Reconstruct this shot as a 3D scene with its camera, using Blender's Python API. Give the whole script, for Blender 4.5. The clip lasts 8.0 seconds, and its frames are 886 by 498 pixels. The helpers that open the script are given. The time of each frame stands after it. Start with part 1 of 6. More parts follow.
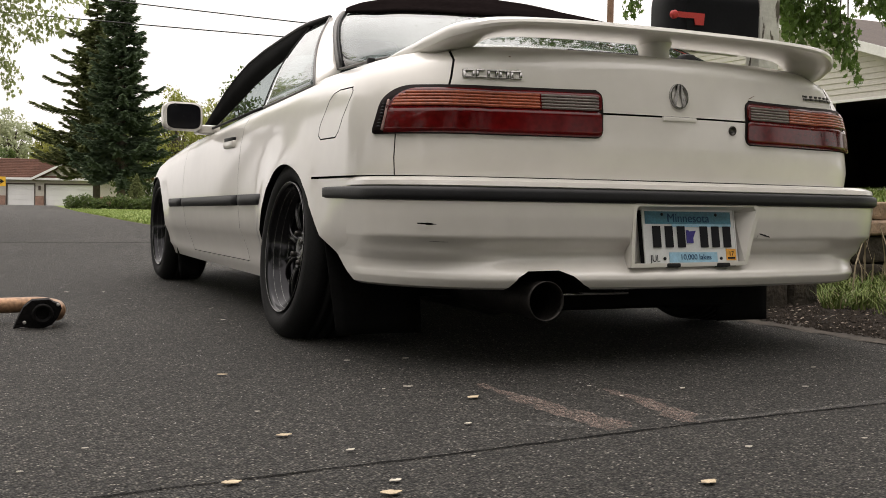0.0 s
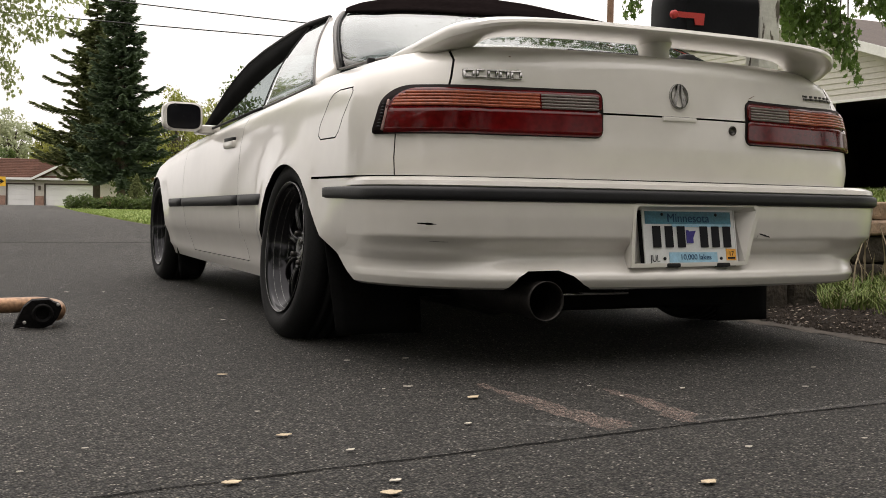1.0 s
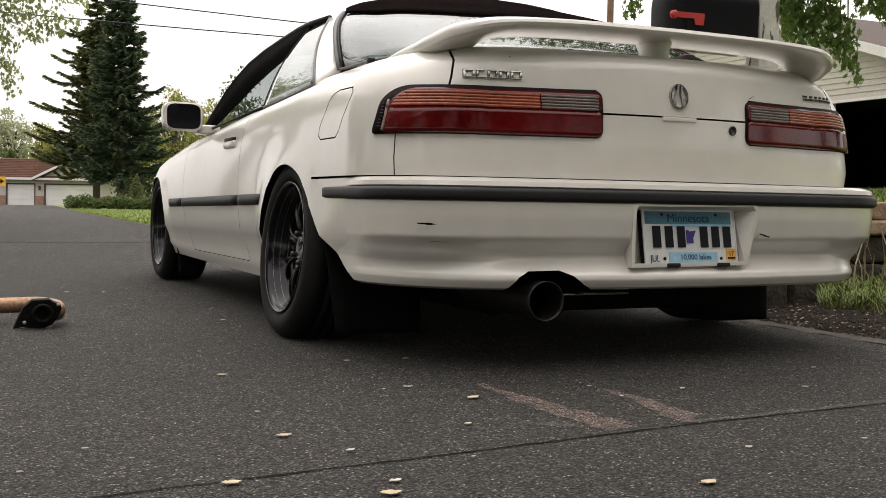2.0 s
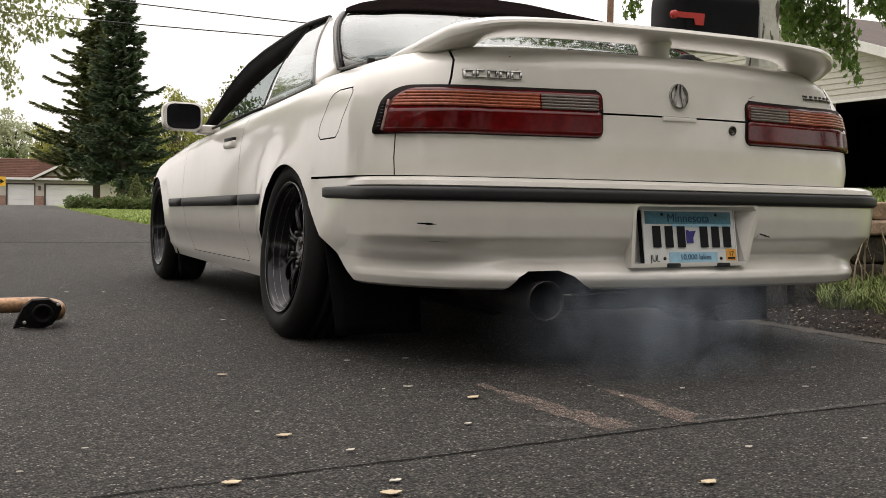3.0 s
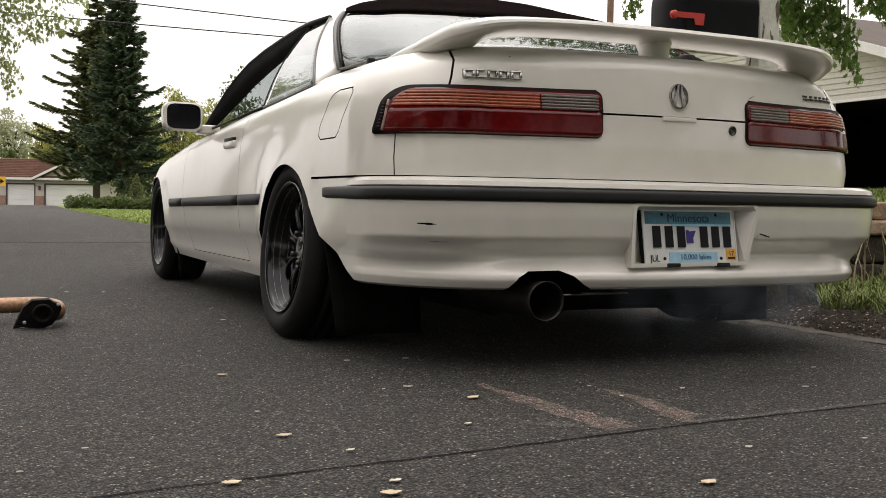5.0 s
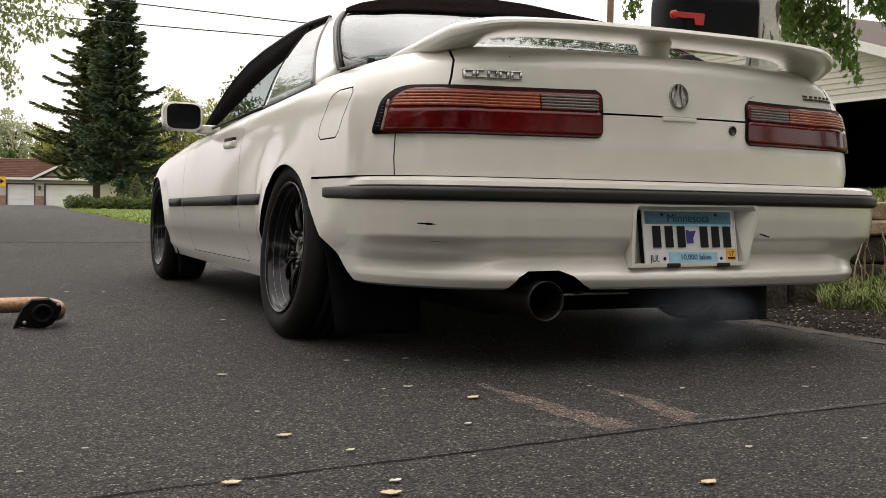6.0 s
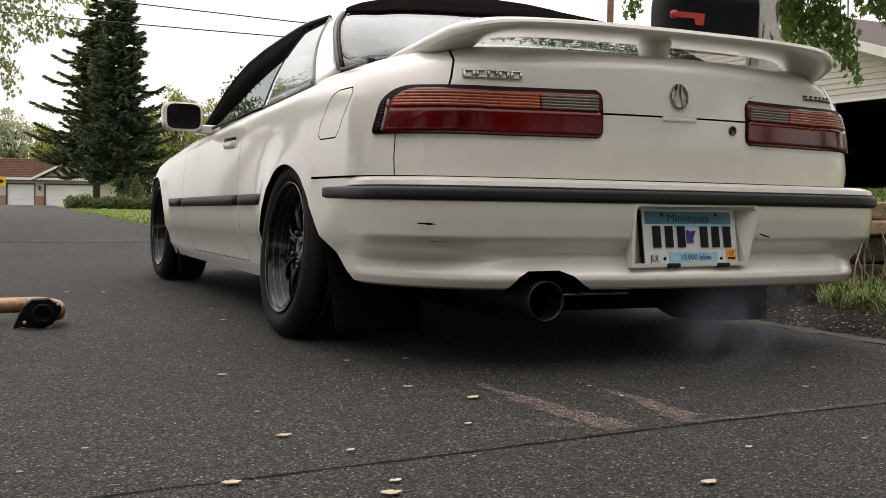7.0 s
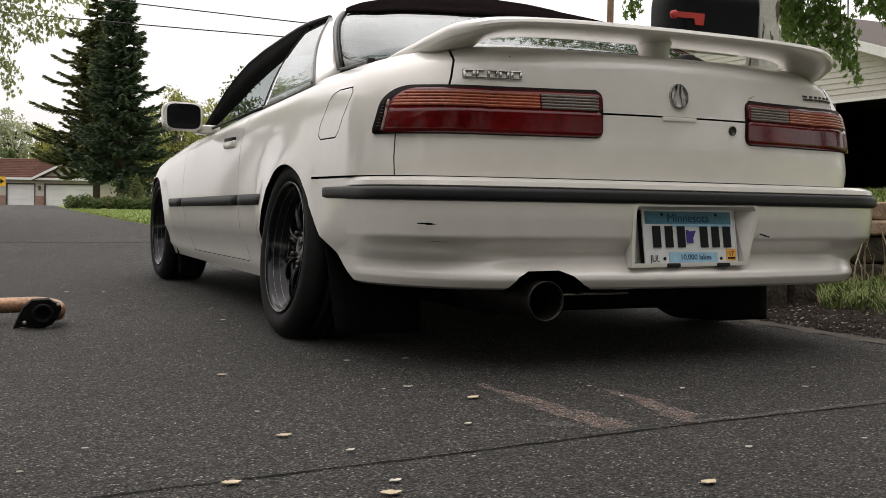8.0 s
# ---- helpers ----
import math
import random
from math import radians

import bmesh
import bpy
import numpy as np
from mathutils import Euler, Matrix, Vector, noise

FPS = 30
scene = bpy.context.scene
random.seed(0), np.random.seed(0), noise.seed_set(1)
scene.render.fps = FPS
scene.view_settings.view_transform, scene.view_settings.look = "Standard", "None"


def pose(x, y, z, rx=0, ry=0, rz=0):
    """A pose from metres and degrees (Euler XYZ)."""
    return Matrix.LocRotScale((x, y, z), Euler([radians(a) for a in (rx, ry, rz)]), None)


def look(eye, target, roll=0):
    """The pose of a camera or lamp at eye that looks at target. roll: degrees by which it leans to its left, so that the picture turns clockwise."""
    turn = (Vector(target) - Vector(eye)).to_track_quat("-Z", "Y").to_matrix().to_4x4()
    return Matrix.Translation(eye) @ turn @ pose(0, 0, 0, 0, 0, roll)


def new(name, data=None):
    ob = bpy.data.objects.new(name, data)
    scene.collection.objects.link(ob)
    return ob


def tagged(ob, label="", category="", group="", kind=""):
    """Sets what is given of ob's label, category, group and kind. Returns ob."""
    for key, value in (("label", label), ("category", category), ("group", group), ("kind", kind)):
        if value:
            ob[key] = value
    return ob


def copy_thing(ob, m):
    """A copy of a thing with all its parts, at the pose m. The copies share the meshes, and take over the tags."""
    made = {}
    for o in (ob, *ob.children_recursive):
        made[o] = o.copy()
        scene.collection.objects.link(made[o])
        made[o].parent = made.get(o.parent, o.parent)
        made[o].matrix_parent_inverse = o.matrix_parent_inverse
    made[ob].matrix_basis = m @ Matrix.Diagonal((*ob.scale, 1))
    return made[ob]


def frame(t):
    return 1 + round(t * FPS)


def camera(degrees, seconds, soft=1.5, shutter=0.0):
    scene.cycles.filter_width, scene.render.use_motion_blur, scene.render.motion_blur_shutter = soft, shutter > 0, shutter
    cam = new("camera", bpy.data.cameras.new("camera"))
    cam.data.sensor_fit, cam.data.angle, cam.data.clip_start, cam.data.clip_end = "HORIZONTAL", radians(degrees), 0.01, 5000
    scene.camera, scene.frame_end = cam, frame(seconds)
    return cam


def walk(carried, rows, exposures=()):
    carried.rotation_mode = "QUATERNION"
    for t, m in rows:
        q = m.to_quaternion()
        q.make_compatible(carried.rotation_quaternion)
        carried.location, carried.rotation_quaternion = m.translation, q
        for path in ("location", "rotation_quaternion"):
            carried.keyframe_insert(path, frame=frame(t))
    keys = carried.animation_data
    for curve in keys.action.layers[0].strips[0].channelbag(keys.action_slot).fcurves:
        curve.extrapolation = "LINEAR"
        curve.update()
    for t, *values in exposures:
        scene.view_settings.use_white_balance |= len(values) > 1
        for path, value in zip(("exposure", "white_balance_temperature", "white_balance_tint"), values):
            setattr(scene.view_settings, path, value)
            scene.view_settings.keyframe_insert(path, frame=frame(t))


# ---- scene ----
# one camera on the road behind the car; it stands still
EYE = (-1.808, -2.318, 0.432)
VIEW = look(EYE, (EYE[0] + 0.4150, EYE[1] + 0.9088, EYE[2] - 0.0430), 0.972)
cam = camera(45.32, 8.0, soft=0.9)
walk(cam, [(0.0, VIEW), (8.0, VIEW)], exposures=[(0.0, 0.33, 6800, 15), (6.0, 0.33, 6800, 15), (6.8, 0.28, 6700, 15), (7.4, 0.21, 6650, 15), (8.0, 0.14, 6600, 15)])

# ---- light: a bright overcast sky ----
world = bpy.data.worlds.new("overcast_sky")
scene.world = world
world.use_nodes = True
wt = world.node_tree
sky = wt.nodes.new("ShaderNodeTexSky")
sky.sky_type = "NISHITA"
sky.sun_disc = False
sky.sun_elevation, sky.sun_rotation = radians(67), radians(23)
sky.dust_density, sky.air_density = 4.0, 1.0
hs = wt.nodes.new("ShaderNodeHueSaturation")
hs.inputs["Saturation"].default_value = 0.12
mixw = wt.nodes.new("ShaderNodeMix")
mixw.data_type = "RGBA"
mixw.inputs[0].default_value = 0.8
mixw.inputs[7].default_value = (9.5, 9.42, 9.15, 1)
bg = wt.nodes["Background"]
bg.inputs["Strength"].default_value = 0.17
wt.links.new(sky.outputs[0], hs.inputs["Color"])
wt.links.new(hs.outputs[0], mixw.inputs[6])
# an overcast sky is about three times as bright overhead as at the horizon
wco = wt.nodes.new("ShaderNodeTexCoord")
wsep = wt.nodes.new("ShaderNodeSeparateXYZ")
wgrad = wt.nodes.new("ShaderNodeMapRange")
wgrad.inputs[1].default_value, wgrad.inputs[2].default_value = 0.0, 1.0
wgrad.inputs[3].default_value, wgrad.inputs[4].default_value = 0.58, 1.38
wmul = wt.nodes.new("ShaderNodeVectorMath")
wmul.operation = "SCALE"
wt.links.new(wco.outputs["Generated"], wsep.inputs[0])
wt.links.new(wsep.outputs["Z"], wgrad.inputs[0])
wt.links.new(mixw.outputs[2], wmul.inputs[0])
wt.links.new(wgrad.outputs[0], wmul.inputs["Scale"])
wt.links.new(wmul.outputs[0], bg.inputs["Color"])
sun = new("sun", bpy.data.lights.new("sun", "SUN"))
sun.data.energy, sun.data.angle, sun.data.color = 0.5, radians(35), (1.0, 0.97, 0.92)
sun.matrix_world = look((1.5, 3.5, 9), (0, 0, 0))


# ---- materials ----
def mat(name, base, rough=0.6, metal=0.0, var=0.12, scale=6.0, fine=60.0, bump=0.0, tint=None, coat=0.0, spec=0.5, isl=0.0):
    """A surface with variation at two scales and a fine relief, in metres of the thing's own space."""
    m = bpy.data.materials.new(name)
    m.use_nodes = True
    t = m.node_tree
    b = t.nodes["Principled BSDF"]
    b.inputs["Roughness"].default_value = rough
    b.inputs["Metallic"].default_value = metal
    b.inputs["Coat Weight"].default_value = coat
    b.inputs["Coat Roughness"].default_value = 0.06
    b.inputs["Specular IOR Level"].default_value = spec
    co = t.nodes.new("ShaderNodeTexCoord")
    n1 = t.nodes.new("ShaderNodeTexNoise")
    n1.inputs["Scale"].default_value, n1.inputs["Detail"].default_value = scale, 5
    n2 = t.nodes.new("ShaderNodeTexNoise")
    n2.inputs["Scale"].default_value, n2.inputs["Detail"].default_value = fine, 4
    for n in (n1, n2):
        t.links.new(co.outputs["Object"], n.inputs["Vector"])
    mx = t.nodes.new("ShaderNodeMix")
    mx.data_type = "RGBA"
    tint = tint or tuple(c * (1 - 2.5 * var) for c in base)
    mx.inputs[6].default_value = (*base, 1)
    mx.inputs[7].default_value = (*tint, 1)
    ad = t.nodes.new("ShaderNodeMath")
    ad.operation = "MULTIPLY_ADD"
    ad.inputs[1].default_value = 0.5
    t.links.new(n2.outputs[0], ad.inputs[0])
    ha = t.nodes.new("ShaderNodeMath")
    ha.operation = "MULTIPLY"
    ha.inputs[1].default_value = 0.5
    t.links.new(n1.outputs[0], ha.inputs[0])
    t.links.new(ha.outputs[0], ad.inputs[2])
    rp = t.nodes.new("ShaderNodeMapRange")
    rp.inputs[1].default_value, rp.inputs[2].default_value = 0.36, 0.64
    t.links.new(ad.outputs[0], rp.inputs[0])
    fac = rp.outputs[0]
    if isl:
        ge = t.nodes.new("ShaderNodeNewGeometry")
        mi = t.nodes.new("ShaderNodeMix")
        mi.inputs[0].default_value = isl
        t.links.new(fac, mi.inputs[2])
        t.links.new(ge.outputs["Random Per Island"], mi.inputs[3])
        fac = mi.outputs[0]
    t.links.new(fac, mx.inputs[0])
    t.links.new(mx.outputs[2], b.inputs["Base Color"])
    if bump:
        bp = t.nodes.new("ShaderNodeBump")
        bp.inputs["Strength"].default_value = bump
        bp.inputs["Distance"].default_value = 0.01
        t.links.new(n2.outputs[0], bp.inputs["Height"])
        t.links.new(bp.outputs[0], b.inputs["Normal"])
    return m


PAINT = mat("aged_white_paint", (0.655, 0.628, 0.585), 0.30, var=0.03, scale=2.2, fine=14, coat=0.8)
RUBBER_TRIM = mat("black_trim_rubber", (0.010, 0.010, 0.012), 0.5, var=0.2, scale=8, fine=120, bump=0.05, spec=0.35)
TYRE = mat("tyre_rubber", (0.008, 0.008, 0.008), 0.8, var=0.2, scale=10, fine=150, bump=0.15, spec=0.25)
BLACK = mat("matt_black_plastic", (0.008, 0.008, 0.009), 0.6, var=0.2, scale=10, fine=90, spec=0.3)
UNDER = mat("underbody_black", (0.006, 0.006, 0.006), 0.9, var=0.2, scale=10, fine=90, spec=0.1)
RIM = mat("gunmetal_rim", (0.012, 0.012, 0.013), 0.22, metal=0.4, var=0.15, scale=20, fine=120)
LIP = mat("machined_rim_lip", (0.016, 0.016, 0.018), 0.13, metal=0.7, var=0.15, scale=20, fine=120)
CHROME = mat("worn_chrome", (0.42, 0.41, 0.40), 0.22, metal=1.0, var=0.15, scale=20, fine=200)
DARK_CHROME = mat("dark_chrome", (0.08, 0.075, 0.07), 0.3, metal=0.9, var=0.15, scale=20, fine=200)
RIM_EDGE = mat("polished_rim_edge", (0.24, 0.24, 0.24), 0.22, metal=0.9, var=0.15, scale=20, fine=200)
STEEL = mat("sooty_steel", (0.05, 0.045, 0.042), 0.5, metal=0.8, var=0.3, scale=14, fine=120)
LAMP_RED = mat("red_lens", (0.115, 0.004, 0.005), 0.12, var=0.26, scale=5, fine=60, coat=0.05, spec=0.35)
LAMP_AMBER = mat("amber_lens", (0.34, 0.075, 0.032), 0.24, var=0.2, scale=5, fine=60, coat=0.05, spec=0.35)
LAMP_CLEAR = mat("smoky_clear_lens", (0.15, 0.125, 0.11), 0.24, var=0.12, scale=9, fine=60, coat=0.05, spec=0.35)
LAMP_FRAME = mat("dark_lamp_frame", (0.010, 0.005, 0.005), 0.6, var=0.2, scale=10, fine=90, spec=0.12)
LENS_EDGE = mat("pinkish_lens_border", (0.36, 0.22, 0.20), 0.3, var=0.15, scale=20, fine=120)
GREY_SEAL = mat("weathered_grey_rubber", (0.16, 0.155, 0.15), 0.6, var=0.15, scale=12, fine=120)
CLOTH = mat("dark_seat_cloth", (0.03, 0.03, 0.032), 0.9, var=0.2, scale=20, fine=200)


def glass(name, tint, rough=0.02, clear=0.75):
    m = bpy.data.materials.new(name)
    m.use_nodes = True
    t = m.node_tree
    t.nodes.remove(t.nodes["Principled BSDF"])
    tr = t.nodes.new("ShaderNodeBsdfTransparent")
    tr.inputs[0].default_value = (*tint, 1)
    gl = t.nodes.new("ShaderNodeBsdfGlossy")
    gl.inputs["Roughness"].default_value = rough
    gl.inputs["Color"].default_value = (0.95, 0.97, 0.97, 1)
    lw = t.nodes.new("ShaderNodeLayerWeight")
    lw.inputs["Blend"].default_value = 0.5
    pw = t.nodes.new("ShaderNodeMath")
    pw.operation, pw.inputs[1].default_value = "POWER", 4.0
    fr = t.nodes.new("ShaderNodeMapRange")
    fr.inputs[3].default_value, fr.inputs[4].default_value = 0.04, 0.95
    t.links.new(lw.outputs["Facing"], pw.inputs[0])
    t.links.new(pw.outputs[0], fr.inputs[0])
    mx = t.nodes.new("ShaderNodeMixShader")
    t.links.new(fr.outputs[0], mx.inputs[0])
    t.links.new(tr.outputs[0], mx.inputs[1])
    t.links.new(gl.outputs[0], mx.inputs[2])
    t.links.new(mx.outputs[0], t.nodes["Material Output"].inputs["Surface"])
    return m


GLASS = glass("car_glass", (0.68, 0.72, 0.72))
HEADLINER = mat("pale_headliner", (0.42, 0.41, 0.39), 0.95, var=0.06, scale=5, fine=60)


# ---- mesh helpers ----
def part(name, bm, material, parent=None, label="", smooth=True):
    me = bpy.data.meshes.new(name)
    if smooth:
        for f in bm.faces:
            f.smooth = True
        for e in bm.edges:
            if len(e.link_faces) == 2 and e.calc_face_angle(0) > 0.6:
                e.smooth = False
    bm.to_mesh(me)
    bm.free()
    for m in (material if isinstance(material, (list, tuple)) else [material]):
        me.materials.append(m)
    ob = new(name, me)
    if parent:
        ob.parent = parent
    if label:
        tagged(ob, label)
    return ob


def box(bm, lo, hi, bevel=0.0, m=None, seg=2):
    """A box from corner to corner with rounded edges, turned by m."""
    g = bmesh.ops.create_cube(bm, size=1.0)["verts"]
    c = [(a + b) / 2 for a, b in zip(lo, hi)]
    s = [abs(b - a) for a, b in zip(lo, hi)]
    for v in g:
        v.co = Vector((v.co.x * s[0] + c[0], v.co.y * s[1] + c[1], v.co.z * s[2] + c[2]))
        if m:
            v.co = m @ v.co
    if bevel:
        es = list({e for v in g for e in v.link_edges})
        bmesh.ops.bevel(bm, geom=es, offset=bevel, segments=seg, affect="EDGES", profile=0.5)
    return bm


def sheet(bm, grid, thick=0.0, closed=False):
    """Faces over a grid of points, made solid by a second sheet thick metres behind (against the normals)."""
    nr, nc = len(grid), len(grid[0])
    P = np.array(grid, float)
    layers = [P]
    if thick:
        du = np.gradient(P, axis=1)
        if closed:
            du = (np.roll(P, -1, 1) - np.roll(P, 1, 1)) / 2
        n = np.cross(du, np.gradient(P, axis=0))
        n /= np.linalg.norm(n, axis=2, keepdims=True) + 1e-9
        layers.append(P - n * thick)
    vs = [[[bm.verts.new(p) for p in row] for row in L] for L in layers]
    cols = nc if closed else nc - 1
    for k, L in enumerate(vs):
        for i in range(nr - 1):
            for j in range(cols):
                q = (L[i][j], L[i][(j + 1) % nc], L[i + 1][(j + 1) % nc], L[i + 1][j])
                bm.faces.new(q if k == 0 else q[::-1])
    if thick:
        A, B = vs
        for i in range(nr - 1):
            if not closed:
                bm.faces.new((A[i][0], A[i + 1][0], B[i + 1][0], B[i][0]))
                bm.faces.new((A[i + 1][-1], A[i][-1], B[i][-1], B[i + 1][-1]))
        for j in range(cols):
            k = (j + 1) % nc
            bm.faces.new((A[0][k], A[0][j], B[0][j], B[0][k]))
            bm.faces.new((A[-1][j], A[-1][k], B[-1][k], B[-1][j]))
    return bm


def lathe(bm, prof, n=48, axis="x", centre=(0, 0, 0), close=False):
    """A profile of (along the axis, radius) turned round the axis."""
    rows = []
    for a in range(n):
        c, s = math.cos(2 * math.pi * a / n), math.sin(2 * math.pi * a / n)
        row = []
        for t, r in prof:
            p = {"x": (t, r * c, r * s), "y": (r * c, t, r * s), "z": (r * c, r * s, t)}[axis]
            row.append(bm.verts.new(Vector(p) + Vector(centre)))
        rows.append(row)
    for i in range(n):
        a, b = rows[i], rows[(i + 1) % n]
        for j in range(len(prof) - 1):
            bm.faces.new((a[j], a[j + 1], b[j + 1], b[j]))
        if close:
            bm.faces.new((a[-1], a[0], b[0], b[-1]))
    return bm


def tube(bm, pts, r, n=10, cap=True):
    """A round bar along points; r is a radius or one per point."""
    pts = [Vector(p) for p in pts]
    rr = r if isinstance(r, (list, tuple)) else [r] * len(pts)
    rows = []
    ref = None
    for i, p in enumerate(pts):
        d = (pts[min(i + 1, len(pts) - 1)] - pts[max(i - 1, 0)]).normalized()
        if ref is None:
            ref = d.orthogonal().normalized()
        ref = (ref - d * ref.dot(d)).normalized()
        w = d.cross(ref)
        rows.append([bm.verts.new(p + (ref * math.cos(2 * math.pi * k / n) + w * math.sin(2 * math.pi * k / n)) * rr[i]) for k in range(n)])
    for a, b in zip(rows, rows[1:]):
        for k in range(n):
            bm.faces.new((a[k], a[(k + 1) % n], b[(k + 1) % n], b[k]))
    if cap:
        bm.faces.new(rows[0][::-1])
        bm.faces.new(rows[-1])
    return bm


def prism(bm, poly, axis, a, b):
    """A closed prism over a polygon in the plane across the axis, from a to b."""
    def P(u, v, t):
        return {"x": (t, u, v), "y": (u, t, v), "z": (u, v, t)}[axis]
    A = [bm.verts.new(P(u, v, a)) for u, v in poly]
    B = [bm.verts.new(P(u, v, b)) for u, v in poly]
    n = len(poly)
    for i in range(n):
        bm.faces.new((A[i], A[(i + 1) % n], B[(i + 1) % n], B[i]))
    bm.faces.new(A[::-1])
    bm.faces.new(B)
    bmesh.ops.recalc_face_normals(bm, faces=bm.faces)
    return bm


def carve(ob, bm, op="DIFFERENCE", material=None):
    """Cuts a closed shape out of a mesh for good, or keeps only what lies in it."""
    me = bpy.data.meshes.new("tool")
    bmesh.ops.recalc_face_normals(bm, faces=bm.faces)
    bm.to_mesh(me)
    bm.free()
    if material:
        me.materials.append(material)
    tool = new("tool", me)
    lo, hi = (np.array([f([v.co[k] for v in ob.data.vertices]) for k in range(3)]) for f in (min, max))
    for shift in (0.0, 0.0003, -0.0004, 0.0009, -0.0011):
        tool.location = (shift, shift * 0.7, shift * 0.4)
        mod = ob.modifiers.new("cut", "BOOLEAN")
        mod.operation, mod.object, mod.solver, mod.material_mode = op, tool, "EXACT", "TRANSFER"
        bpy.context.view_layer.update()
        done = bpy.data.meshes.new_from_object(ob.evaluated_get(bpy.context.evaluated_depsgraph_get()))
        ob.modifiers.clear()
        if len(done.vertices) > 3:
            P = np.array([v.co for v in done.vertices])
            if (P.min(0) > lo - 0.0005).all() and (P.max(0) < hi + 0.0005).all():
                break
        print("CARVE RETRY", ob.name, shift)
    done.name = ob.data.name
    done.set_sharp_from_angle(angle=0.55)
    ob.data = done
    bpy.data.objects.remove(tool)
    return ob


def offset_poly(poly, d):
    """A polygon grown by d metres."""
    n = len(poly)
    area = sum(poly[i][0] * poly[(i + 1) % n][1] - poly[(i + 1) % n][0] * poly[i][1] for i in range(n))
    s = 1 if area > 0 else -1
    out = []
    for i in range(n):
        a, b, c = (Vector(poly[(i + k) % n]) for k in (-1, 0, 1))
        e1, e2 = (b - a).normalized(), (c - b).normalized()
        n1, n2 = Vector((e1.y, -e1.x)) * s, Vector((e2.y, -e2.x)) * s
        m = (n1 + n2).normalized()
        out.append(tuple(b + m * d / max(0.4, m.dot(n1))))
    return out


# ---- the car: x across, y forwards from the rear bumper, z up ----
car = tagged(new("coupe_car"), "weathered white two-door hatchback coupe parked on asphalt", "car")
LEV = [0.155, 0.20, 0.245, 0.29, 0.335, 0.42, 0.55, 0.66, 0.74, 0.785, 0.80]
HW = [0.806, 0.820, 0.823, 0.832, 0.847, 0.851, 0.852, 0.843, 0.828, 0.803, 0.780]
YR = [0.16, 0.14, 0.132, 0.122, 0.115, 0.105, 0.085, 0.088, 0.098, 0.107, 0.120]
RR = [0.30, 0.29, 0.285, 0.28, 0.28, 0.28, 0.28, 0.29, 0.30, 0.31, 0.31]
YF = [4.05, 4.12, 4.14, 4.16, 4.17, 4.18, 4.17, 4.13, 4.06, 3.98, 3.92]
Y_BELT = [0.0, 0.5, 0.9, 1.45, 2.4, 3.0, 3.6, 4.2]
Z_BELT = [0.797, 0.802, 0.800, 0.775, 0.722, 0.690, 0.640, 0.560]


def belt(y):
    return float(np.interp(y, Y_BELT, Z_BELT))


def half_outline(z, s, off=0.0):
    """A place on the left half of the body's outline at height z: s metres from the middle of the tail, forwards round the corner."""
    hw, yr, R, yf = (float(np.interp(z, LEV, a)) for a in (HW, YR, RR, YF))
    hw, yr, yf = hw + off, yr - off, yf + off
    st = hw - R
    crown = 0.068
    if s <= st:
        x, y = -s, yr + crown * (s / st) ** 2
    elif s <= st + R * math.pi / 2:
        a = (s - st) / R
        x, y = -(st + R * math.sin(a)), yr + crown + R * (1 - math.cos(a))
    else:
        x, y = -hw, yr + crown + R + (s - st - R * math.pi / 2)
    return x, y


def stretch(x, y):
    """How far the waist at this place lies above or below its height amidships."""
    rise = 0.034 * max(0, 1 - (abs(x) / 0.74) ** 8) * max(0, min(1, (0.5 - y) / 0.3))
    return (belt(y) + rise - 0.17) / 0.63


def skin(z, s, off=0.0):
    """A place on the finished shell at the true height z."""
    x, y = half_outline(z, s, off)
    return half_outline(0.17 + (z - 0.17) / stretch(x, y), s, off)


def body_ring(z, off=0.0):
    hw, yr, R, yf = (float(np.interp(z, LEV, a)) for a in (HW, YR, RR, YF))
    hw, yr, yf = hw + off, yr - off, yf + off
    pts = []
    st, arc = hw - R, R * math.pi / 2
    for k in range(10):
        pts.append(half_outline(z, st * k / 10, off))
    for k in range(12):
        pts.append(half_outline(z, st + arc * k / 12, off))
    y0, Rf = yr + 0.068 + R, 0.42
    y1 = yf - 0.14 - Rf
    for k in range(120):
        pts.append((-hw, y0 + (y1 - y0) * k / 120))
    for k in range(10):
        a = math.pi / 2 * k / 10
        pts.append((-(hw - Rf + Rf * math.cos(a)), y1 + Rf * math.sin(a)))
    for k in range(9):
        x = (hw - Rf) * (1 - k / 8)
        pts.append((-x, yf - 0.14 * (x / (hw - Rf)) ** 2))
    out = []
    for x, y in pts:
        x *= 1 - 0.035 * (max(0, y - 2.2) / 2.0) ** 2 - 0.008 * (max(0, 1.2 - y) / 1.2) ** 2
        zz = 0.17 + (z - 0.17) * stretch(x, y)
        for ya, amp in ((0.966, 0.020), (3.516, 0.013)):
            r = math.hypot(y - ya, zz - 0.215)
            if x < -0.7 and zz > 0.2:
                x -= amp * math.exp(-(max(0.0, r - 0.335) / 0.07) ** 2)
        out.append((x, y, zz))
    return out + [(-x, y, z) for x, y, z in out[-2:0:-1]]


def top_z(x, y):
    """The crowned top of the body: deck, waist and bonnet."""
    c = float(np.interp(y, [0.1, 0.25, 0.45, 1.5, 2.6, 3.2, 4.1], [0.040, 0.062, 0.082, 0.07, 0.06, 0.075, 0.07]))
    return belt(y) + c * (1 - min(1, abs(x) / 0.80) ** 4)


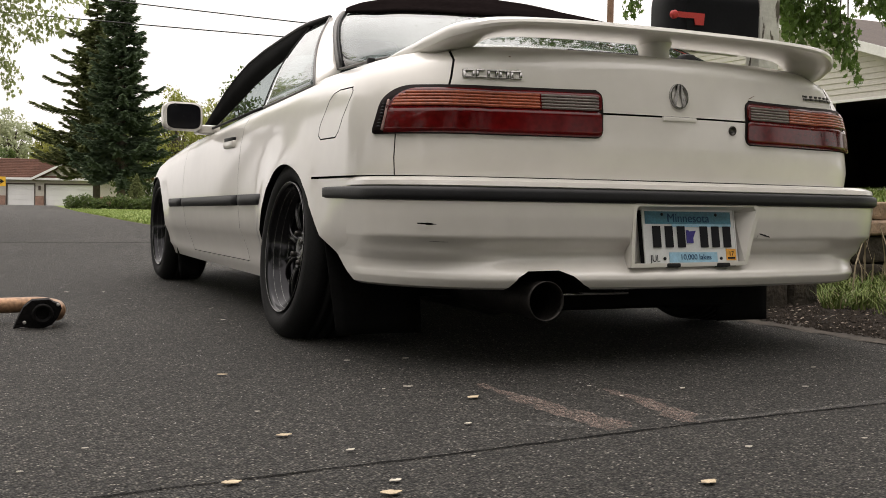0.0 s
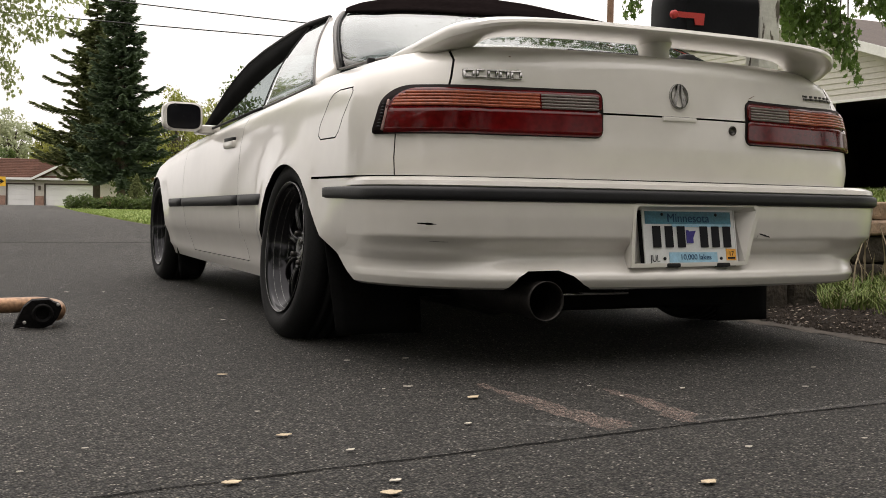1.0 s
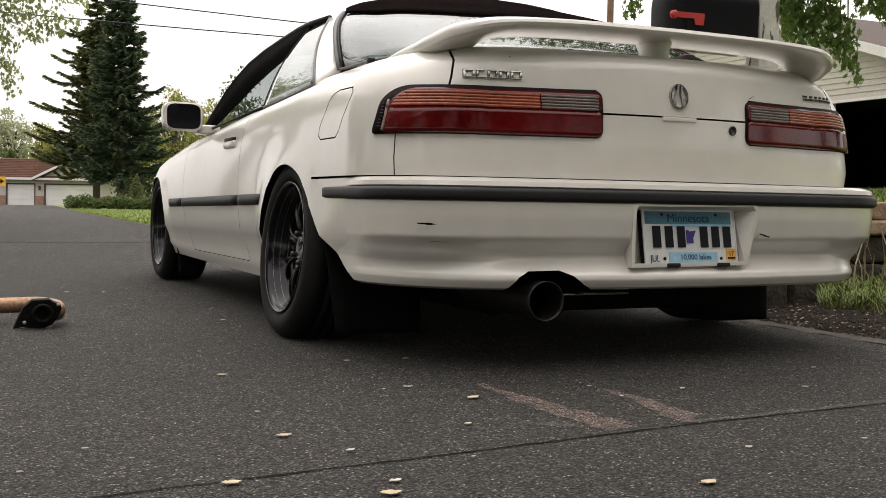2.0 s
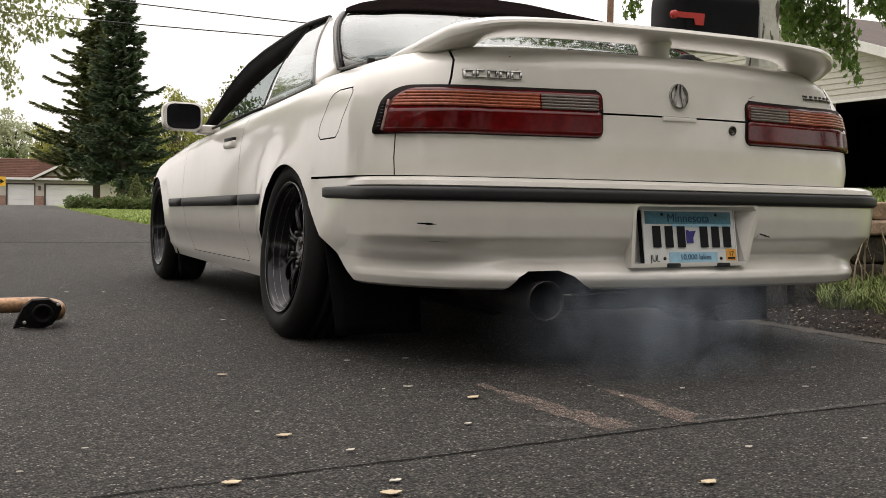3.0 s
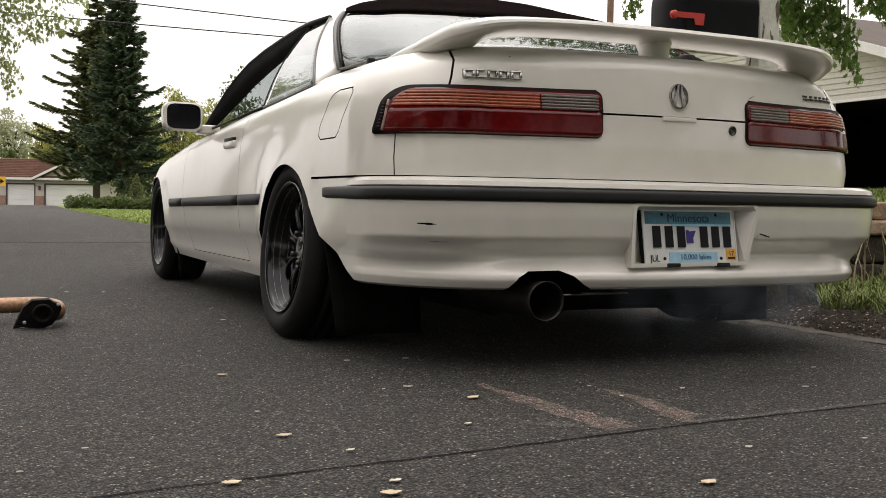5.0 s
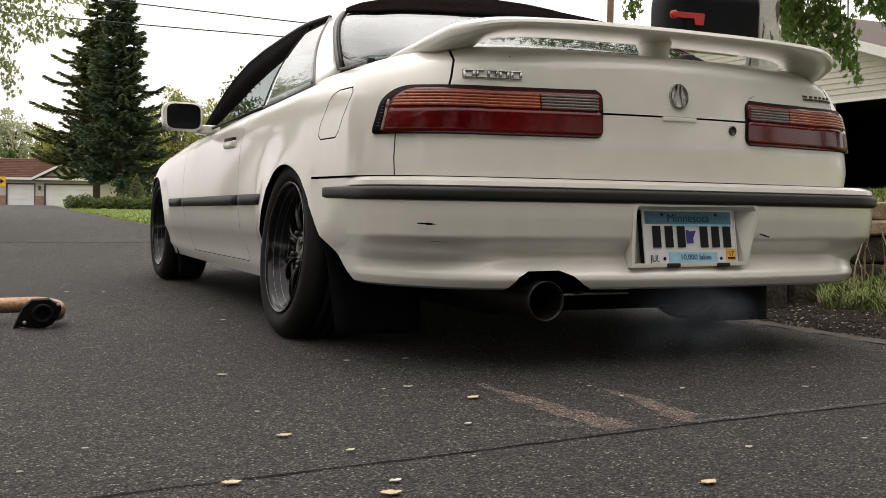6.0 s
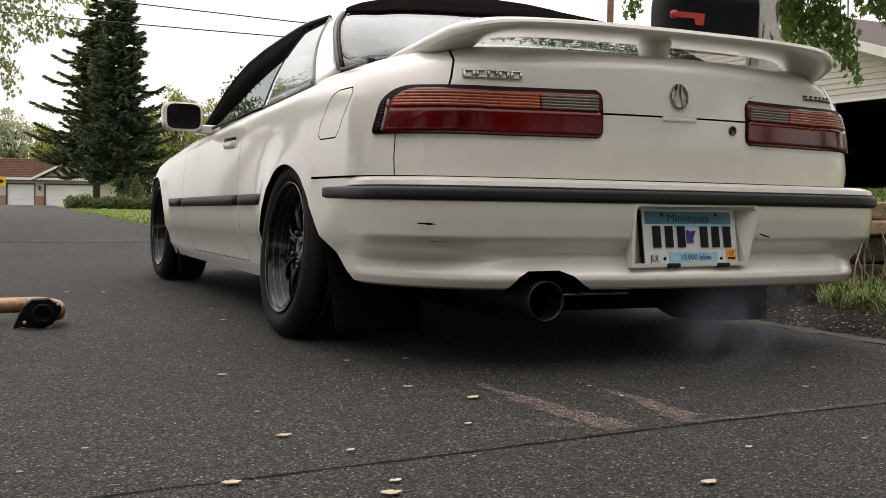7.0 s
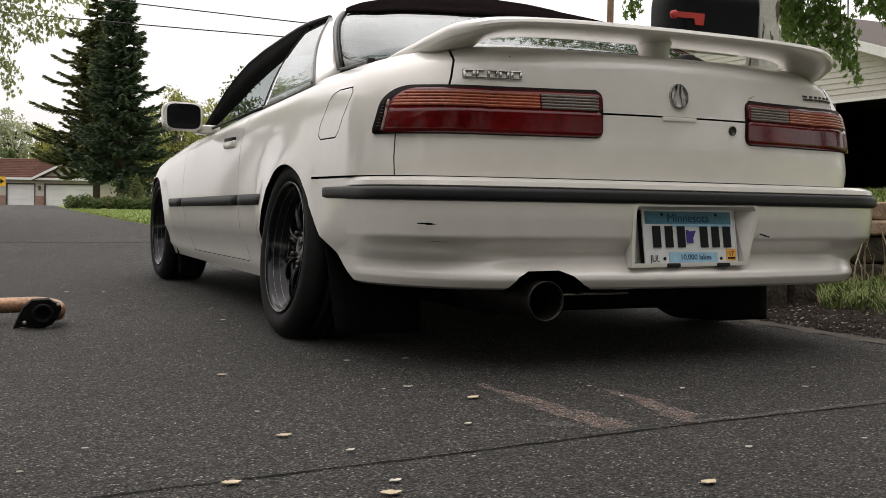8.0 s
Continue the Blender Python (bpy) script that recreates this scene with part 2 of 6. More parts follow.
def make_body():
    bm = bmesh.new()
    rings = [body_ring(z) for z in (0.155, 0.168, 0.182, 0.20, 0.225, 0.245, 0.265, 0.29, 0.31, 0.335, 0.375, 0.42, 0.48, 0.55, 0.61, 0.66, 0.70, 0.74, 0.765, 0.785, 0.80)]
    base = rings[-1]
    for k in (0.97, 0.9, 0.75, 0.55, 0.3, 0.1):
        ring = []
        for x, y, z in base:
            yy = 2.05 + (y - 2.05) * (1 - (1 - k) * 0.5)
            ring.append((x * k, yy, top_z(x * k, yy) + 0.004))
        rings.append(ring)
    vs = [[bm.verts.new(p) for p in r] for r in rings]
    n = len(base)
    for a, b in zip(vs, vs[1:]):
        for j in range(n):
            bm.faces.new((a[j], b[j], b[(j + 1) % n], a[(j + 1) % n]))
    bm.faces.new(vs[0])
    bm.faces.new(vs[-1][::-1])
    bmesh.ops.recalc_face_normals(bm, faces=bm.faces)
    return part("body", bm, PAINT, car, "oxidised white painted steel shell")


body = make_body()
WY, FY, WZ = 0.946, 3.496, 0.286


def arch_tool(y, side, grow=0.0):
    bm = bmesh.new()
    x0, x1 = (-1.0, -0.56) if side < 0 else (0.56, 1.0)
    lathe(bm, [(x0, 0.001), (x0, 0.335 + grow), (x1, 0.335 + grow), (x1, 0.001)], 64, "x", (0, y, 0.215))
    bmesh.ops.remove_doubles(bm, verts=bm.verts, dist=0.0005)
    return bm


# the gap above the rear bumper, and the hollow behind it
carve(body, box(bmesh.new(), (-1.1, -0.3, 0.4966), (1.1, 0.70, 0.5035)), material=UNDER)
carve(body, box(bmesh.new(), (-1.1, -0.3, 0.1), (1.1, 0.61, 0.273)), material=UNDER)
for yy in (WY, FY):
    for sd in (-1, 1):
        carve(body, arch_tool(yy + 0.012, sd, -0.003), material=UNDER)


# wheels
def make_wheel():
    w = new("wheel")
    w.parent = car
    bm = bmesh.new()
    prof = [(0.035, 0.203), (0.0, 0.212), (-0.012, 0.235), (-0.008, 0.262), (0.012, 0.281), (0.03, 0.2875)]
    groove = []
    for k in range(4):
        x = 0.055 + 0.034 * k
        groove += [(x, 0.2885), (x, 0.281), (x + 0.009, 0.281), (x + 0.009, 0.2885)]
    back = [(0.185, 0.2875), (0.203, 0.281), (0.215, 0.262), (0.21, 0.235), (0.20, 0.212), (0.17, 0.203)]
    lathe(bm, prof + groove + back, 72, "x", close=True)
    part("tyre", bm, TYRE, w)
    bm = bmesh.new()
    lathe(bm, [(0.012, 0.2085), (-0.002, 0.2085), (-0.006, 0.2045), (0.004, 0.199), (0.018, 0.1965), (0.020, 0.1925), (0.038, 0.1905), (0.040, 0.1865), (0.062, 0.1845), (0.066, 0.180), (0.088, 0.178), (0.10, 0.174), (0.19, 0.180), (0.20, 0.205), (0.185, 0.206), (0.10, 0.186), (0.03, 0.200)], 72, "x", close=True)
    part("rim_barrel", bm, LIP, w, "machined dark metal barrel and lip")
    for xr, rr in ((-0.0055, 0.2062), (0.0185, 0.1945), (0.039, 0.1885), (0.064, 0.1825)):
        bm = bmesh.new()
        lathe(bm, [(xr - 0.0012, rr), (xr, rr - 0.0016), (xr + 0.0012, rr), (xr, rr + 0.0016)], 72, "x", close=True)
        part("lip_edge", bm, RIM_EDGE, w, "polished edge of the rim step")
    bm = bmesh.new()
    lathe(bm, [(0.055, 0.001), (0.045, 0.03), (0.052, 0.062), (0.075, 0.068), (0.11, 0.066), (0.11, 0.001)], 40, "x")
    part("hub", bm, RIM, w)
    for k in range(8):
        bm = bmesh.new()
        a = 2 * math.pi * k / 8
        turn = Matrix.Rotation(a, 4, "X")
        for sgn in (-1, 1):
            pts = []
            for t in np.linspace(0, 1, 7):
                r = 0.055 + 0.128 * t
                pts.append(turn @ Vector((0.058 - 0.022 * math.sin(t * 2.6) + 0.02 * t, sgn * (0.004 + 0.034 * max(0.0, t - 0.3) ** 1.2 + 0.004 * t), r)))
            tube(bm, pts, [0.0090 - 0.0025 * math.sin(math.pi * t) for t in np.linspace(0, 1, 7)], 8)
        part("spoke", bm, RIM, w)
    for k in range(4):
        a = 2 * math.pi * (k + 0.5) / 4
        bm = bmesh.new()
        lathe(bm, [(0.034, 0.001), (0.034, 0.007), (0.04, 0.0095), (0.062, 0.0095)], 12, "x", (0, 0.05 * math.sin(a), 0.05 * math.cos(a)))
        part("lug_nut", bm, DARK_CHROME, w)
    bm = bmesh.new()
    lathe(bm, [(0.112, 0.06), (0.112, 0.125), (0.128, 0.125), (0.128, 0.06)], 40, "x", close=True)
    part("brake_disc", bm, STEEL, w)
    return w


wheel = make_wheel()
wheel.matrix_basis = pose(-0.867, WY, WZ, 20, 5.2, 0)
copy_thing(wheel, pose(-0.826, FY, WZ, 47, 1.0, 0))
copy_thing(wheel, pose(0.867, WY, WZ, 5, -5.2, 180))
copy_thing(wheel, pose(0.826, FY, WZ, 33, -1.0, 180))


# rear bumper: a curved cover with a flared lower lip
BZ = [0.213, 0.220, 0.240, 0.256, 0.270, 0.285, 0.300, 0.315, 0.330, 0.345, 0.40, 0.438, 0.442, 0.474, 0.478, 0.490, 0.499]
BOUT = [0.074, 0.090, 0.103, 0.098, 0.080, 0.059, 0.050, 0.055, 0.074, 0.090, 0.097, 0.099, 0.092, 0.090, 0.097, 0.093, 0.070]
BHW = [0.818, 0.828, 0.832, 0.832, 0.832, 0.832, 0.834, 0.837, 0.840, 0.843, 0.846, 0.848, 0.842, 0.842, 0.848, 0.847, 0.838]


ZT = np.linspace(0.213, 0.499, 287)
OT = np.interp(ZT, BZ, BOUT)
_soft = np.convolve(np.pad(OT, 12, "edge"), np.hanning(25) / np.hanning(25).sum(), "valid")
OT = np.where((ZT > 0.228) & (ZT < 0.405), _soft, OT)


def bumper_point(z, s, off=0.0, flat=0.0):
    out, hw = float(np.interp(z, ZT, OT)), float(np.interp(z, BZ, BHW))
    if flat:
        out = out * (1 - flat) + 0.094 * flat
    hw, R, crown = hw + off, float(np.interp(z, [0.26, 0.35], [0.38, 0.27])), 0.045
    yr = 0.097 - out - off
    st = hw - R
    if s <= st:
        return -s, yr + crown * (s / st) ** 2
    if s <= st + R * math.pi / 2:
        a = (s - st) / R
        return -(st + R * math.sin(a)), yr + crown + R * (1 - math.cos(a))
    return -hw, yr + crown + R + s - st - R * math.pi / 2


def bumper_grid(zs, s_max, off=0.0):
    ss = np.concatenate([np.linspace(0, 0.55, 23), np.linspace(0.57, 1.0, 18), np.linspace(1.03, s_max, 12)])
    rows = []
    for z in zs:
        row = []
        for s in ss:
            flat = float(np.interp(s, [0.52, 0.72], [0, 1])) * math.exp(-((z - 0.303) / 0.032) ** 2)
            x, y = bumper_point(z, s, off, flat * 0.8)
            row.append((x, y, z))
        rows.append(row[::-1] + [(-x, y, z) for x, y, z in row[1:]])
    return rows


zs = sorted(set(np.round(np.concatenate([BZ, np.linspace(0.213, 0.435, 45)]), 4)))


def shell(bm, outer, inner):
    """A solid between two sheets of the same grid."""
    A, B = ([[bm.verts.new(p) for p in r] for r in g] for g in (outer, inner))
    nr, nc = len(outer), len(outer[0])
    for i in range(nr - 1):
        for j in range(nc - 1):
            bm.faces.new((A[i][j], A[i][j + 1], A[i + 1][j + 1], A[i + 1][j]))
            bm.faces.new((B[i][j], B[i + 1][j], B[i + 1][j + 1], B[i][j + 1]))
        bm.faces.new((A[i][0], A[i + 1][0], B[i + 1][0], B[i][0]))
        bm.faces.new((A[i + 1][-1], A[i][-1], B[i][-1], B[i + 1][-1]))
    for j in range(nc - 1):
        bm.faces.new((A[0][j + 1], A[0][j], B[0][j], B[0][j + 1]))
        bm.faces.new((A[-1][j], A[-1][j + 1], B[-1][j + 1], B[-1][j]))
    bmesh.ops.recalc_face_normals(bm, faces=bm.faces)
    return bm


def bumper_inner():
    g = bumper_grid([0.40], 1.44, -0.105)[0]
    return [[(x, y, z) for x, y, _ in g] for z in zs]


bumper = part("rear_bumper", shell(bmesh.new(), bumper_grid(zs, 1.44), bumper_inner()), PAINT, car, "scuffed white bumper cover with flared lower lip")
def strip_grid():
    rows = []
    for z, o in ((0.4400, 0.0), (0.4412, 0.008), (0.445, 0.0125), (0.452, 0.014), (0.463, 0.014), (0.470, 0.0125), (0.4738, 0.008), (0.4750, 0.0)):
        rows.append(bumper_grid([z], 1.345, o)[0])
        end = len(rows[-1]) - 1
        rows[-1] = [((x - (x / abs(x)) * 0.010, y, zz) if j in (0, end) else (x, y, zz)) for j, (x, y, zz) in enumerate(rows[-1])]
    return rows


strip = part("bumper_strip", sheet(bmesh.new(), strip_grid(), 0.02), RUBBER_TRIM, car, "black rubber rubbing strip")


# ---- the lie of the land ----
def fall(y):
    return -0.0045 * max(0.0, y - 12) if y < 130 else -0.531


GRASS_X = ([-60, 5, 16.8, 41, 109, 135], [0.97, 0.97, 1.05, 2.35, 6.7, 8.4])


def edge_x(y):
    return float(np.interp(y, *GRASS_X))


# panels that open are cut out of the shell with a narrow gap round them
body.data.materials.append(UNDER)
_u = [m.name for m in body.data.materials].index(UNDER.name)
for f in body.data.polygons:
    if f.normal.z < -0.8 and f.center.z < 0.2:
        f.material_index = _u


def panel(name, poly, axis, a, b, label, gap=0.0028):
    ob = new(name, body.data.copy())
    ob.parent = car
    carve(ob, prism(bmesh.new(), poly, axis, a, b), "INTERSECT", UNDER)
    carve(body, prism(bmesh.new(), offset_poly(poly, gap), axis, a, b), "DIFFERENCE", UNDER)
    return tagged(ob, label)


DOOR = [(1.645, 0.95), (1.645, 0.62), (1.648, 0.42), (1.625, 0.29), (1.575, 0.207), (2.60, 0.202), (2.66, 0.26), (2.73, 0.42), (2.76, 0.95)]
door_l = panel("door", DOOR, "x", -1.0, -0.69, "white painted car door")
door_r = panel("door", DOOR, "x", 1.0, 0.69, "white painted car door")
FUEL = [(0.665, 0.614), (0.535, 0.614), (0.512, 0.630), (0.452, 0.722), (0.447, 0.736), (0.456, 0.745), (0.560, 0.746), (0.600, 0.739), (0.630, 0.722), (0.682, 0.645), (0.684, 0.625)]
fuel = panel("fuel_door", FUEL, "x", -1.0, -0.70, "white filler flap", 0.004)
HATCH = [(-0.570, 1.0), (-0.652, 0.733), (-0.256, 0.742), (-0.252, 0.681), (0.252, 0.681), (0.256, 0.742), (0.652, 0.733), (0.570, 1.0)]
hatch = panel("tailgate", HATCH, "y", -0.2, 0.52, "white tailgate lid with a small rust chip", 0.005)
for sgn in (-1, 1):
    a = [half_outline(0.55, 0.81)[k] for k in (0, 1)]
    bm = box(bmesh.new(), (-0.02, -0.0016, 0.49), (0.02, 0.0016, 0.62), m=pose(a[0] if sgn < 0 else -a[0], a[1], 0, 0, 0, 45 if sgn < 0 else 135))
    carve(body, bm, material=UNDER)


def taper(x, y):
    return x * (1 - 0.035 * (max(0, y - 2.2) / 2.0) ** 2 - 0.008 * (max(0, 1.2 - y) / 1.2) ** 2)


def on_body(s, z, off=0.0, sgn=-1):
    x, y = skin(z, s, off)
    return (taper(x, y) * -sgn, y, z)


def patch(s0, s1, z0, z1, off, thick, r0=0.01, r1=0.01, sgn=-1, n=40, rows=6, lean=0.0, r1t=None):
    """A plate lying on the shell between two stations and two heights, with rounded ends."""
    grid = []
    ss = np.linspace(s0, s1, n)
    ss = np.concatenate([[s0], s0 + (s1 - s0) * (1 - np.cos(np.linspace(0.12, math.pi - 0.12, n))) / 2, [s1]])
    for k in range(rows):
        row = []
        for s in ss:
            ins, top = 0.0, 0.0
            for d, r, rt in ((abs(s - s0), r0, r0), (abs(s1 - s), r1, r1t or r1)):
                if d < r:
                    ins = max(ins, r - math.sqrt(max(0, r * r - (r - d) ** 2)))
                if d < rt:
                    top = max(top, (rt - math.sqrt(max(0, rt * rt - (rt - d) ** 2))) * min(1.0, 0.055 / rt))
            lo, hi = z0 + ins, z1 - top
            z = lo + (hi - lo) * k / (rows - 1)
            so = s - lean * (z - 0.6115) / 0.128 * max(0, (s - 0.7)) / 0.2
            row.append(on_body(so, z, off, sgn))
        grid.append(row[::-1] if sgn < 0 else row)
    return sheet(bmesh.new(), grid, thick)


def make_lamp(sgn):
    lamp = part("tail_lamp", patch(0.243, 0.890, 0.6115, 0.7395, 0.004, 0.03, 0.022, 0.014, sgn, 60, lean=0.05, r1t=0.115), LAMP_FRAME, car, "tail lamp with red and amber lens")
    E0, E1 = 0.2485, 0.850
    part("red_lens", patch(E0, E1, 0.6145, 0.6815, 0.0085, 0.008, 0.014, 0.004, sgn, lean=0.04), LAMP_RED, lamp, "deep red lens")
    part("upper_lens", patch(E0, E1, 0.6815, 0.7310, 0.0080, 0.008, 0.014, 0.004, sgn, 60, lean=0.04, r1t=0.095), LAMP_RED, lamp, "red upper lens edge")
    for k in range(5):
        z = 0.6845 + 0.0080 * k
        part("amber_bar", patch(0.425, E1 - (0.010, 0.014, 0.020, 0.030, 0.050)[k], z, z + 0.0070, 0.0100, 0.004, 0.002, 0.002, sgn, 24, 3, lean=0.04), LAMP_AMBER, lamp, "amber lens rib")
        part("clear_bar", patch(E0 + 0.010, 0.421, z, z + 0.0064, 0.0100, 0.004, 0.002, 0.002, sgn, 10, 3), LAMP_CLEAR, lamp, "smoky clear lens rib")
    part("lens_edge", patch(E1 + 0.004, E1 + 0.011, 0.620, 0.702, 0.0100, 0.008, 0.003, 0.003, sgn, 6, 12, lean=0.045), LENS_EDGE, lamp, "pale lens border")
    for k in range(8):
        z = 0.630 + 0.0085 * k
        part("slat", patch(E1 + 0.015, E1 + 0.026, z, z + 0.003, 0.0065, 0.004, 0.001, 0.001, sgn, 4, 2, lean=0.045), RUBBER_TRIM, lamp)


make_lamp(-1)
make_lamp(1)

# the rear skirt's front edge, from the wheel arch down to the lip
SKIRT = [(0.785, 0.60), (0.770, 0.488), (0.725, 0.445), (0.670, 0.398), (0.595, 0.318), (0.490, 0.258), (0.385, 0.207), (0.36, 0.15), (1.3, 0.15), (1.3, 0.60)]
for sgn in (-1, 1):
    bm = prism(bmesh.new(), [(0.790, 0.4968), (0.745, 0.462), (0.690, 0.412), (0.615, 0.330), (0.510, 0.268), (0.405, 0.217), (0.38, 0.12), (0.80, 0.12), (0.80, 0.4968)], "x", sgn * 1.0, sgn * 0.70)
    carve(body, bm, material=UNDER)
# bumper openings: wheel arches, tailpipe notch, number plate recess
for sgn in (-1, 1):
    carve(bumper, arch_tool(WY + 0.02, sgn, 0.004), material=UNDER)
    bm = prism(bmesh.new(), SKIRT, "x", sgn * 1.0, sgn * 0.6)
    carve(bumper, bm, material=UNDER)
carve(bumper, prism(bmesh.new(), [(-0.555, 0.15), (-0.54, 0.215), (-0.515, 0.247), (-0.485, 0.262), (-0.40, 0.264), (-0.365, 0.250), (-0.335, 0.228), (-0.30, 0.212), (-0.29, 0.15)], "y", -0.1, 0.2), material=UNDER)
RECESS = [(-0.193, 0.283), (0.170, 0.287), (0.205, 0.425), (0.196, 0.436), (-0.184, 0.433), (-0.190, 0.425)]
carve(bumper, prism(bmesh.new(), RECESS, "y", -0.1, 0.2), material=PAINT)
INNER = [(-0.183, 0.281), (0.160, 0.283), (0.164, 0.417), (0.160, 0.421), (-0.172, 0.419), (-0.176, 0.416)]
bm = bmesh.new()
F = [bm.verts.new((u, 0.0035, v)) for u, v in offset_poly(RECESS, 0.001)]
Bk = [bm.verts.new((u, 0.052, v)) for u, v in INNER]
G = [bm.verts.new((u, 0.0035, v)) for u, v in offset_poly(RECESS, 0.012)]
H = [bm.verts.new((u, 0.062, v)) for u, v in offset_poly(INNER, 0.010)]
for i in range(6):
    j = (i + 1) % 6
    bm.faces.new((F[i], F[j], Bk[j], Bk[i]))
    bm.faces.new((F[j], F[i], G[i], G[j]))
    bm.faces.new((G[j], G[i], H[i], H[j]))
bm.faces.new(Bk)
bm.faces.new(H[::-1])
bmesh.ops.recalc_face_normals(bm, faces=bm.faces)
part("plate_recess", bm, PAINT, car, "white recess in the bumper", smooth=False)


def text_mesh(body_text, size, extrude=0.0004):
    cu = bpy.data.curves.new("lettering", "FONT")
    cu.body, cu.size, cu.extrude, cu.align_x = body_text, size, extrude, "CENTER"
    ob = new("lettering", cu)
    bpy.context.view_layer.update()
    me = bpy.data.meshes.new_from_object(ob.evaluated_get(bpy.context.evaluated_depsgraph_get()))
    bpy.data.objects.remove(ob)
    bm = bmesh.new()
    bm.from_mesh(me)
    return bm


PLATE_WHITE = mat("plate_white", (0.62, 0.63, 0.62), 0.35, var=0.05, scale=30, fine=200)
PLATE_BLUE = mat("plate_teal_blue", (0.055, 0.21, 0.29), 0.35, var=0.15, scale=40, fine=200)
PLATE_PALE = mat("plate_pale_blue", (0.30, 0.52, 0.66), 0.35, var=0.1, scale=40, fine=200)
INK = mat("plate_black_ink", (0.010, 0.010, 0.013), 0.4, var=0.1, scale=40, fine=200, spec=0.15)
INDIGO = mat("plate_indigo", (0.06, 0.05, 0.22), 0.4, var=0.1, scale=40, fine=200, spec=0.15)
NAVY = mat("plate_navy", (0.02, 0.06, 0.13), 0.4, var=0.1, scale=40, fine=200, spec=0.15)
STICKER = mat("orange_sticker", (0.75, 0.36, 0.05), 0.45, var=0.1, scale=40, fine=200)


def make_plate():
    """The number plate: x across, z up, its face towards -y."""
    pl = new("number_plate")
    pl.parent = car
    tagged(pl, "state number plate in white and blue")
    T = pose(0, 0, 0, 90, 0, 0)

    def flat(name, x0, z0, x1, z1, lift, m, label="", bev=0.0):
        bm = box(bmesh.new(), (x0, -lift - 0.0008, z0), (x1, -lift + 0.0004, z1))
        return part(name, bm, m, pl, label, smooth=False)
    bm = bmesh.new()
    box(bm, (-0.1525, -0.001, -0.076), (0.1525, 0.001, 0.076), 0.0009, seg=1)
    part("plate_sheet", bm, PLATE_WHITE, pl)
    part("gap_shadow_board", box(bmesh.new(), (-0.161, 0.004, -0.080), (0.157, 0.012, 0.085), 0.003), UNDER, pl, "black board that draws the shadow line round the plate")
    flat("header_band", -0.145, 0.034, 0.140, 0.068, 0.0018, PLATE_BLUE, "dark teal printed band")
    flat("header_fade", -0.06, 0.026, 0.140, 0.034, 0.0018, PLATE_PALE, "pale blue printed fade")
    flat("footer_band", -0.075, -0.071, 0.085, -0.043, 0.0018, PLATE_PALE, "pale blue printed band")
    for k, x in enumerate((-0.112, -0.072, -0.032, 0.044, 0.083, 0.122)):
        flat("serial_bar", x - 0.013, -0.030, x + 0.013, 0.028, 0.0034, INK, "dark raised bar")
    bm = prism(bmesh.new(), [(-0.014, -0.018), (0.008, -0.018), (0.008, -0.004), (0.018, 0.016), (-0.004, 0.014), (-0.008, 0.018), (-0.014, 0.017)], "y", -0.0034, -0.0014)
    part("state_shape", bm, INDIGO, pl, "small indigo outline shape", smooth=False)
    for txt, size, x, z, m in (("Minnesota", 0.034, -0.004, 0.039, NAVY), ("10,000 lakes", 0.021, 0.012, -0.063, NAVY), ("JUL", 0.026, -0.122, -0.068, INK), ("17", 0.018, 0.133, -0.053, INK)):
        bm = text_mesh(txt, size)
        bm.transform(Matrix.Translation((x, -0.0032, z)) @ T @ Matrix.Diagonal((0.8 if txt == "JUL" else 1, 1, 1, 1)))
        part("lettering", bm, m, pl, smooth=False)
    flat("sticker", 0.116, -0.066, 0.149, -0.034, 0.0020, STICKER, "orange year sticker")
    flat("sticker_bar", 0.120, -0.062, 0.145, -0.057, 0.0030, INK)
    for x, z in ((-0.09, -0.060), (0.098, -0.060), (-0.09, 0.060), (0.09, 0.060)):
        bm = bmesh.new()
        lathe(bm, [(0.0, 0.0045), (-0.003, 0.0045), (-0.0045, 0.003), (-0.0045, 0.0001)], 14, "y", (x, 0, z))
        part("bolt", bm, BLACK, pl)
    for x in (-0.068, 0.098):
        bm = box(bmesh.new(), (x - 0.022, -0.012, -0.084), (x + 0.022, 0.004, -0.073), 0.003)
        part("bump_stop", bm, BLACK, pl, "black rubber stop")
    bm = bmesh.new()
    for a, b in (((-0.1545, -0.078), (-0.1505, 0.078)), ((0.1505, -0.078), (0.1545, 0.078)), ((-0.1545, -0.078), (0.1545, -0.0745)), ((-0.1545, 0.0745), (0.1545, 0.078))):
        box(bm, (a[0], -0.003, a[1]), (b[0], 0.002, b[1]), 0.0008, seg=1)
    part("plate_frame", bm, PLATE_WHITE, pl, "thin pale rim", smooth=False)
    return pl


plate = make_plate()
plate.matrix_basis = pose(0.0, 0.026, 0.353, -10, 0, 0)

# tail badges: plain chrome blocks, an oval mark, lock and grip
def rear_y(x, z):
    return skin(z, abs(x))[1]


def block(name, x0, x1, z0, z1, lift, m, label="", lean=0.0):
    bm = bmesh.new()
    y = rear_y((x0 + x1) / 2, (z0 + z1) / 2)
    sl = (rear_y(x1, z0) - rear_y(x0, z0)) / (x1 - x0)
    box(bm, (x0, -lift, z0), (x1, 0.004, z1), min(0.0015, (z1 - z0) * 0.2))
    for v in bm.verts:
        v.co.y += rear_y(v.co.x, v.co.z)
        v.co.x += lean * (v.co.z - z0)
    return part(name, bm, m, car, label)


x = -0.620
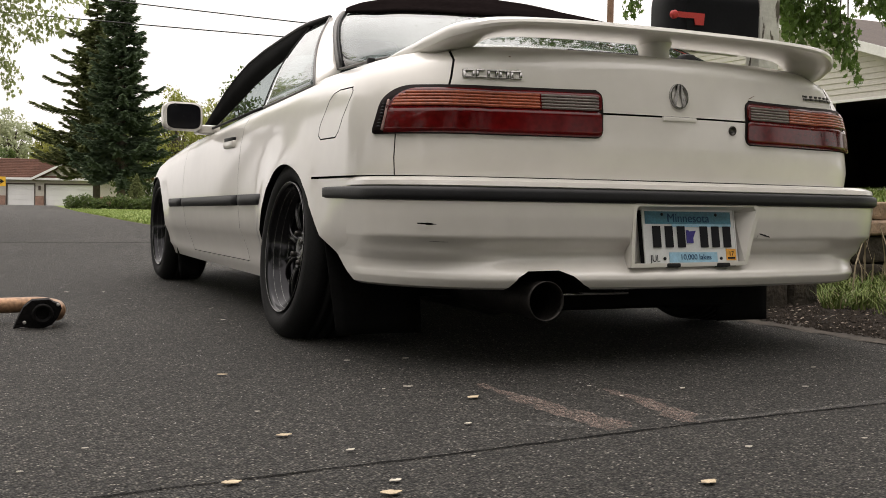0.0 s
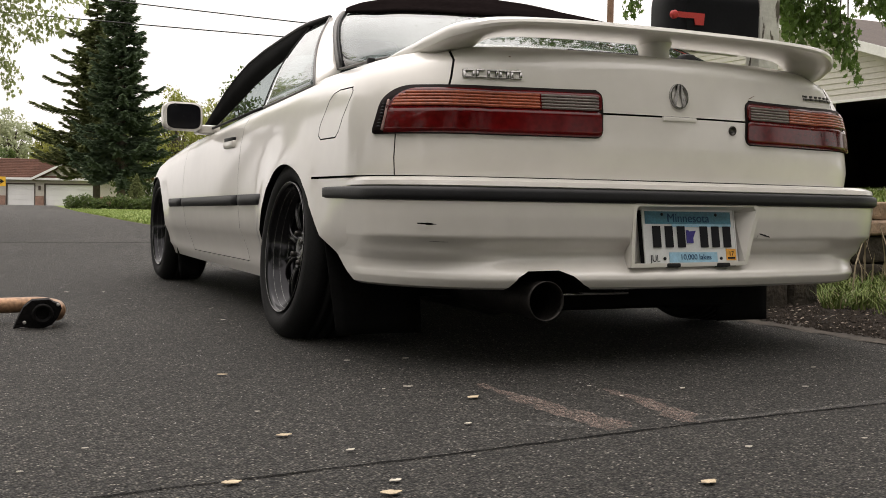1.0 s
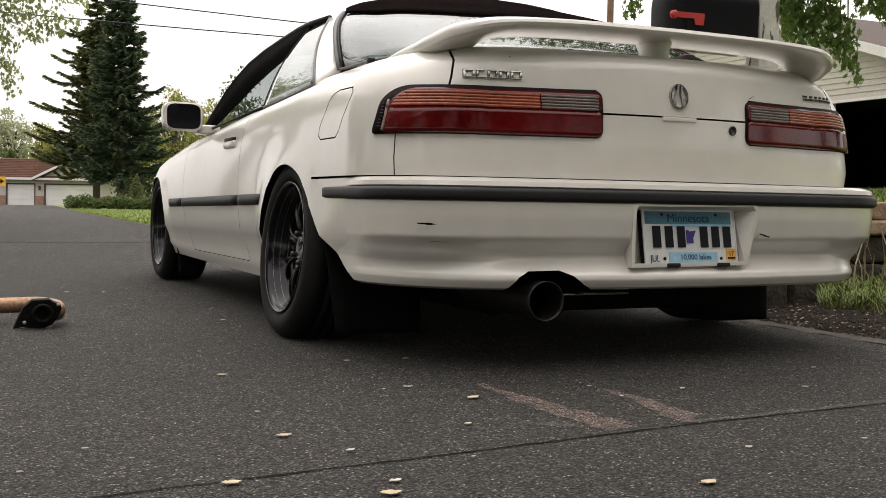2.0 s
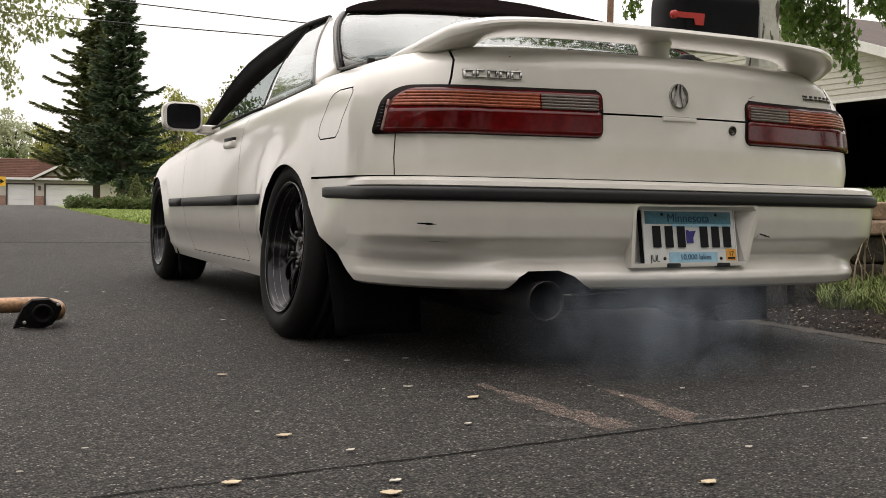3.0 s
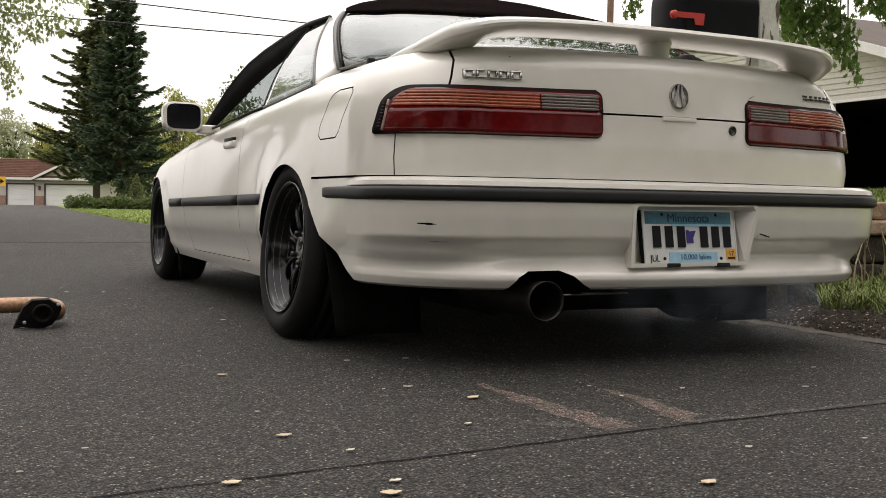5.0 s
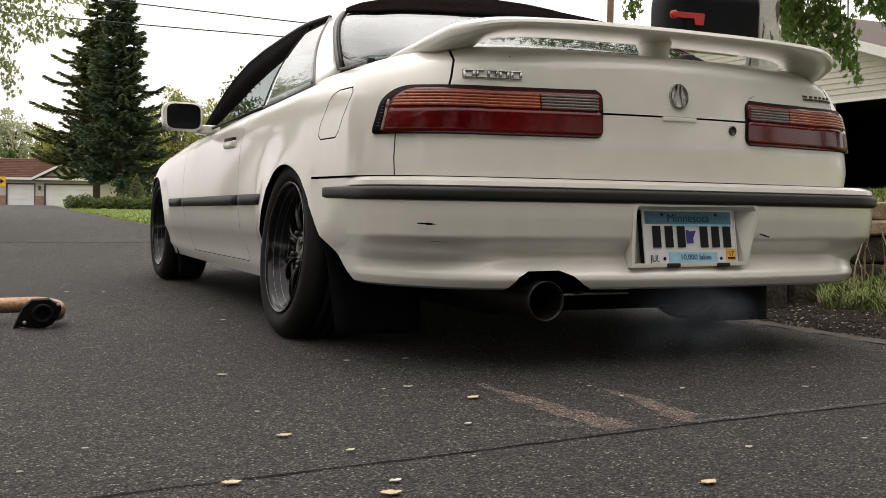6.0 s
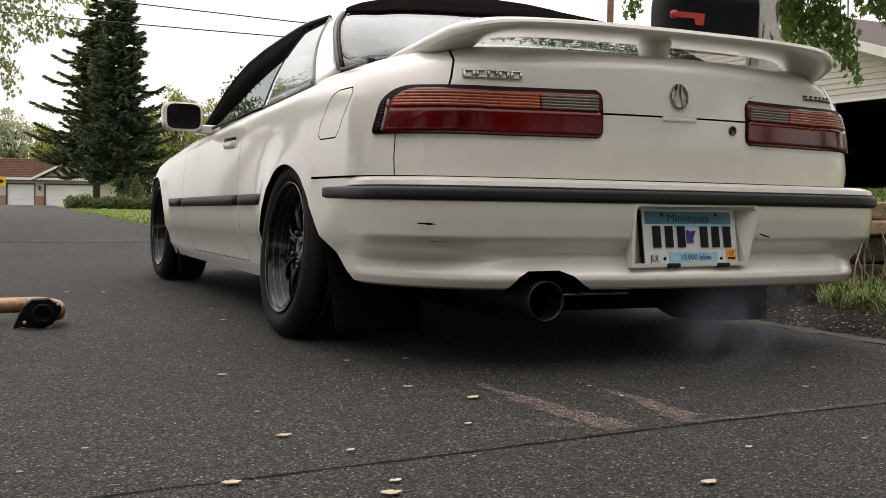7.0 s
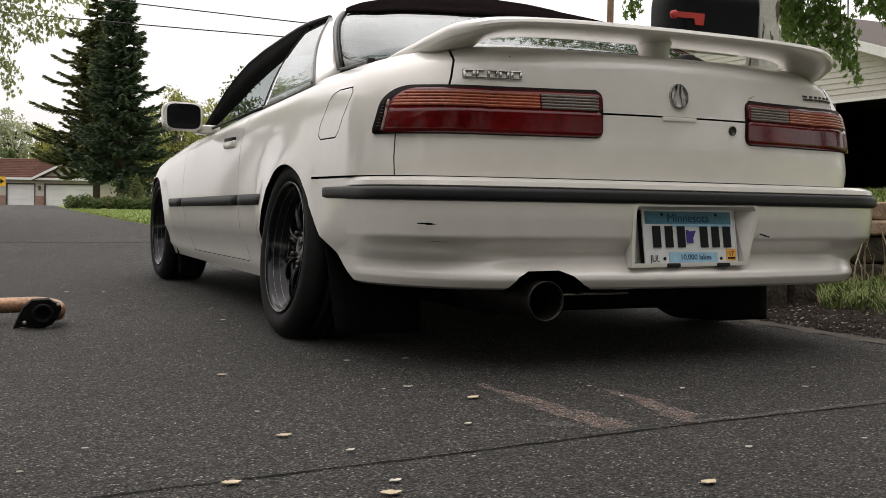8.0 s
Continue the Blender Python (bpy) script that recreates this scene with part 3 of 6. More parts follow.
for k, w in enumerate((0.030, 0.027, 0.029, 0.027, 0.030)):
    block("badge_block", x, x + w, 0.7605, 0.7625, 0.006, CHROME, "chrome badge bar", 0.15)
    block("badge_block", x + 0.002, x + w - 0.002, 0.778, 0.782, 0.006, CHROME, "chrome badge bar", 0.15)
    block("badge_block", x, x + 0.006, 0.7625, 0.778, 0.006, CHROME, "chrome badge bar", 0.15)
    if k in (0, 3, 4, 2):
        block("badge_block", x + w - 0.007, x + w - 0.001, 0.7625, 0.778, 0.006, CHROME, "chrome badge bar", 0.15)
    x += w + 0.0035
x = 0.508
for w in (0.006, 0.018, 0.018, 0.018, 0.018, 0.018, 0.018):
    block("badge_block", x, x + w, 0.761, 0.7665, 0.004, DARK_CHROME, "dark chrome badge bar", 0.1)
    block("badge_block", x, x + w * 0.55, 0.7695, 0.776, 0.004, DARK_CHROME, "dark chrome badge bar", 0.1)
    x += w + 0.0035


def make_emblem():
    bm = bmesh.new()
    n = 40
    c = (0.0, 0.737)
    rows = []
    for dr, l in ((0.0, 0.0), (0.0015, 0.006), (0.0055, 0.006), (0.007, 0.0)):
        row = []
        for k in range(n):
            a = 2 * math.pi * k / n
            px, pz = c[0] + (0.031 - dr) * math.cos(a), c[1] + (0.036 - dr) * math.sin(a)
            row.append((px, rear_y(px, pz) - l, pz))
        rows.append(row)
    sheet(bm, rows, closed=True)
    for s in (-1, 1):
        q = [(s * 0.002, 0.768), (s * 0.008, 0.764), (s * 0.021, 0.715), (s * 0.012, 0.707), (s * 0.004, 0.742)]
        prism(bm, q, "y", rear_y(0, 0.73) - 0.006, rear_y(0, 0.73) + 0.01)
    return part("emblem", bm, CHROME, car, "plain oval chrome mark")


make_emblem()
block("grip", -0.055, 0.057, 0.668, 0.680, 0.004, PAINT, "moulded grip lip")
bm = bmesh.new()
yk = rear_y(0.19, 0.65)
lathe(bm, [(yk + 0.01, 0.0135), (yk - 0.003, 0.0135), (yk - 0.005, 0.011), (yk - 0.002, 0.0095), (yk - 0.002, 0.0001)], 28, "y", (0.190, 0, 0.651))
part("lock_cylinder", bm, DARK_CHROME, car, "dark chrome boot lock")

# scuffs and rust
SCUFF = mat("black_scuff", (0.008, 0.008, 0.008), 0.9, var=0.2, scale=60, fine=300, spec=0.1)
RUST = mat("rust_stain", (0.16, 0.055, 0.02), 0.9, var=0.3, scale=90, fine=400)


def scratch(x0, z0, x1, z1, w, on_bumper, m):
    g = [[], []]
    for t in np.linspace(0, 1, 9):
        x, z = x0 + (x1 - x0) * t, z0 + (z1 - z0) * t
        h = w * (math.sin(math.pi * min(1, t * 0.9 + 0.08)) ** 0.6) * (0.7 + 0.5 * noise.noise((x * 200, z * 200, 0)))
        for k, e in enumerate((-1, 1)):
            zz = z + e * h / 2
            y = bumper_point(zz, abs(x))[1] if on_bumper else rear_y(x, zz)
            g[k].append((x, y - 0.0012, zz))
    part("scratch", sheet(bmesh.new(), g), m, car, "dark scratch" if m is SCUFF else "rust speck")


scratch(-0.770, 0.3815, -0.728, 0.3795, 0.0075, True, SCUFF)
scratch(-0.735, 0.336, -0.690, 0.335, 0.0012, True, SCUFF)
scratch(0.226, 0.362, 0.268, 0.352, 0.0060, True, SCUFF)
scratch(0.220, 0.368, 0.2205, 0.350, 0.003, True, SCUFF)
scratch(0.222, 0.358, 0.214, 0.346, 0.003, True, SCUFF)
scratch(-0.487, 0.8215, -0.481, 0.8215, 0.005, False, RUST)
scratch(0.258, 0.746, 0.285, 0.757, 0.003, False, RUST)

# rear wing
def make_spoiler():
    P = [(0.0, 0.165, 0.912, 0.085, 0.0165), (0.30, 0.170, 0.911, 0.085, 0.0165), (0.47, 0.185, 0.906, 0.085, 0.018), (0.540, 0.198, 0.898, 0.083, 0.022), (0.592, 0.225, 0.880, 0.072, 0.032), (0.632, 0.285, 0.860, 0.050, 0.031),
         (0.657, 0.360, 0.850, 0.034, 0.022), (0.665, 0.460, 0.851, 0.022, 0.013), (0.665, 0.600, 0.850, 0.006, 0.004)]
    A = np.array(P)
    t = np.linspace(0, len(P) - 1, 40)
    sm = np.stack([np.interp(t, range(len(P)), A[:, k]) for k in range(5)], 1)
    for _ in range(3):
        sm[1:-1] = (sm[:-2] + 2 * sm[1:-1] + sm[2:]) / 4
    half = sm[::-1]
    full = np.concatenate([half * [-1, 1, 1, 1, 1], sm[1:]])
    rows = []
    for i, (x, y, z, ch, th) in enumerate(full):
        d = full[min(i + 1, len(full) - 1)] - full[max(i - 1, 0)]
        nx, ny = -d[1], d[0]
        L = math.hypot(nx, ny) or 1
        nx, ny = nx / L, ny / L
        row = []
        for k in range(20):
            a = 2 * math.pi * k / 20
            u = math.cos(a)
            w = math.sin(a)
            e = ch * np.sign(u) * abs(u) ** 0.8
            h = th * np.sign(w) * abs(w) ** 0.7 * (1 + 0.15 * u) + 0.012 * (u * u) * (-0.4)
            row.append((x + nx * e, y + ny * e, z + h - 0.035 * e * 2 * 0.5))
        rows.append(row)
    bm = bmesh.new()
    sheet(bm, rows, closed=True)
    bm.verts.ensure_lookup_table()
    bm.faces.new([bm.verts[k] for k in range(20)][::-1])
    bm.faces.new([bm.verts[len(bm.verts) - 20 + k] for k in range(20)])
    bmesh.ops.recalc_face_normals(bm, faces=bm.faces)
    sp = part("spoiler", bm, PAINT, car, "white body-coloured rear wing")
    bm = bmesh.new()
    rows = []
    for z, w, l in ((0.835, 0.038, 0.075), (0.85, 0.034, 0.07), (0.875, 0.034, 0.066), (0.903, 0.046, 0.078)):
        rows.append([(w * math.cos(a) * (abs(math.cos(a)) ** -0.4 if abs(math.cos(a)) > 1e-3 else 1), 0.215 + 0.75 * l * math.sin(a), z) for a in np.linspace(0, 2 * math.pi, 24, endpoint=False)])
    sheet(bm, rows, closed=True)
    part("wing_post", bm, PAINT, sp)
    return sp


make_spoiler()

# greenhouse: panes, pillars and roof between the waist and the roof rails
RAIL_X = 0.565


def ruled(L0, U0, L1, U1, n=14, m=10, bulge=0.02, v0=0.0, v1=1.0):
    L0, U0, L1, U1 = (np.array(p, float) for p in (L0, U0, L1, U1))
    grid = []
    for j in range(m):
        v = v0 + (v1 - v0) * j / (m - 1)
        row = []
        for i in range(n):
            u = i / (n - 1)
            p = (L0 * (1 - u) + L1 * u) * (1 - v) + (U0 * (1 - u) + U1 * u) * v
            b = bulge * math.sin(math.pi * v)
            p = p + np.array([np.sign(p[0]) * b if abs(p[0]) > 0.3 else 0, 0, b * 0.4])
            row.append(p)
        grid.append(row)
    return grid


def mirror_x(p):
    return (-p[0], p[1], p[2])


# the curve of the front pillar and roof rail
RAIL = [(-0.765, 2.715, 0.745), (-0.745, 2.69, 0.785), (-0.71, 2.64, 0.86), (-0.68, 2.585, 0.926), (-0.65, 2.51, 0.985), (-0.622, 2.39, 1.038), (-0.60, 2.21, 1.074), (-0.582, 2.02, 1.098), (-0.575, 1.79, 1.113), (-0.57, 1.66, 1.116)]
TRIM_DROP = [0.012, 0.028, 0.060, 0.085, 0.100, 0.100, 0.090, 0.075, 0.055, 0.040]
B1 = ((-0.788, 1.545, 0.772), (-0.570, 1.672, 1.105))
B2 = ((-0.788, 1.520, 0.773), (-0.570, 1.652, 1.105))
Q1 = ((-0.778, 0.945, 0.800), (-0.570, 1.425, 1.104))
H0 = ((-0.665, 1.020, 0.862), (-0.530, 1.375, 1.112))
for sgn in (-1, 1):
    K = (lambda p: p) if sgn < 0 else mirror_x

    def pane(name, a, b, material, thick, label, off=0.0, **kw):
        g = ruled(K(a[0]), K(a[1]), K(b[0]), K(b[1]), **kw)
        if sgn > 0:
            g = [r[::-1] for r in g]
        return part(name, sheet(bmesh.new(), g, thick), material, car, label)
    if sgn > 0:
        g = []
        for v in np.linspace(0, 1, 8):
            row = []
            for i in range(16):
                t = i / 15 * 9
                up_ = np.array([np.interp(t, range(10), [p[k] for p in RAIL]) for k in range(3)])
                lo_ = np.array(RAIL[0]) * (1 - i / 15) + np.array(B1[0]) * i / 15
                p = lo_ * (1 - v) + up_ * v
                row.append((-p[0], p[1], p[2]))
            g.append(row[::-1])
        part("door_glass", sheet(bmesh.new(), g, 0.004), GLASS, car, "side window glass")
    pane("quarter_glass", B2, Q1, GLASS, 0.004, "fixed rear side glass")
    inner = [(x + 0.055, y + 0.085 - 0.03 * k / 6, z + 0.006) for k, (x, y, z) in enumerate(RAIL[:7])]
    g = [[K(p) for p in RAIL[:7]], [K((x + 0.025, y + 0.05, z + 0.010)) for x, y, z in RAIL[:7]], [K(p) for p in inner]]
    part("windscreen_pillar", sheet(bmesh.new(), g if sgn < 0 else g[::-1], 0.02), PAINT, car, "white front roof pillar")
    g = [[K((x + 0.004, y - 0.004, z - 0.004)) for x, y, z in RAIL], [K((x + 0.018, y - 0.030 * (1 - k / 9), z - TRIM_DROP[k])) for k, (x, y, z) in enumerate(RAIL)]]
    part("trim_and_cabin_gloom", sheet(bmesh.new(), g, 0.012), UNDER, car, "black window frame trim widened to paint the dark cabin")
    pane("door_pillar", B1, B2, UNDER, 0.02, "thin black pillar", n=4)
    pane("rear_pillar", Q1, H0, PAINT, 0.03, "broad white rear roof pillar", n=8)
    for a, b, r, m in ((RAIL[0], B1[0], 0.006, BLACK), (B2[0], Q1[0], 0.005, GREY_SEAL)):
        part("window_seal", tube(bmesh.new(), [K(a), K(b)], r, 8), m, car)
    for a in (Q1,):
        g = ruled(K(a[0]), K(a[1]), K(a[0]), K(a[1]), n=2)
        part("window_seal", tube(bmesh.new(), [r[0] for r in g], 0.004, 8), GREY_SEAL, car)
    part("roof_moulding", tube(bmesh.new(), [K(p) for p in RAIL + [Q1[1]]], 0.010, 8), BLACK, car, "black drip moulding")


def windscreen_grid():
    rows = []
    for v in np.linspace(0, 1, 12):
        row = []
        for x in np.linspace(-1, 1, 21):
            L = np.array((0.712 * x, 3.06 - 0.26 * x * x, 0.79 - 0.04 * x * x))
            U = np.array((0.548 * x, 2.36 - 0.10 * x * x, 1.150 - 0.07 * x * x))
            p = L * (1 - v) + U * v
            p[2] += 0.055 * math.sin(math.pi * v)
            row.append(p)
        rows.append(row)
    return [r[::-1] for r in rows]


part("windscreen", sheet(bmesh.new(), windscreen_grid(), 0.005), GLASS, car, "front windscreen glass")

HL = [(-0.665, 1.02, 0.862), (-0.675, 0.80, 0.856), (-0.662, 0.64, 0.855), (-0.600, 0.535, 0.860), (-0.45, 0.475, 0.868), (-0.22, 0.445, 0.876), (0.0, 0.44, 0.879)]
HU = [(-0.530, 1.375, 1.112), (-0.515, 1.335, 1.122), (-0.485, 1.295, 1.132), (-0.41, 1.255, 1.146), (-0.29, 1.225, 1.160), (-0.15, 1.208, 1.169), (0.0, 1.20, 1.172)]


def hatch_grid(v0, v1, off=0.0, n=10, u0=0.0):
    t = np.linspace(u0, 6, 40)
    lo = np.stack([np.interp(t, range(7), [p[k] for p in HL]) for k in range(3)], 1)
    hi = np.stack([np.interp(t, range(7), [p[k] for p in HU]) for k in range(3)], 1)
    for a in (lo, hi):
        for _ in range(2):
            a[1:-1] = (a[:-2] + 2 * a[1:-1] + a[2:]) / 4
    rows = []
    for v in np.linspace(v0, v1, n):
        left = lo * (1 - v) + hi * v
        b = 0.028 * math.sin(math.pi * min(1, max(0, v))) + off
        left = left + np.stack([-b * np.linspace(1, 0, 40) ** 2, np.full(40, -b * 0.4), np.full(40, b)], 1)
        row = list(map(tuple, left)) + [mirror_x(p) for p in map(tuple, left[-2::-1])]
        rows.append(row)
    return rows


part("tailgate_glass", sheet(bmesh.new(), hatch_grid(0.0, 1.0), 0.005), GLASS, car, "large rear hatch glass")


def strip_over_glass():
    layers = [hatch_grid(v, v + 1e-4, 0.007, 2, 0.35)[0] for v in np.linspace(0.40, 1.05, 27)]
    n = len(layers[0])
    rows = []
    for k in range(9):
        row = []
        for j in range(n):
            u = 1 - abs(j / (n - 1) * 2 - 1)
            v0 = float(np.interp(u, [0, 0.12, 0.35, 0.7, 1], [0.94, 0.86, 0.66, 0.52, 0.48]))
            t = ((v0 + (1.05 - v0) * k / 8) - 0.40) / 0.65 * 26
            a = min(25, int(t))
            row.append(tuple(np.array(layers[a][j]) * (1 - (t - a)) + np.array(layers[a + 1][j]) * (t - a)))
        rows.append(row)
    return rows


part("sun_visor", sheet(bmesh.new(), strip_over_glass(), 0.008), mat("smoked_brown_strip", (0.012, 0.009, 0.009), 0.95, var=0.2, scale=6, fine=60, spec=0.0), car, "dark smoked sun strip over the rear glass")
g = hatch_grid(0.0, 1.0, 0.004)
edge = g[0]
bm = tube(bmesh.new(), edge[::2], 0.004, 8)
tube(bm, [r[0] for r in g], 0.009, 8)
tube(bm, [r[-1] for r in g], 0.009, 8)
part("glass_seal", bm, GREY_SEAL, car, "weathered grey rubber glass seal")
for e in (1, -2):
    part("glass_border", tube(bmesh.new(), [r[e] for r in hatch_grid(0.02, 1.0, 0.002)], 0.004, 6), BLACK, car, "thin black border inside the seal")


def roof_grid():
    rows = []
    for t in np.linspace(0, 1, 16):
        row = []
        for x in np.linspace(-1, 1, 25):
            yf, yr = 2.37 - 0.12 * x * x, 1.19 + 0.19 * x * x
            y = yr + (yf - yr) * t
            w = float(np.interp(t, [0, 0.25, 0.6, 1], [0.535, 0.565, 0.575, 0.588]))
            z = float(np.interp(t, [0, 0.3, 0.6, 1], [1.112, 1.118, 1.108, 1.080])) + 0.064 * (1 - abs(x) ** 2.3) + 0.012 * math.sin(math.pi * t) * (1 - x * x)
            row.append((w * x, y, z))
        rows.append(row)
    return rows


part("roof", sheet(bmesh.new(), roof_grid(), 0.02), PAINT, car, "white roof panel")
part("headliner", sheet(bmesh.new(), [[(x * 0.97, y, z - 0.024) for x, y, z in r] for r in roof_grid()], 0.008), HEADLINER, car, "pale cloth headliner")

# mouldings, handles, mirrors, mud flaps
def side_x(y, z):
    return taper(-float(np.interp(z, LEV, HW)), y)


def side_strip(name, y0, y1, z0, z1, off, m, sgn, label=""):
    grid = []
    ys = np.linspace(y0, y1, max(4, int((y1 - y0) / 0.06)))
    for k, (dz, o) in enumerate(((0, 0.0), (0.06, 0.75), (0.5, 1.0), (0.94, 0.75), (1, 0.0))):
        row = []
        for i, y in enumerate(ys):
            end = 0.5 if i in (0, len(ys) - 1) else 1.0
            z = z0 + (z1 - z0) * dz - 0.013 * (y - 1.3)
            row.append(((side_x(y, z) - off * o * end) * (1 if sgn < 0 else -1), y, z))
        grid.append(row[::-1] if sgn < 0 else row)
    return part(name, sheet(bmesh.new(), grid, off + 0.006), m, car, label)


for sgn in (-1, 1):
    for a, b in ((1.262, 1.632), (1.652, 2.745), (2.765, 3.10)):
        side_strip("side_moulding", a, b, 0.415, 0.456, 0.016, RUBBER_TRIM, sgn, "dark rubber side moulding")
    s = -sgn
    bm = box(bmesh.new(), (-s * 0.852, 1.74, 0.632), (-s * 0.80, 1.90, 0.662), 0.008)
    part("door_handle", bm, PAINT, car, "white flush door handle")
    bm = box(bmesh.new(), (-s * 0.8495, 1.75, 0.655), (-s * 0.80, 1.89, 0.674), 0.003)
    part("handle_recess_shade", bm, BLACK, car)
    # mirror
    bm = bmesh.new()
    rows = []
    for t, k in ((0.0, 0.86), (0.004, 0.97), (0.02, 1.0), (0.05, 0.98), (0.085, 0.84), (0.115, 0.6), (0.13, 0.25)):
        row = []
        for a in np.linspace(0, 2 * math.pi, 32, endpoint=False):
            cx, cz = math.cos(a), math.sin(a)
            ex = np.sign(cx) * abs(cx) ** 0.45 * 0.088 * k
            ez = np.sign(cz) * abs(cz) ** 0.45 * 0.064 * k
            row.append((ex, t, ez))
        rows.append(row)
    sheet(bm, rows, closed=True)
    bm.verts.ensure_lookup_table()
    nv = len(bm.verts)
    bm.faces.new([bm.verts[nv - 32 + k] for k in range(32)])
    bmesh.ops.recalc_face_normals(bm, faces=bm.faces)
    bm.transform(pose(-s * 0.905, 2.43, 0.796, 0, 0, s * 6))
    mir = part("door_mirror", bm, PAINT, car, "white door mirror")
    bm = bmesh.new()
    rows = [[(np.sign(math.cos(a)) * abs(math.cos(a)) ** 0.45 * 0.082 * k, 0.003, np.sign(math.sin(a)) * abs(math.sin(a)) ** 0.45 * 0.0585 * k) for a in np.linspace(0, 2 * math.pi, 32, endpoint=False)] for k in (1.0, 0.02)]
    sheet(bm, rows, closed=True)
    bm.transform(pose(-s * 0.905, 2.43, 0.796, 0, 0, s * 6))
    part("mirror_glass", bm, mat("mirror_dark_reflection", (0.006, 0.006, 0.008), 0.15, var=0.1, scale=20, fine=90), mir, "mirror glass with its dark reflection in the colour")
    bm = box(bmesh.new(), (-s * 0.835, 2.46, 0.725), (-s * 0.735, 2.58, 0.765), 0.012)
    part("mirror_foot", bm, PAINT, mir)
    for y, x0, x1, z1, name in ((0.625, 0.842 if s > 0 else 0.79, 0.55, 0.335, "mud_flap"), (3.09, 0.825, 0.70, 0.37, "mud_flap")):
        grid = []
        for z in np.linspace(0.045, z1, 10):
            row = []
            w = float(np.interp(z, [0.035, 0.22, z1], [x0 - 0.028, x0 - 0.010, x0]))
            inn = float(np.interp(z, [0.035, z1 * 0.6, z1], [x1, x1, w - 0.02]))
            for u in np.linspace(0, 1, 8):
                row.append((-s * (w + (inn - w) * u), y - 0.05 * (z1 - z) / z1 + 0.01 * math.sin(u * 3), z))
            grid.append(row)
        part(name, sheet(bmesh.new(), grid, 0.006), UNDER, car, "black rubber mud flap")

# exhaust
bm = bmesh.new()
lathe(bm, [(0.46, 0.050), (0.05, 0.0505), (0.034, 0.052), (0.034, 0.049), (0.05, 0.047), (0.40, 0.046), (0.40, 0.001)], 40, "y", (-0.440, 0, 0.186))
part("tailpipe", bm, STEEL, car, "sooty round exhaust tip")
bm = bmesh.new()
lathe(bm, [(0.46, 0.02), (0.46, 0.08), (0.48, 0.088), (0.95, 0.088), (0.97, 0.08), (0.97, 0.02)], 32, "y", (-0.36, 0, 0.19), close=True)
part("muffler", bm, STEEL, car, "dark steel muffler")
part("exhaust_pipe", tube(bmesh.new(), [(-0.36, 0.95, 0.19), (-0.2, 1.3, 0.2), (0.0, 1.7, 0.17), (0.0, 2.9, 0.16)], 0.025, 12), STEEL, car)
part("valance_bar", box(bmesh.new(), (-0.385, 0.06, 0.196), (-0.17, 0.09, 0.202), 0.003), CHROME, car, "bare metal bar under the bumper")
part("low_tank_blocker", box(bmesh.new(), (-0.30, 0.42, 0.112), (0.52, 0.95, 0.30), 0.04), UNDER, car)
part("floor_pan", box(bmesh.new(), (-0.62, 0.62, 0.150), (0.62, 3.9, 0.25), 0.01), UNDER, car)
for sgn in (-1, 1):
    part("rear_arm", tube(bmesh.new(), [(sgn * 0.70, WY, 0.26), (sgn * 0.4, WY + 0.1, 0.24), (sgn * 0.2, WY + 0.1, 0.25)], 0.02, 8), STEEL, car)

# cabin
def make_seat(x, y):
    bm = bmesh.new()
    box(bm, (x - 0.25, y - 0.25, 0.42), (x + 0.25, y + 0.27, 0.56), 0.05)
    box(bm, (x - 0.24, y - 0.30, 0.52), (x + 0.24, y - 0.17, 0.99), 0.05, m=Matrix.Translation((0, y - 0.24, 0.52)) @ Matrix.Rotation(0.30, 4, "X") @ Matrix.Translation((0, -y + 0.24, -0.52)))
    box(bm, (x - 0.12, y - 0.46, 0.95), (x + 0.12, y - 0.38, 1.06), 0.035)
    part("seat", bm, CLOTH, car, "dark cloth seat")


for x in (-0.36, 0.36):
    make_seat(x, 2.0)
    part("rear_seat_back", box(bmesh.new(), (x - 0.30, 1.10, 0.60), (x + 0.30, 1.22, 0.92), 0.04), CLOTH, car)
part("dashboard", box(bmesh.new(), (-0.66, 2.52, 0.60), (0.66, 2.95, 0.775), 0.05), BLACK, car)
part("parcel_shelf", box(bmesh.new(), (-0.60, 0.50, 0.800), (0.60, 1.1, 0.815), 0.006), CLOTH, car)
bm = bmesh.new()
lathe(bm, [(-0.012, 0.185), (0, 0.197), (0.012, 0.185), (0, 0.173)], 36, "y", close=True)
bm.transform(pose(-0.36, 2.42, 0.80, -25, 0, 0))
part("steering_wheel", bm, BLACK, car)

# small rubber stop beside the rear glass and the wiper pivot on it
part("rubber_stop", box(bmesh.new(), (-0.692, 0.682, 0.842), (-0.670, 0.704, 0.864), 0.004), BLACK, car)
wp = part("wiper_pivot", box(bmesh.new(), (0.290, 0.45, 0.880), (0.335, 0.50, 0.920), 0.010), BLACK, car, "black rear wiper pivot")
part("wiper_arm", tube(bmesh.new(), [(0.300, 0.475, 0.902), (0.10, 0.490, 0.905), (-0.12, 0.490, 0.902)], 0.006, 8), BLACK, wp)

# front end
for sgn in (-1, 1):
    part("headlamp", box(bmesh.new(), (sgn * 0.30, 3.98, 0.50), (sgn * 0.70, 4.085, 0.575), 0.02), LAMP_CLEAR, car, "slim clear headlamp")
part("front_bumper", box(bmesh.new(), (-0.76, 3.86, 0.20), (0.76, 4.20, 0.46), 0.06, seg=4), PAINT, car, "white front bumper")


# ---- ground ----
def ground_z(x, y):
    """Height of the land: a flat road that falls gently far away and a bank that climbs to the yard beside it."""
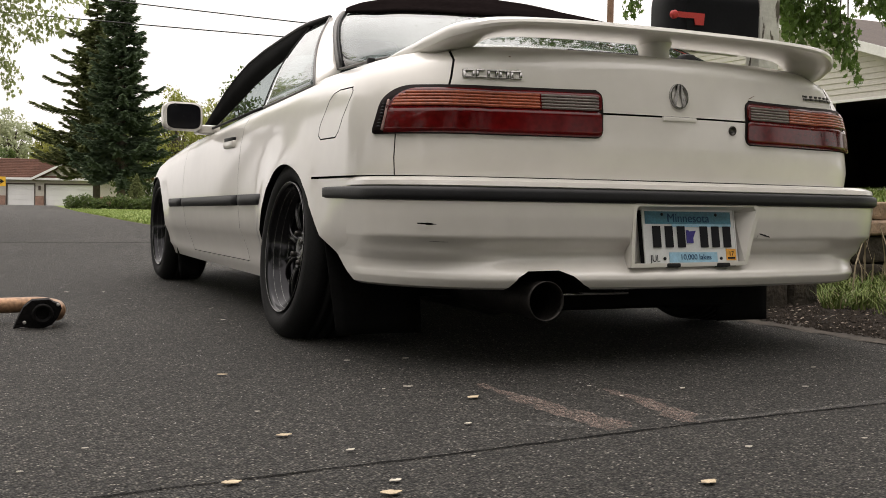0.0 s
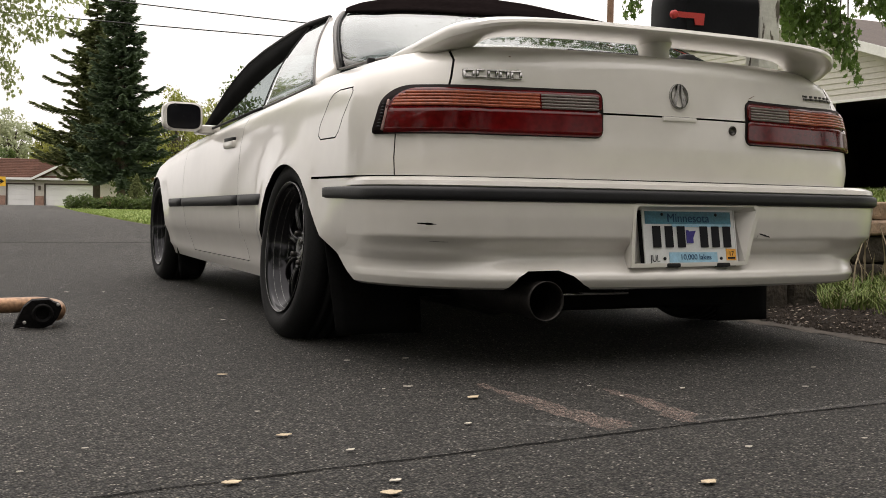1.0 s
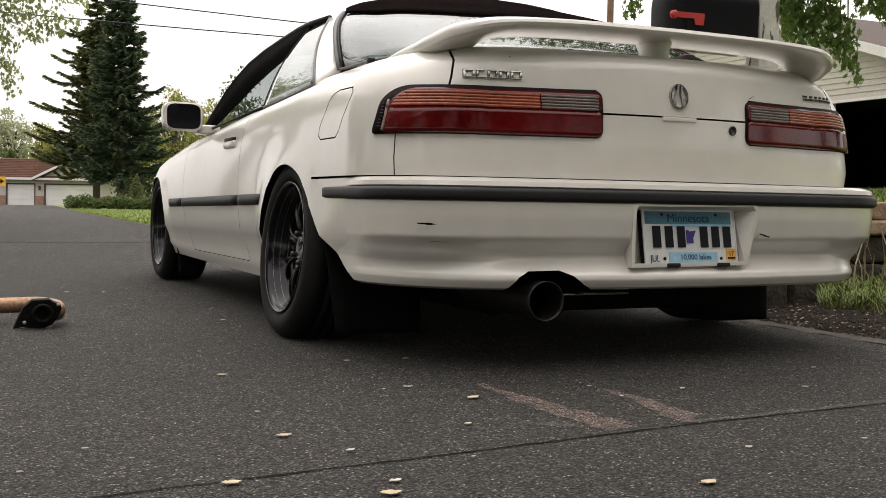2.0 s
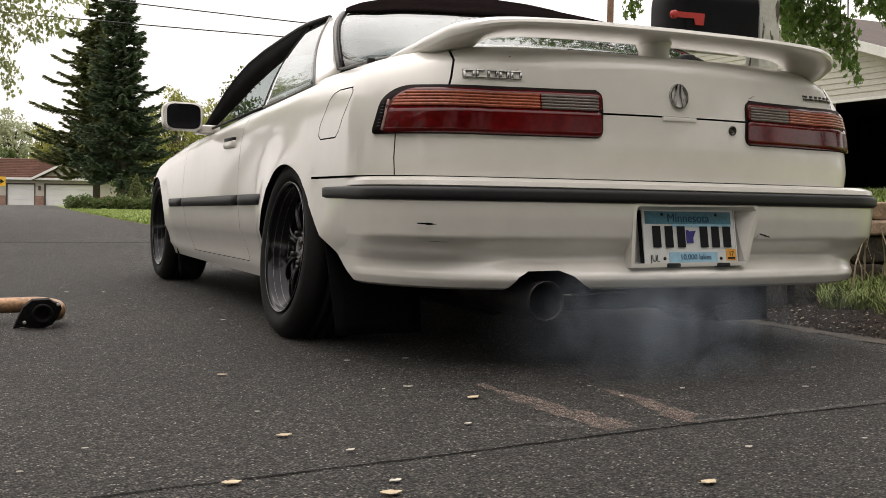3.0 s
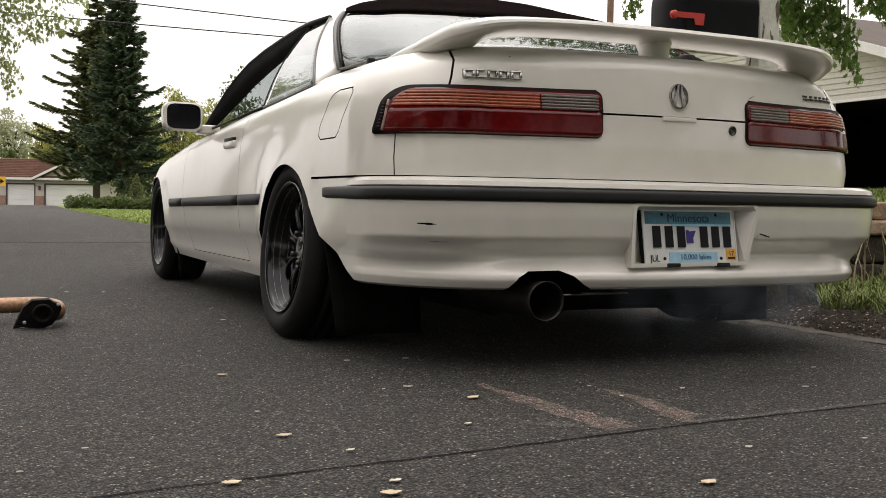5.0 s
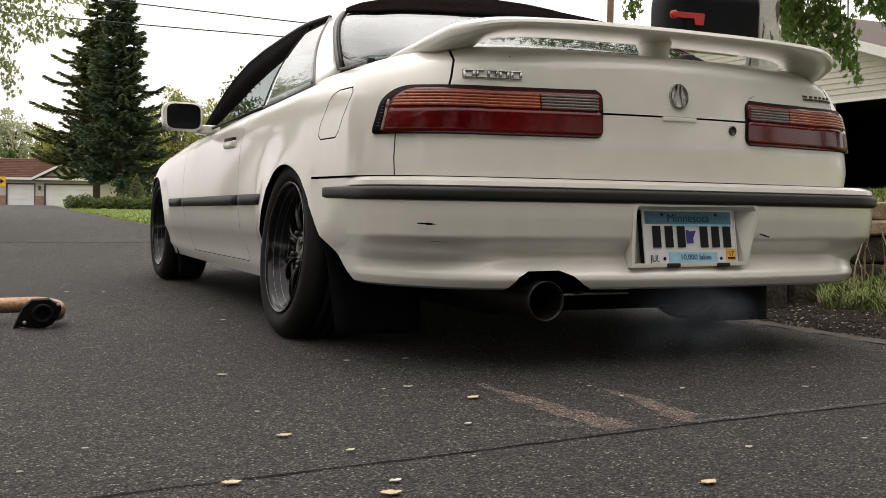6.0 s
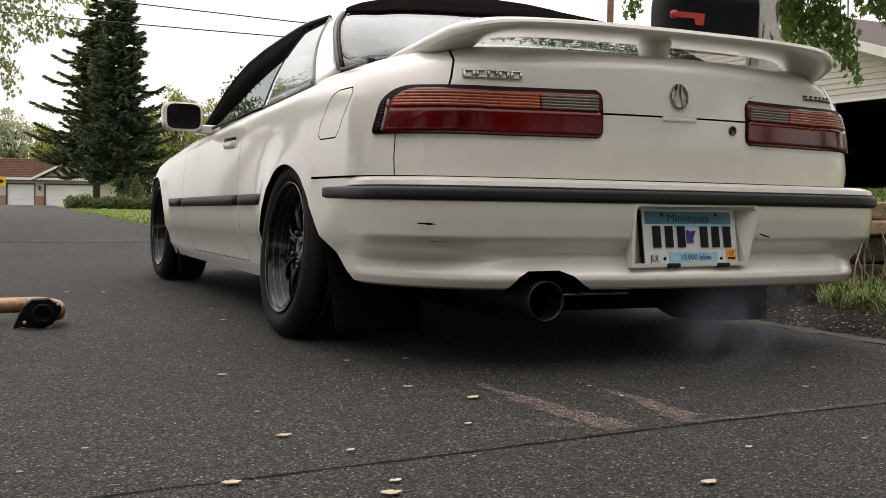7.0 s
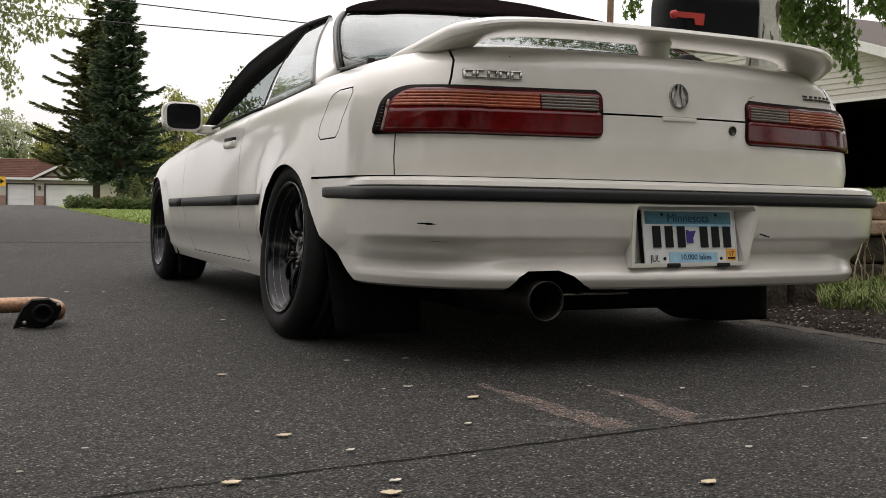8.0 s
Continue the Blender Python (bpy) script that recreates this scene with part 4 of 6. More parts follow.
    f = fall(y)
    e = edge_x(y)
    if x <= e:
        return f
    near = max(0.0, min(1.0, (22 - y) / 10.0))
    d = x - e
    bank = 0.02 + 0.03 * min(1, d / 0.4)
    if y > 1.585:
        bank = float(np.interp(d, [0, 0.3, 0.42, 0.7, 1.0, 9, 14], [0.0, 0.04, 0.17, 0.30, 0.38, 0.72, 0.80]))
    else:
        w = max(0.0, min(1.0, (y + 6.0) / 4.0))
        bank = float(np.interp(d, [0, 0.35, 1.0, 9, 14], [0.0, 0.03, 0.06, 0.70, 0.80]))
    return f + bank * near


def asphalt_mat():
    """Worn asphalt: pale and dark chips in a grey binder, mottled by traffic."""
    m = mat("worn_asphalt", (0.0675, 0.0635, 0.0560), 0.85, var=0.14, scale=0.9, fine=14, spec=0.42)
    t = m.node_tree
    b = t.nodes["Principled BSDF"]
    base = b.inputs["Base Color"].links[0].from_socket
    co = next(n for n in t.nodes if n.type == "TEX_COORD")
    chips = t.nodes.new("ShaderNodeTexVoronoi")
    chips.inputs["Scale"].default_value = 215
    t.links.new(co.outputs["Object"], chips.inputs["Vector"])
    sep = t.nodes.new("ShaderNodeSeparateColor")
    t.links.new(chips.outputs["Color"], sep.inputs[0])
    ramp = t.nodes.new("ShaderNodeValToRGB")
    ramp.color_ramp.elements[0].position, ramp.color_ramp.elements[0].color = 0.05, (0.03, 0.03, 0.03, 1)
    ramp.color_ramp.elements[1].position, ramp.color_ramp.elements[1].color = 0.85, (2.2, 2.2, 2.2, 1)
    e = ramp.color_ramp.elements.new(0.965)
    e.color = (3.6, 3.55, 3.4, 1)
    e = ramp.color_ramp.elements.new(0.992)
    e.color = (8.0, 7.8, 7.5, 1)
    t.links.new(sep.outputs[0], ramp.inputs[0])
    mul = t.nodes.new("ShaderNodeMix")
    mul.data_type, mul.blend_type = "RGBA", "MULTIPLY"
    mul.inputs[0].default_value = 1.0
    t.links.new(base, mul.inputs[6])
    t.links.new(ramp.outputs[0], mul.inputs[7])
    gap = t.nodes.new("ShaderNodeMapRange")
    gap.inputs[1].default_value, gap.inputs[2].default_value = 0.15, 0.62
    gap.inputs[3].default_value, gap.inputs[4].default_value = 1.25, 0.24
    t.links.new(chips.outputs["Distance"], gap.inputs[0])
    mu2 = t.nodes.new("ShaderNodeMix")
    mu2.data_type, mu2.blend_type = "RGBA", "MULTIPLY"
    mu2.inputs[0].default_value = 1.0
    t.links.new(mul.outputs[2], mu2.inputs[6])
    t.links.new(gap.outputs[0], mu2.inputs[7])
    t.links.new(mu2.outputs[2], b.inputs["Base Color"])
    bp = t.nodes.new("ShaderNodeBump")
    bp.inputs["Strength"].default_value, bp.inputs["Distance"].default_value = 1.0, 0.010
    inv = t.nodes.new("ShaderNodeMath")
    inv.operation, inv.inputs[0].default_value = "SUBTRACT", 1.0
    t.links.new(chips.outputs["Distance"], inv.inputs[1])
    t.links.new(inv.outputs[0], bp.inputs["Height"])
    t.links.new(bp.outputs[0], b.inputs["Normal"])
    return m


ASPHALT = asphalt_mat()
LAWN = mat("lawn_green", (0.095, 0.160, 0.026), 0.9, var=0.2, scale=0.35, fine=9, tint=(0.22, 0.26, 0.05), bump=0.4)
SOIL = mat("dark_litter_soil", (0.014, 0.011, 0.009), 0.95, var=0.25, scale=5, fine=60, tint=(0.030, 0.024, 0.019), bump=0.8, spec=0.12)
SAND = mat("sandy_road_edge", (0.11, 0.095, 0.08), 0.95, var=0.2, scale=7, fine=80, tint=(0.06, 0.055, 0.05), bump=0.6, spec=0.12)


def grid_object(name, xs, ys, zf, material, label, kind="structure"):
    P = [[(x, y, zf(x, y)) for x in (xs(y) if callable(xs) else xs)] for y in ys]
    bm = bmesh.new()
    sheet(bm, P)
    return tagged(part(name, bm, material), label, name, kind=kind)


YS = [-2500, -600, -150, -60, -30, -15, -8, -5, -3, -2, -1, 0, 0.5, 1.0, 1.575, 1.60, 1.7, 2.2, 3, 4, 5, 7, 9, 12, 14, 17, 20, 24, 30, 41, 55, 70, 90, 109, 135, 220, 600, 2500]
XOFF = [0.0, 0.08, 0.2, 0.3, 0.42, 0.55, 0.7, 0.85, 1.0, 1.5, 2.5, 4, 6, 9, 14, 30, 60, 150, 600, 2500]


def ground_xs(y):
    e = edge_x(y)
    return [-2500, -600, -150, -60, -30, -14, -8, -4, -1.5] + [e + o for o in XOFF]


ground = grid_object("ground", ground_xs, YS, lambda x, y: ground_z(x, y) - (0.03 if x <= edge_x(y) else 0.0), LAWN, "mown green lawn and banked yard")


def road_xs(y):
    e = edge_x(y)
    return [-9 if y < 95 else -30, -6, -4, -2.5, -1.5, -0.5, 0.3, e - 0.12, e - 0.03, e + 0.05]


road = grid_object("road", road_xs, [-60, -30, -15, -8, -4, -2, -1, 0, 1, 2, 3, 4, 5, 7, 9, 12, 14, 17, 20, 24, 30, 41, 55, 70, 90, 109, 116], lambda x, y: fall(y) + 0.0, ASPHALT, "dark worn asphalt road with pale chips")
verge = grid_object("verge", lambda y: [edge_x(y) + 0.015 + 0.05 * k + 0.015 * math.sin(y * 9 + k) for k in range(32)], list(np.linspace(-3, 1.50, 47)), lambda x, y: ground_z(x, y) + 0.006 + 0.012 * noise.noise((x * 9, y * 9, 0)) + 0.008 * noise.noise((x * 31, y * 31, 3)), SOIL, "dark soil verge strewn with bark and pebbles")
bank = grid_object("bank", lambda y: [edge_x(y) + 0.25 + 0.06 * k for k in range(26)], list(np.linspace(1.61, 3.4, 22)), lambda x, y: ground_z(x, y) + 0.008 + 0.012 * noise.noise((x * 9, y * 9, 0)), SOIL, "bare soil bank behind a low stone wall")
verge_far = grid_object("verge_strip", lambda y: [edge_x(y) - 0.02, edge_x(y) + 0.04, edge_x(y) + 0.10], list(np.linspace(1.40, 40, 60)), lambda x, y: ground_z(x, y) + 0.005, SAND, "sandy strip along the road edge")
kerb = grid_object("road_edge", lambda y: [edge_x(y) - 0.06 - 0.02 * noise.noise((0, y * 5, 0)), edge_x(y) - 0.02, edge_x(y) + 0.02, edge_x(y) + 0.06 + 0.03 * noise.noise((3, y * 4, 0))], list(np.linspace(-3, 1.6, 90)), lambda x, y: (0.0015 if x < edge_x(y) - 0.035 else 0.005) + 0.003 * noise.noise((x * 40, y * 40, 0)) + max(0, x - edge_x(y)) * 0.1, SAND, "crumbled sandy asphalt edge")


# ---- road details ----
def decal_mat(name, base, cover, scale):
    """A thin worn film, broken up by grain."""
    m = mat(name, base, 0.95, var=0.2, scale=20, fine=120, spec=0.05)
    t = m.node_tree
    b = t.nodes["Principled BSDF"]
    co = next(n for n in t.nodes if n.type == "TEX_COORD")
    n = t.nodes.new("ShaderNodeTexNoise")
    n.inputs["Scale"].default_value, n.inputs["Detail"].default_value = scale, 6
    t.links.new(co.outputs["Object"], n.inputs["Vector"])
    r = t.nodes.new("ShaderNodeMapRange")
    r.inputs[1].default_value, r.inputs[2].default_value = 0.58 - cover * 0.3, 0.95 - cover * 0.3
    r.inputs[4].default_value = 0.75
    t.links.new(n.outputs[0], r.inputs[0])
    t.links.new(r.outputs[0], b.inputs["Alpha"])
    return m


def ribbon(name, pts, material, label, z=0.003, kind="structure", wob=0.3):
    """A flat strip on the road along (x, y, half width)."""
    P = np.array(pts, float)
    t = np.linspace(0, len(P) - 1, 60)
    S = np.stack([np.interp(t, range(len(P)), P[:, k]) for k in range(3)], 1)
    g = [[], [], []]
    for i, (x, y, w) in enumerate(S):
        d = S[min(i + 1, 59)] - S[max(i - 1, 0)]
        n = np.array([-d[1], d[0]]) / (math.hypot(d[0], d[1]) + 1e-9)
        for k, e in enumerate((-1, 0, 1)):
            ww = w * e * (1 + wob * noise.noise((x * 23, y * 23, e * 7)))
            g[k].append((x + n[0] * ww, y + n[1] * ww, z + fall(y)))
    return tagged(part(name, sheet(bmesh.new(), g), material), label, "road mark", kind=kind)


TAR = decal_mat("black_tar", (0.006, 0.006, 0.006), 1.6, 60)
CHALK = decal_mat("pinkish_scuff", (0.46, 0.345, 0.295), 0.56, 210)
PALE = decal_mat("pale_scuff", (0.26, 0.25, 0.235), 0.5, 150)
ribbon("joint", [(-3.2, -0.93, 0.006), (-1.9, -0.775, 0.006), (-1.52, -0.727, 0.0042), (-1.037, -0.681, 0.0045), (-0.70, -0.642, 0.0055), (-0.458, -0.617, 0.0035), (0.08, -0.585, 0.003), (0.97, -0.52, 0.003)], TAR, "thin dark crack across the asphalt", z=0.0015, wob=1.1)
ribbon("joint", [(-9, 8.3, 0.03), (-3, 8.3, 0.03), (1.0, 8.2, 0.03)], TAR, "tarred joint across the road", wob=0.4)
ribbon("scuff", [(-0.68, -0.06, 0.014), (-0.672, -0.26, 0.024), (-0.66, -0.42, 0.034), (-0.645, -0.56, 0.046), (-0.635, -0.61, 0.035)], CHALK, "pinkish scraped streak on the asphalt", wob=0.9)
ribbon("scuff", [(-0.425, -0.22, 0.012), (-0.43, -0.36, 0.022), (-0.445, -0.52, 0.034), (-0.462, -0.61, 0.028)], CHALK, "pinkish scraped streak on the asphalt", wob=0.9)
ribbon("scuff", [(-0.46, -0.603, 0.012), (-0.2, -0.588, 0.010), (0.08, -0.570, 0.012), (0.5, -0.54, 0.01)], PALE, "pale worn line along a crack")
ribbon("scuff", [(-0.80, -0.50, 0.014), (-0.70, -0.56, 0.018)], PALE, "pale worn patch on the asphalt")

LITTER = [(-1.268, -0.450, 0.030), (-1.433, -0.740, 0.032), (-1.228, -0.879, 0.034), (-0.742, -0.999, 0.032), (-0.771, -0.223, 0.036), (-0.855, -0.048, 0.024), (-0.855, 0.381, 0.018), (-1.222, 0.255, 0.026), (-0.951, 1.438, 0.018), (-0.688, 0.370, 0.020), (-0.904, -0.470, 0.018), (-0.247, -0.281, 0.018), (0.057, -0.361, 0.018), (-1.258, -0.218, 0.010), (-1.613, -0.431, 0.012), (-0.920, -0.058, 0.010), (-1.367, 2.726, 0.022), (-1.208, 2.720, 0.010), (-1.193, -0.600, 0.018), (-0.443, -0.181, 0.010), (-1.013, -0.716, 0.010), (-0.514, -0.825, 0.016), (-1.143, 2.353, 0.012), (-1.723, -0.558, 0.010), (-1.196, -0.816, 0.022), (0.307, -0.127, 0.016), (-0.442, -0.315, 0.012), (-0.914, 1.821, 0.010), (-0.256, -0.846, 0.012)]
DRY = mat("dry_leaf", (0.62, 0.50, 0.34), 0.8, var=0.2, scale=60, fine=300)
PETAL = mat("pale_petal", (0.62, 0.57, 0.48), 0.8, var=0.15, scale=60, fine=300)
for i, (x, y, w) in enumerate(LITTER):
    rng = random.Random(i)
    bm = bmesh.new()
    n = 9
    g = []
    for k in range(3):
        row = []
        for j in range(n):
            u = j / (n - 1)
            hw = w * 0.30 * math.sin(math.pi * min(1, u * 0.92 + 0.06)) * (0.7 + 0.6 * rng.random())
            row.append((w * (u - 0.5) * 0.95, hw * (k - 1), 0.002 + 0.05 * w * (abs(k - 1) + 2 * (u - 0.5) ** 2) * (0.6 + rng.random() * 0.5)))
        g.append(row)
    sheet(bm, g, 0.0008)
    bm.transform(pose(x, y, 0.002, 0, 0, rng.uniform(-25, 25)))
    tagged(part("fallen_leaf", bm, DRY if w > 0.025 else PETAL), "dry tan leaf scrap lying on asphalt" if w > 0.025 else "small pale petal lying on asphalt", "leaf", "scraps on the road")

GRIT = mat("pale_grit", (0.45, 0.43, 0.40), 0.8, var=0.2, scale=50, fine=200)
rng = np.random.default_rng(5)
vs, fs = [], []
for k in range(2200):
    x, y = rng.uniform(-2.4, 0.95), rng.uniform(-1.6, 4.0)
    r = rng.uniform(0.0007, 0.0019)
    b = len(vs)
    for q in range(4):
        t = q * math.pi / 2 + rng.random()
        vs.append((x + r * math.cos(t) * 1.5, y + r * math.sin(t), 0.001))
    vs.append((x, y, r * 1.3 + 0.001))
    fs += [(b + q, b + (q + 1) % 4, b + 4) for q in range(4)]
me = bpy.data.meshes.new("grit")
me.from_pydata(vs, [], fs)
me.materials.append(GRIT)
tagged(new("grit", me), "pale grit scattered over the asphalt", "grit", kind="stuff")

# a cast-off exhaust pipe with a flange lies on the road
COPPER = mat("heat_tinted_pipe", (0.40, 0.235, 0.135), 0.45, metal=0.45, var=0.25, scale=14, fine=90)
BURNT = mat("burnt_black_steel", (0.007, 0.006, 0.006), 0.75, metal=0.0, var=0.3, scale=20, fine=120, bump=0.5, spec=0.2)
pipe = tagged(new("exhaust_pipe"), "tan heat-tinted exhaust pipe with a burnt flange on asphalt", "pipe")
pts = [(-2.75, 1.62, 0.030), (-2.2, 1.595, 0.042), (-1.75, 1.575, 0.058), (-1.60, 1.57, 0.061)]
for a in np.linspace(0, math.pi / 2, 9):
    pts.append((-1.565 + 0.062 * math.sin(a), 1.508 + 0.062 * math.cos(a), 0.061 - 0.006 * a))
pts += [(-1.505, 1.47, 0.050), (-1.515, 1.40, 0.048)]
part("tube", tube(bmesh.new(), pts, 0.0265, 20), COPPER, pipe, "tan heat-tinted tube")
bm = bmesh.new()
out = [(-0.078, -0.050), (-0.066, -0.018), (-0.048, 0.022), (-0.022, 0.045), (0.030, 0.047), (0.046, 0.036), (0.064, 0.030), (0.070, 0.016), (0.058, -0.016), (0.040, -0.040), (0.010, -0.052), (-0.030, -0.049), (-0.052, -0.045)]
prism(bm, out, "y", -0.012, 0.008)
bm.transform(pose(-1.570, 1.385, 0.052, 12, 0, 0))
flange = part("flange", bm, BURNT, pipe, "burnt black bolt flange", smooth=False)
bm = bmesh.new()
lathe(bm, [(-0.004, 0.032), (-0.012, 0.034), (-0.016, 0.027), (-0.010, 0.022), (0.03, 0.021)], 28, "y")
bm.transform(pose(-1.560, 1.372, 0.052, 12, 0, 0))
part("gasket_ring", bm, BURNT, flange)
for x, z in ((-1.615, 0.022), (-1.512, 0.078)):
    bm = bmesh.new()
    lathe(bm, [(0.0, 0.0058), (-0.002, 0.0055), (-0.003, 0.0001)], 14, "y", (x, 1.368 - 0.02 * (z - 0.05), z))
    part("bolt_hole", bm, GRIT, flange, "pale bolt hole")

# ---- roadside: wall, grass, mailbox ----
DARK_STONE = mat("dark_mossy_stone", (0.075, 0.062, 0.05), 0.95, var=0.25, scale=9, fine=60, tint=(0.03, 0.028, 0.022), bump=0.9, spec=0.12)
TAN_STONE = mat("tan_split_stone", (0.36, 0.25, 0.17), 0.9, var=0.2, scale=9, fine=60, tint=(0.20, 0.14, 0.10), bump=0.7)


def rock_block(w, d, h, seed):
    bm = bmesh.new()
    box(bm, (0, 0, 0), (w, d, h), 0.012)
    bmesh.ops.subdivide_edges(bm, edges=[e for e in bm.edges if e.calc_length() > 0.06], cuts=2, use_grid_fill=True)
    for v in bm.verts:
        v.co += Vector([noise.noise(v.co * 14 + Vector((seed * 7.3, k * 3.1, 0))) * 0.011 for k in range(3)])
    return bm


wall = tagged(new("retaining_wall"), "low retaining wall of rough split stone blocks", "wall", kind="structure")
rng = random.Random(3)
for course, (z0, h, x0, m) in enumerate(((0.0, 0.15, 1.40, DARK_STONE), (0.15, 0.13, 1.40, DARK_STONE), (0.28, 0.075, 2.05, TAN_STONE), (0.355, 0.085, 2.12, TAN_STONE))):
    x = x0
    while x < 4.6:
        w = rng.uniform(0.24, 0.36)
        bm = rock_block(w - 0.008, 0.22, h - 0.004, rng.random() * 50)
        bm.transform(pose(x, 1.40 + 0.012 * course + rng.uniform(-0.01, 0.01) - (0.03 if course == 2 else 0), ground_z(x, 1.3) * 0.5 + z0, 0, 0, 0))
        part("stone_block", bm, m, wall, smooth=False)
        x += w
for x, z0, h, w in ((1.10, 0.0, 0.15, 0.20), (1.305, 0.0, 0.14, 0.15), (1.14, 0.15, 0.12, 0.27)):
    bm = rock_block(w - 0.008, 0.34, h - 0.004, x * 9)
    bm.transform(pose(x, 1.03 + 0.05 * z0, z0 + 0.01, 0, 0, 4))
    part("stone_block", bm, DARK_STONE, wall, smooth=False)
y = 1.64
while y < 7:
    w = rng.uniform(0.26, 0.36)
    bm = rock_block(0.2, w - 0.008, 0.15, rng.random() * 50)
    bm.transform(pose(1.30 + rng.uniform(-0.01, 0.01), y, 0.01))
    part("stone_block", bm, DARK_STONE, wall, smooth=False)
    y += w

GRASS = mat("grass_blade", (0.075, 0.122, 0.026), 0.7, var=0.2, scale=8, fine=60, tint=(0.17, 0.20, 0.06), isl=0.7, spec=0.2)
STRAW = mat("dead_straw", (0.36, 0.29, 0.19), 0.85, var=0.2, scale=8, fine=60, isl=0.5)
BARK_BIT = mat("bark_and_pebbles", (0.022, 0.017, 0.013), 0.9, var=0.3, scale=12, fine=80, tint=(0.055, 0.045, 0.037), isl=0.8, spec=0.12)


def blades(name, places, label, material, seed, h0, h1, wide=0.004, bend=0.5):
    rg = np.random.default_rng(seed)
    vs, fs = [], []
    for x, y in places:
        h, a, w = rg.uniform(h0, h1), rg.uniform(0, 2 * math.pi), wide * rg.uniform(0.6, 1.3)
        dx, dy, z = math.cos(a), math.sin(a), ground_z(x, y)
        lean = rg.uniform(0.1, bend) * h
        b = len(vs)
        for t, k in ((0, 1), (0.45, 0.85), (0.8, 0.5)):
            c = (x + dx * lean * t * t, y + dy * lean * t * t, z + h * t * (1 - 0.25 * t * bend))
            vs += [(c[0] - dy * w * k, c[1] + dx * w * k, c[2]), (c[0] + dy * w * k, c[1] - dx * w * k, c[2])]
        vs.append((x + dx * lean, y + dy * lean, z + h * (1 - 0.3 * bend)))
        fs += [(b, b + 1, b + 3, b + 2), (b + 2, b + 3, b + 5, b + 4), (b + 4, b + 5, b + 6)]
    me = bpy.data.meshes.new(name)
    me.from_pydata(vs, [], fs)
    me.materials.append(material)
    return tagged(new(name, me), label, "grass", kind="stuff")


rg = np.random.default_rng(11)
pl = []
while len(pl) < 11000:
    x, y = rg.uniform(1.22, 3.2), rg.uniform(0.45, 1.39)
    if x > 1.33 + 0.9 * max(0, y - 0.9) and 1.3 * noise.noise((x * 5.5, y * 5.5, 1)) + 0.9 * (y - 0.80) + 0.2 * (x - 1.6) > 0.02:
        pl.append((x, y))
blades("grass_tuft", pl, "green weeds and grass at the foot of a stone wall", GRASS, 1, 0.015, 0.125, 0.0030, 1.0)
blades("grass_tuft", [p for k, p in enumerate(pl) if k % 6 == 0], "short dead straw among green weeds", STRAW, 4, 0.02, 0.11, 0.0024, 1.2)
blades("grass_tuft", [(rg.uniform(1.7, 3.0), rg.uniform(1.1, 1.38)) for _ in range(60)], "dead straw stalks at the foot of a stone wall", STRAW, 2, 0.15, 0.42, 0.0035, 0.6)
rl = np.random.default_rng(21)
far = []
for _ in range(20000):
    y = 13 + 45 * rl.random() ** 1.5
    far.append((edge_x(y) + 0.05 + 7 * rl.random() ** 1.4, y))
blades("lawn_grass", far, "uneven mown lawn blades beside the road", mat("lawn_blade", (0.105, 0.165, 0.032), 0.8, var=0.2, scale=0.6, fine=8, tint=(0.20, 0.24, 0.07), isl=0.6, spec=0.2), 22, 0.02, 0.055, 0.009, 0.9)
blades("lawn_grass", [(rg.uniform(2.0, 9.0), rg.uniform(1.7, 8.0)) for _ in range(9000)], "green lawn blades above the wall", GRASS, 3, 0.04, 0.09, 0.006, 0.6)
vs, fs = [], []
for k in range(9000):
    x, y = 0.97 + abs(rg.normal(0, 0.32)), rg.uniform(-1.0, 1.39)
    r = rg.uniform(0.0015, 0.0055) * (2.0 if rg.random() < 0.06 else 1)
    z, b, a = ground_z(x, y) + 0.008, len(vs), rg.uniform(0, 6.28)
    for q in range(5):
        t = a + q * 1.2566
        vs.append((x + r * math.cos(t) * rg.uniform(0.8, 2.0), y + r * math.sin(t), z + rg.uniform(-0.002, 0.003)))
    vs.append((x, y, z + r * rg.uniform(0.6, 1.6)))
    fs += [(b + q, b + (q + 1) % 5, b + 5) for q in range(5)]
me = bpy.data.meshes.new("litter")
me.from_pydata(vs, [], fs)
me.materials.append(BARK_BIT)
tagged(new("litter", me), "bark chips, pebbles and dead leaves on soil", "litter", kind="stuff")
vs, fs = [], []
for k in range(600):
    x, y = 0.98 + abs(rg.normal(0, 0.28)), rg.uniform(-0.9, 1.3)
    r = rg.uniform(0.0015, 0.0055)
    z, b, a = ground_z(x, y) + 0.014, len(vs), rg.uniform(0, 6.28)
    for q in range(4):
        t = a + q * 1.5708
        vs.append((x + r * math.cos(t) * rg.uniform(0.8, 2.4), y + r * math.sin(t), z + rg.uniform(-0.002, 0.004)))
    vs.append((x, y, z + r * rg.uniform(0.3, 0.9)))
    fs += [(b + q, b + (q + 1) % 4, b + 4) for q in range(4)]
me = bpy.data.meshes.new("debris")
me.from_pydata(vs, [], fs)
me.materials.append(mat("bleached_debris", (0.30, 0.25, 0.20), 0.9, var=0.2, scale=12, fine=80, tint=(0.12, 0.09, 0.07), isl=0.9))
tagged(new("debris", me), "bleached twigs, husks and pebbles on dark soil", "debris", kind="stuff")

BOX_BLACK = mat("black_enamel", (0.006, 0.006, 0.008), 0.35, var=0.2, scale=8, fine=80, spec=0.12)
FLAG_RED = mat("faded_red_plastic", (0.50, 0.035, 0.03), 0.5, var=0.12, scale=20, fine=120)
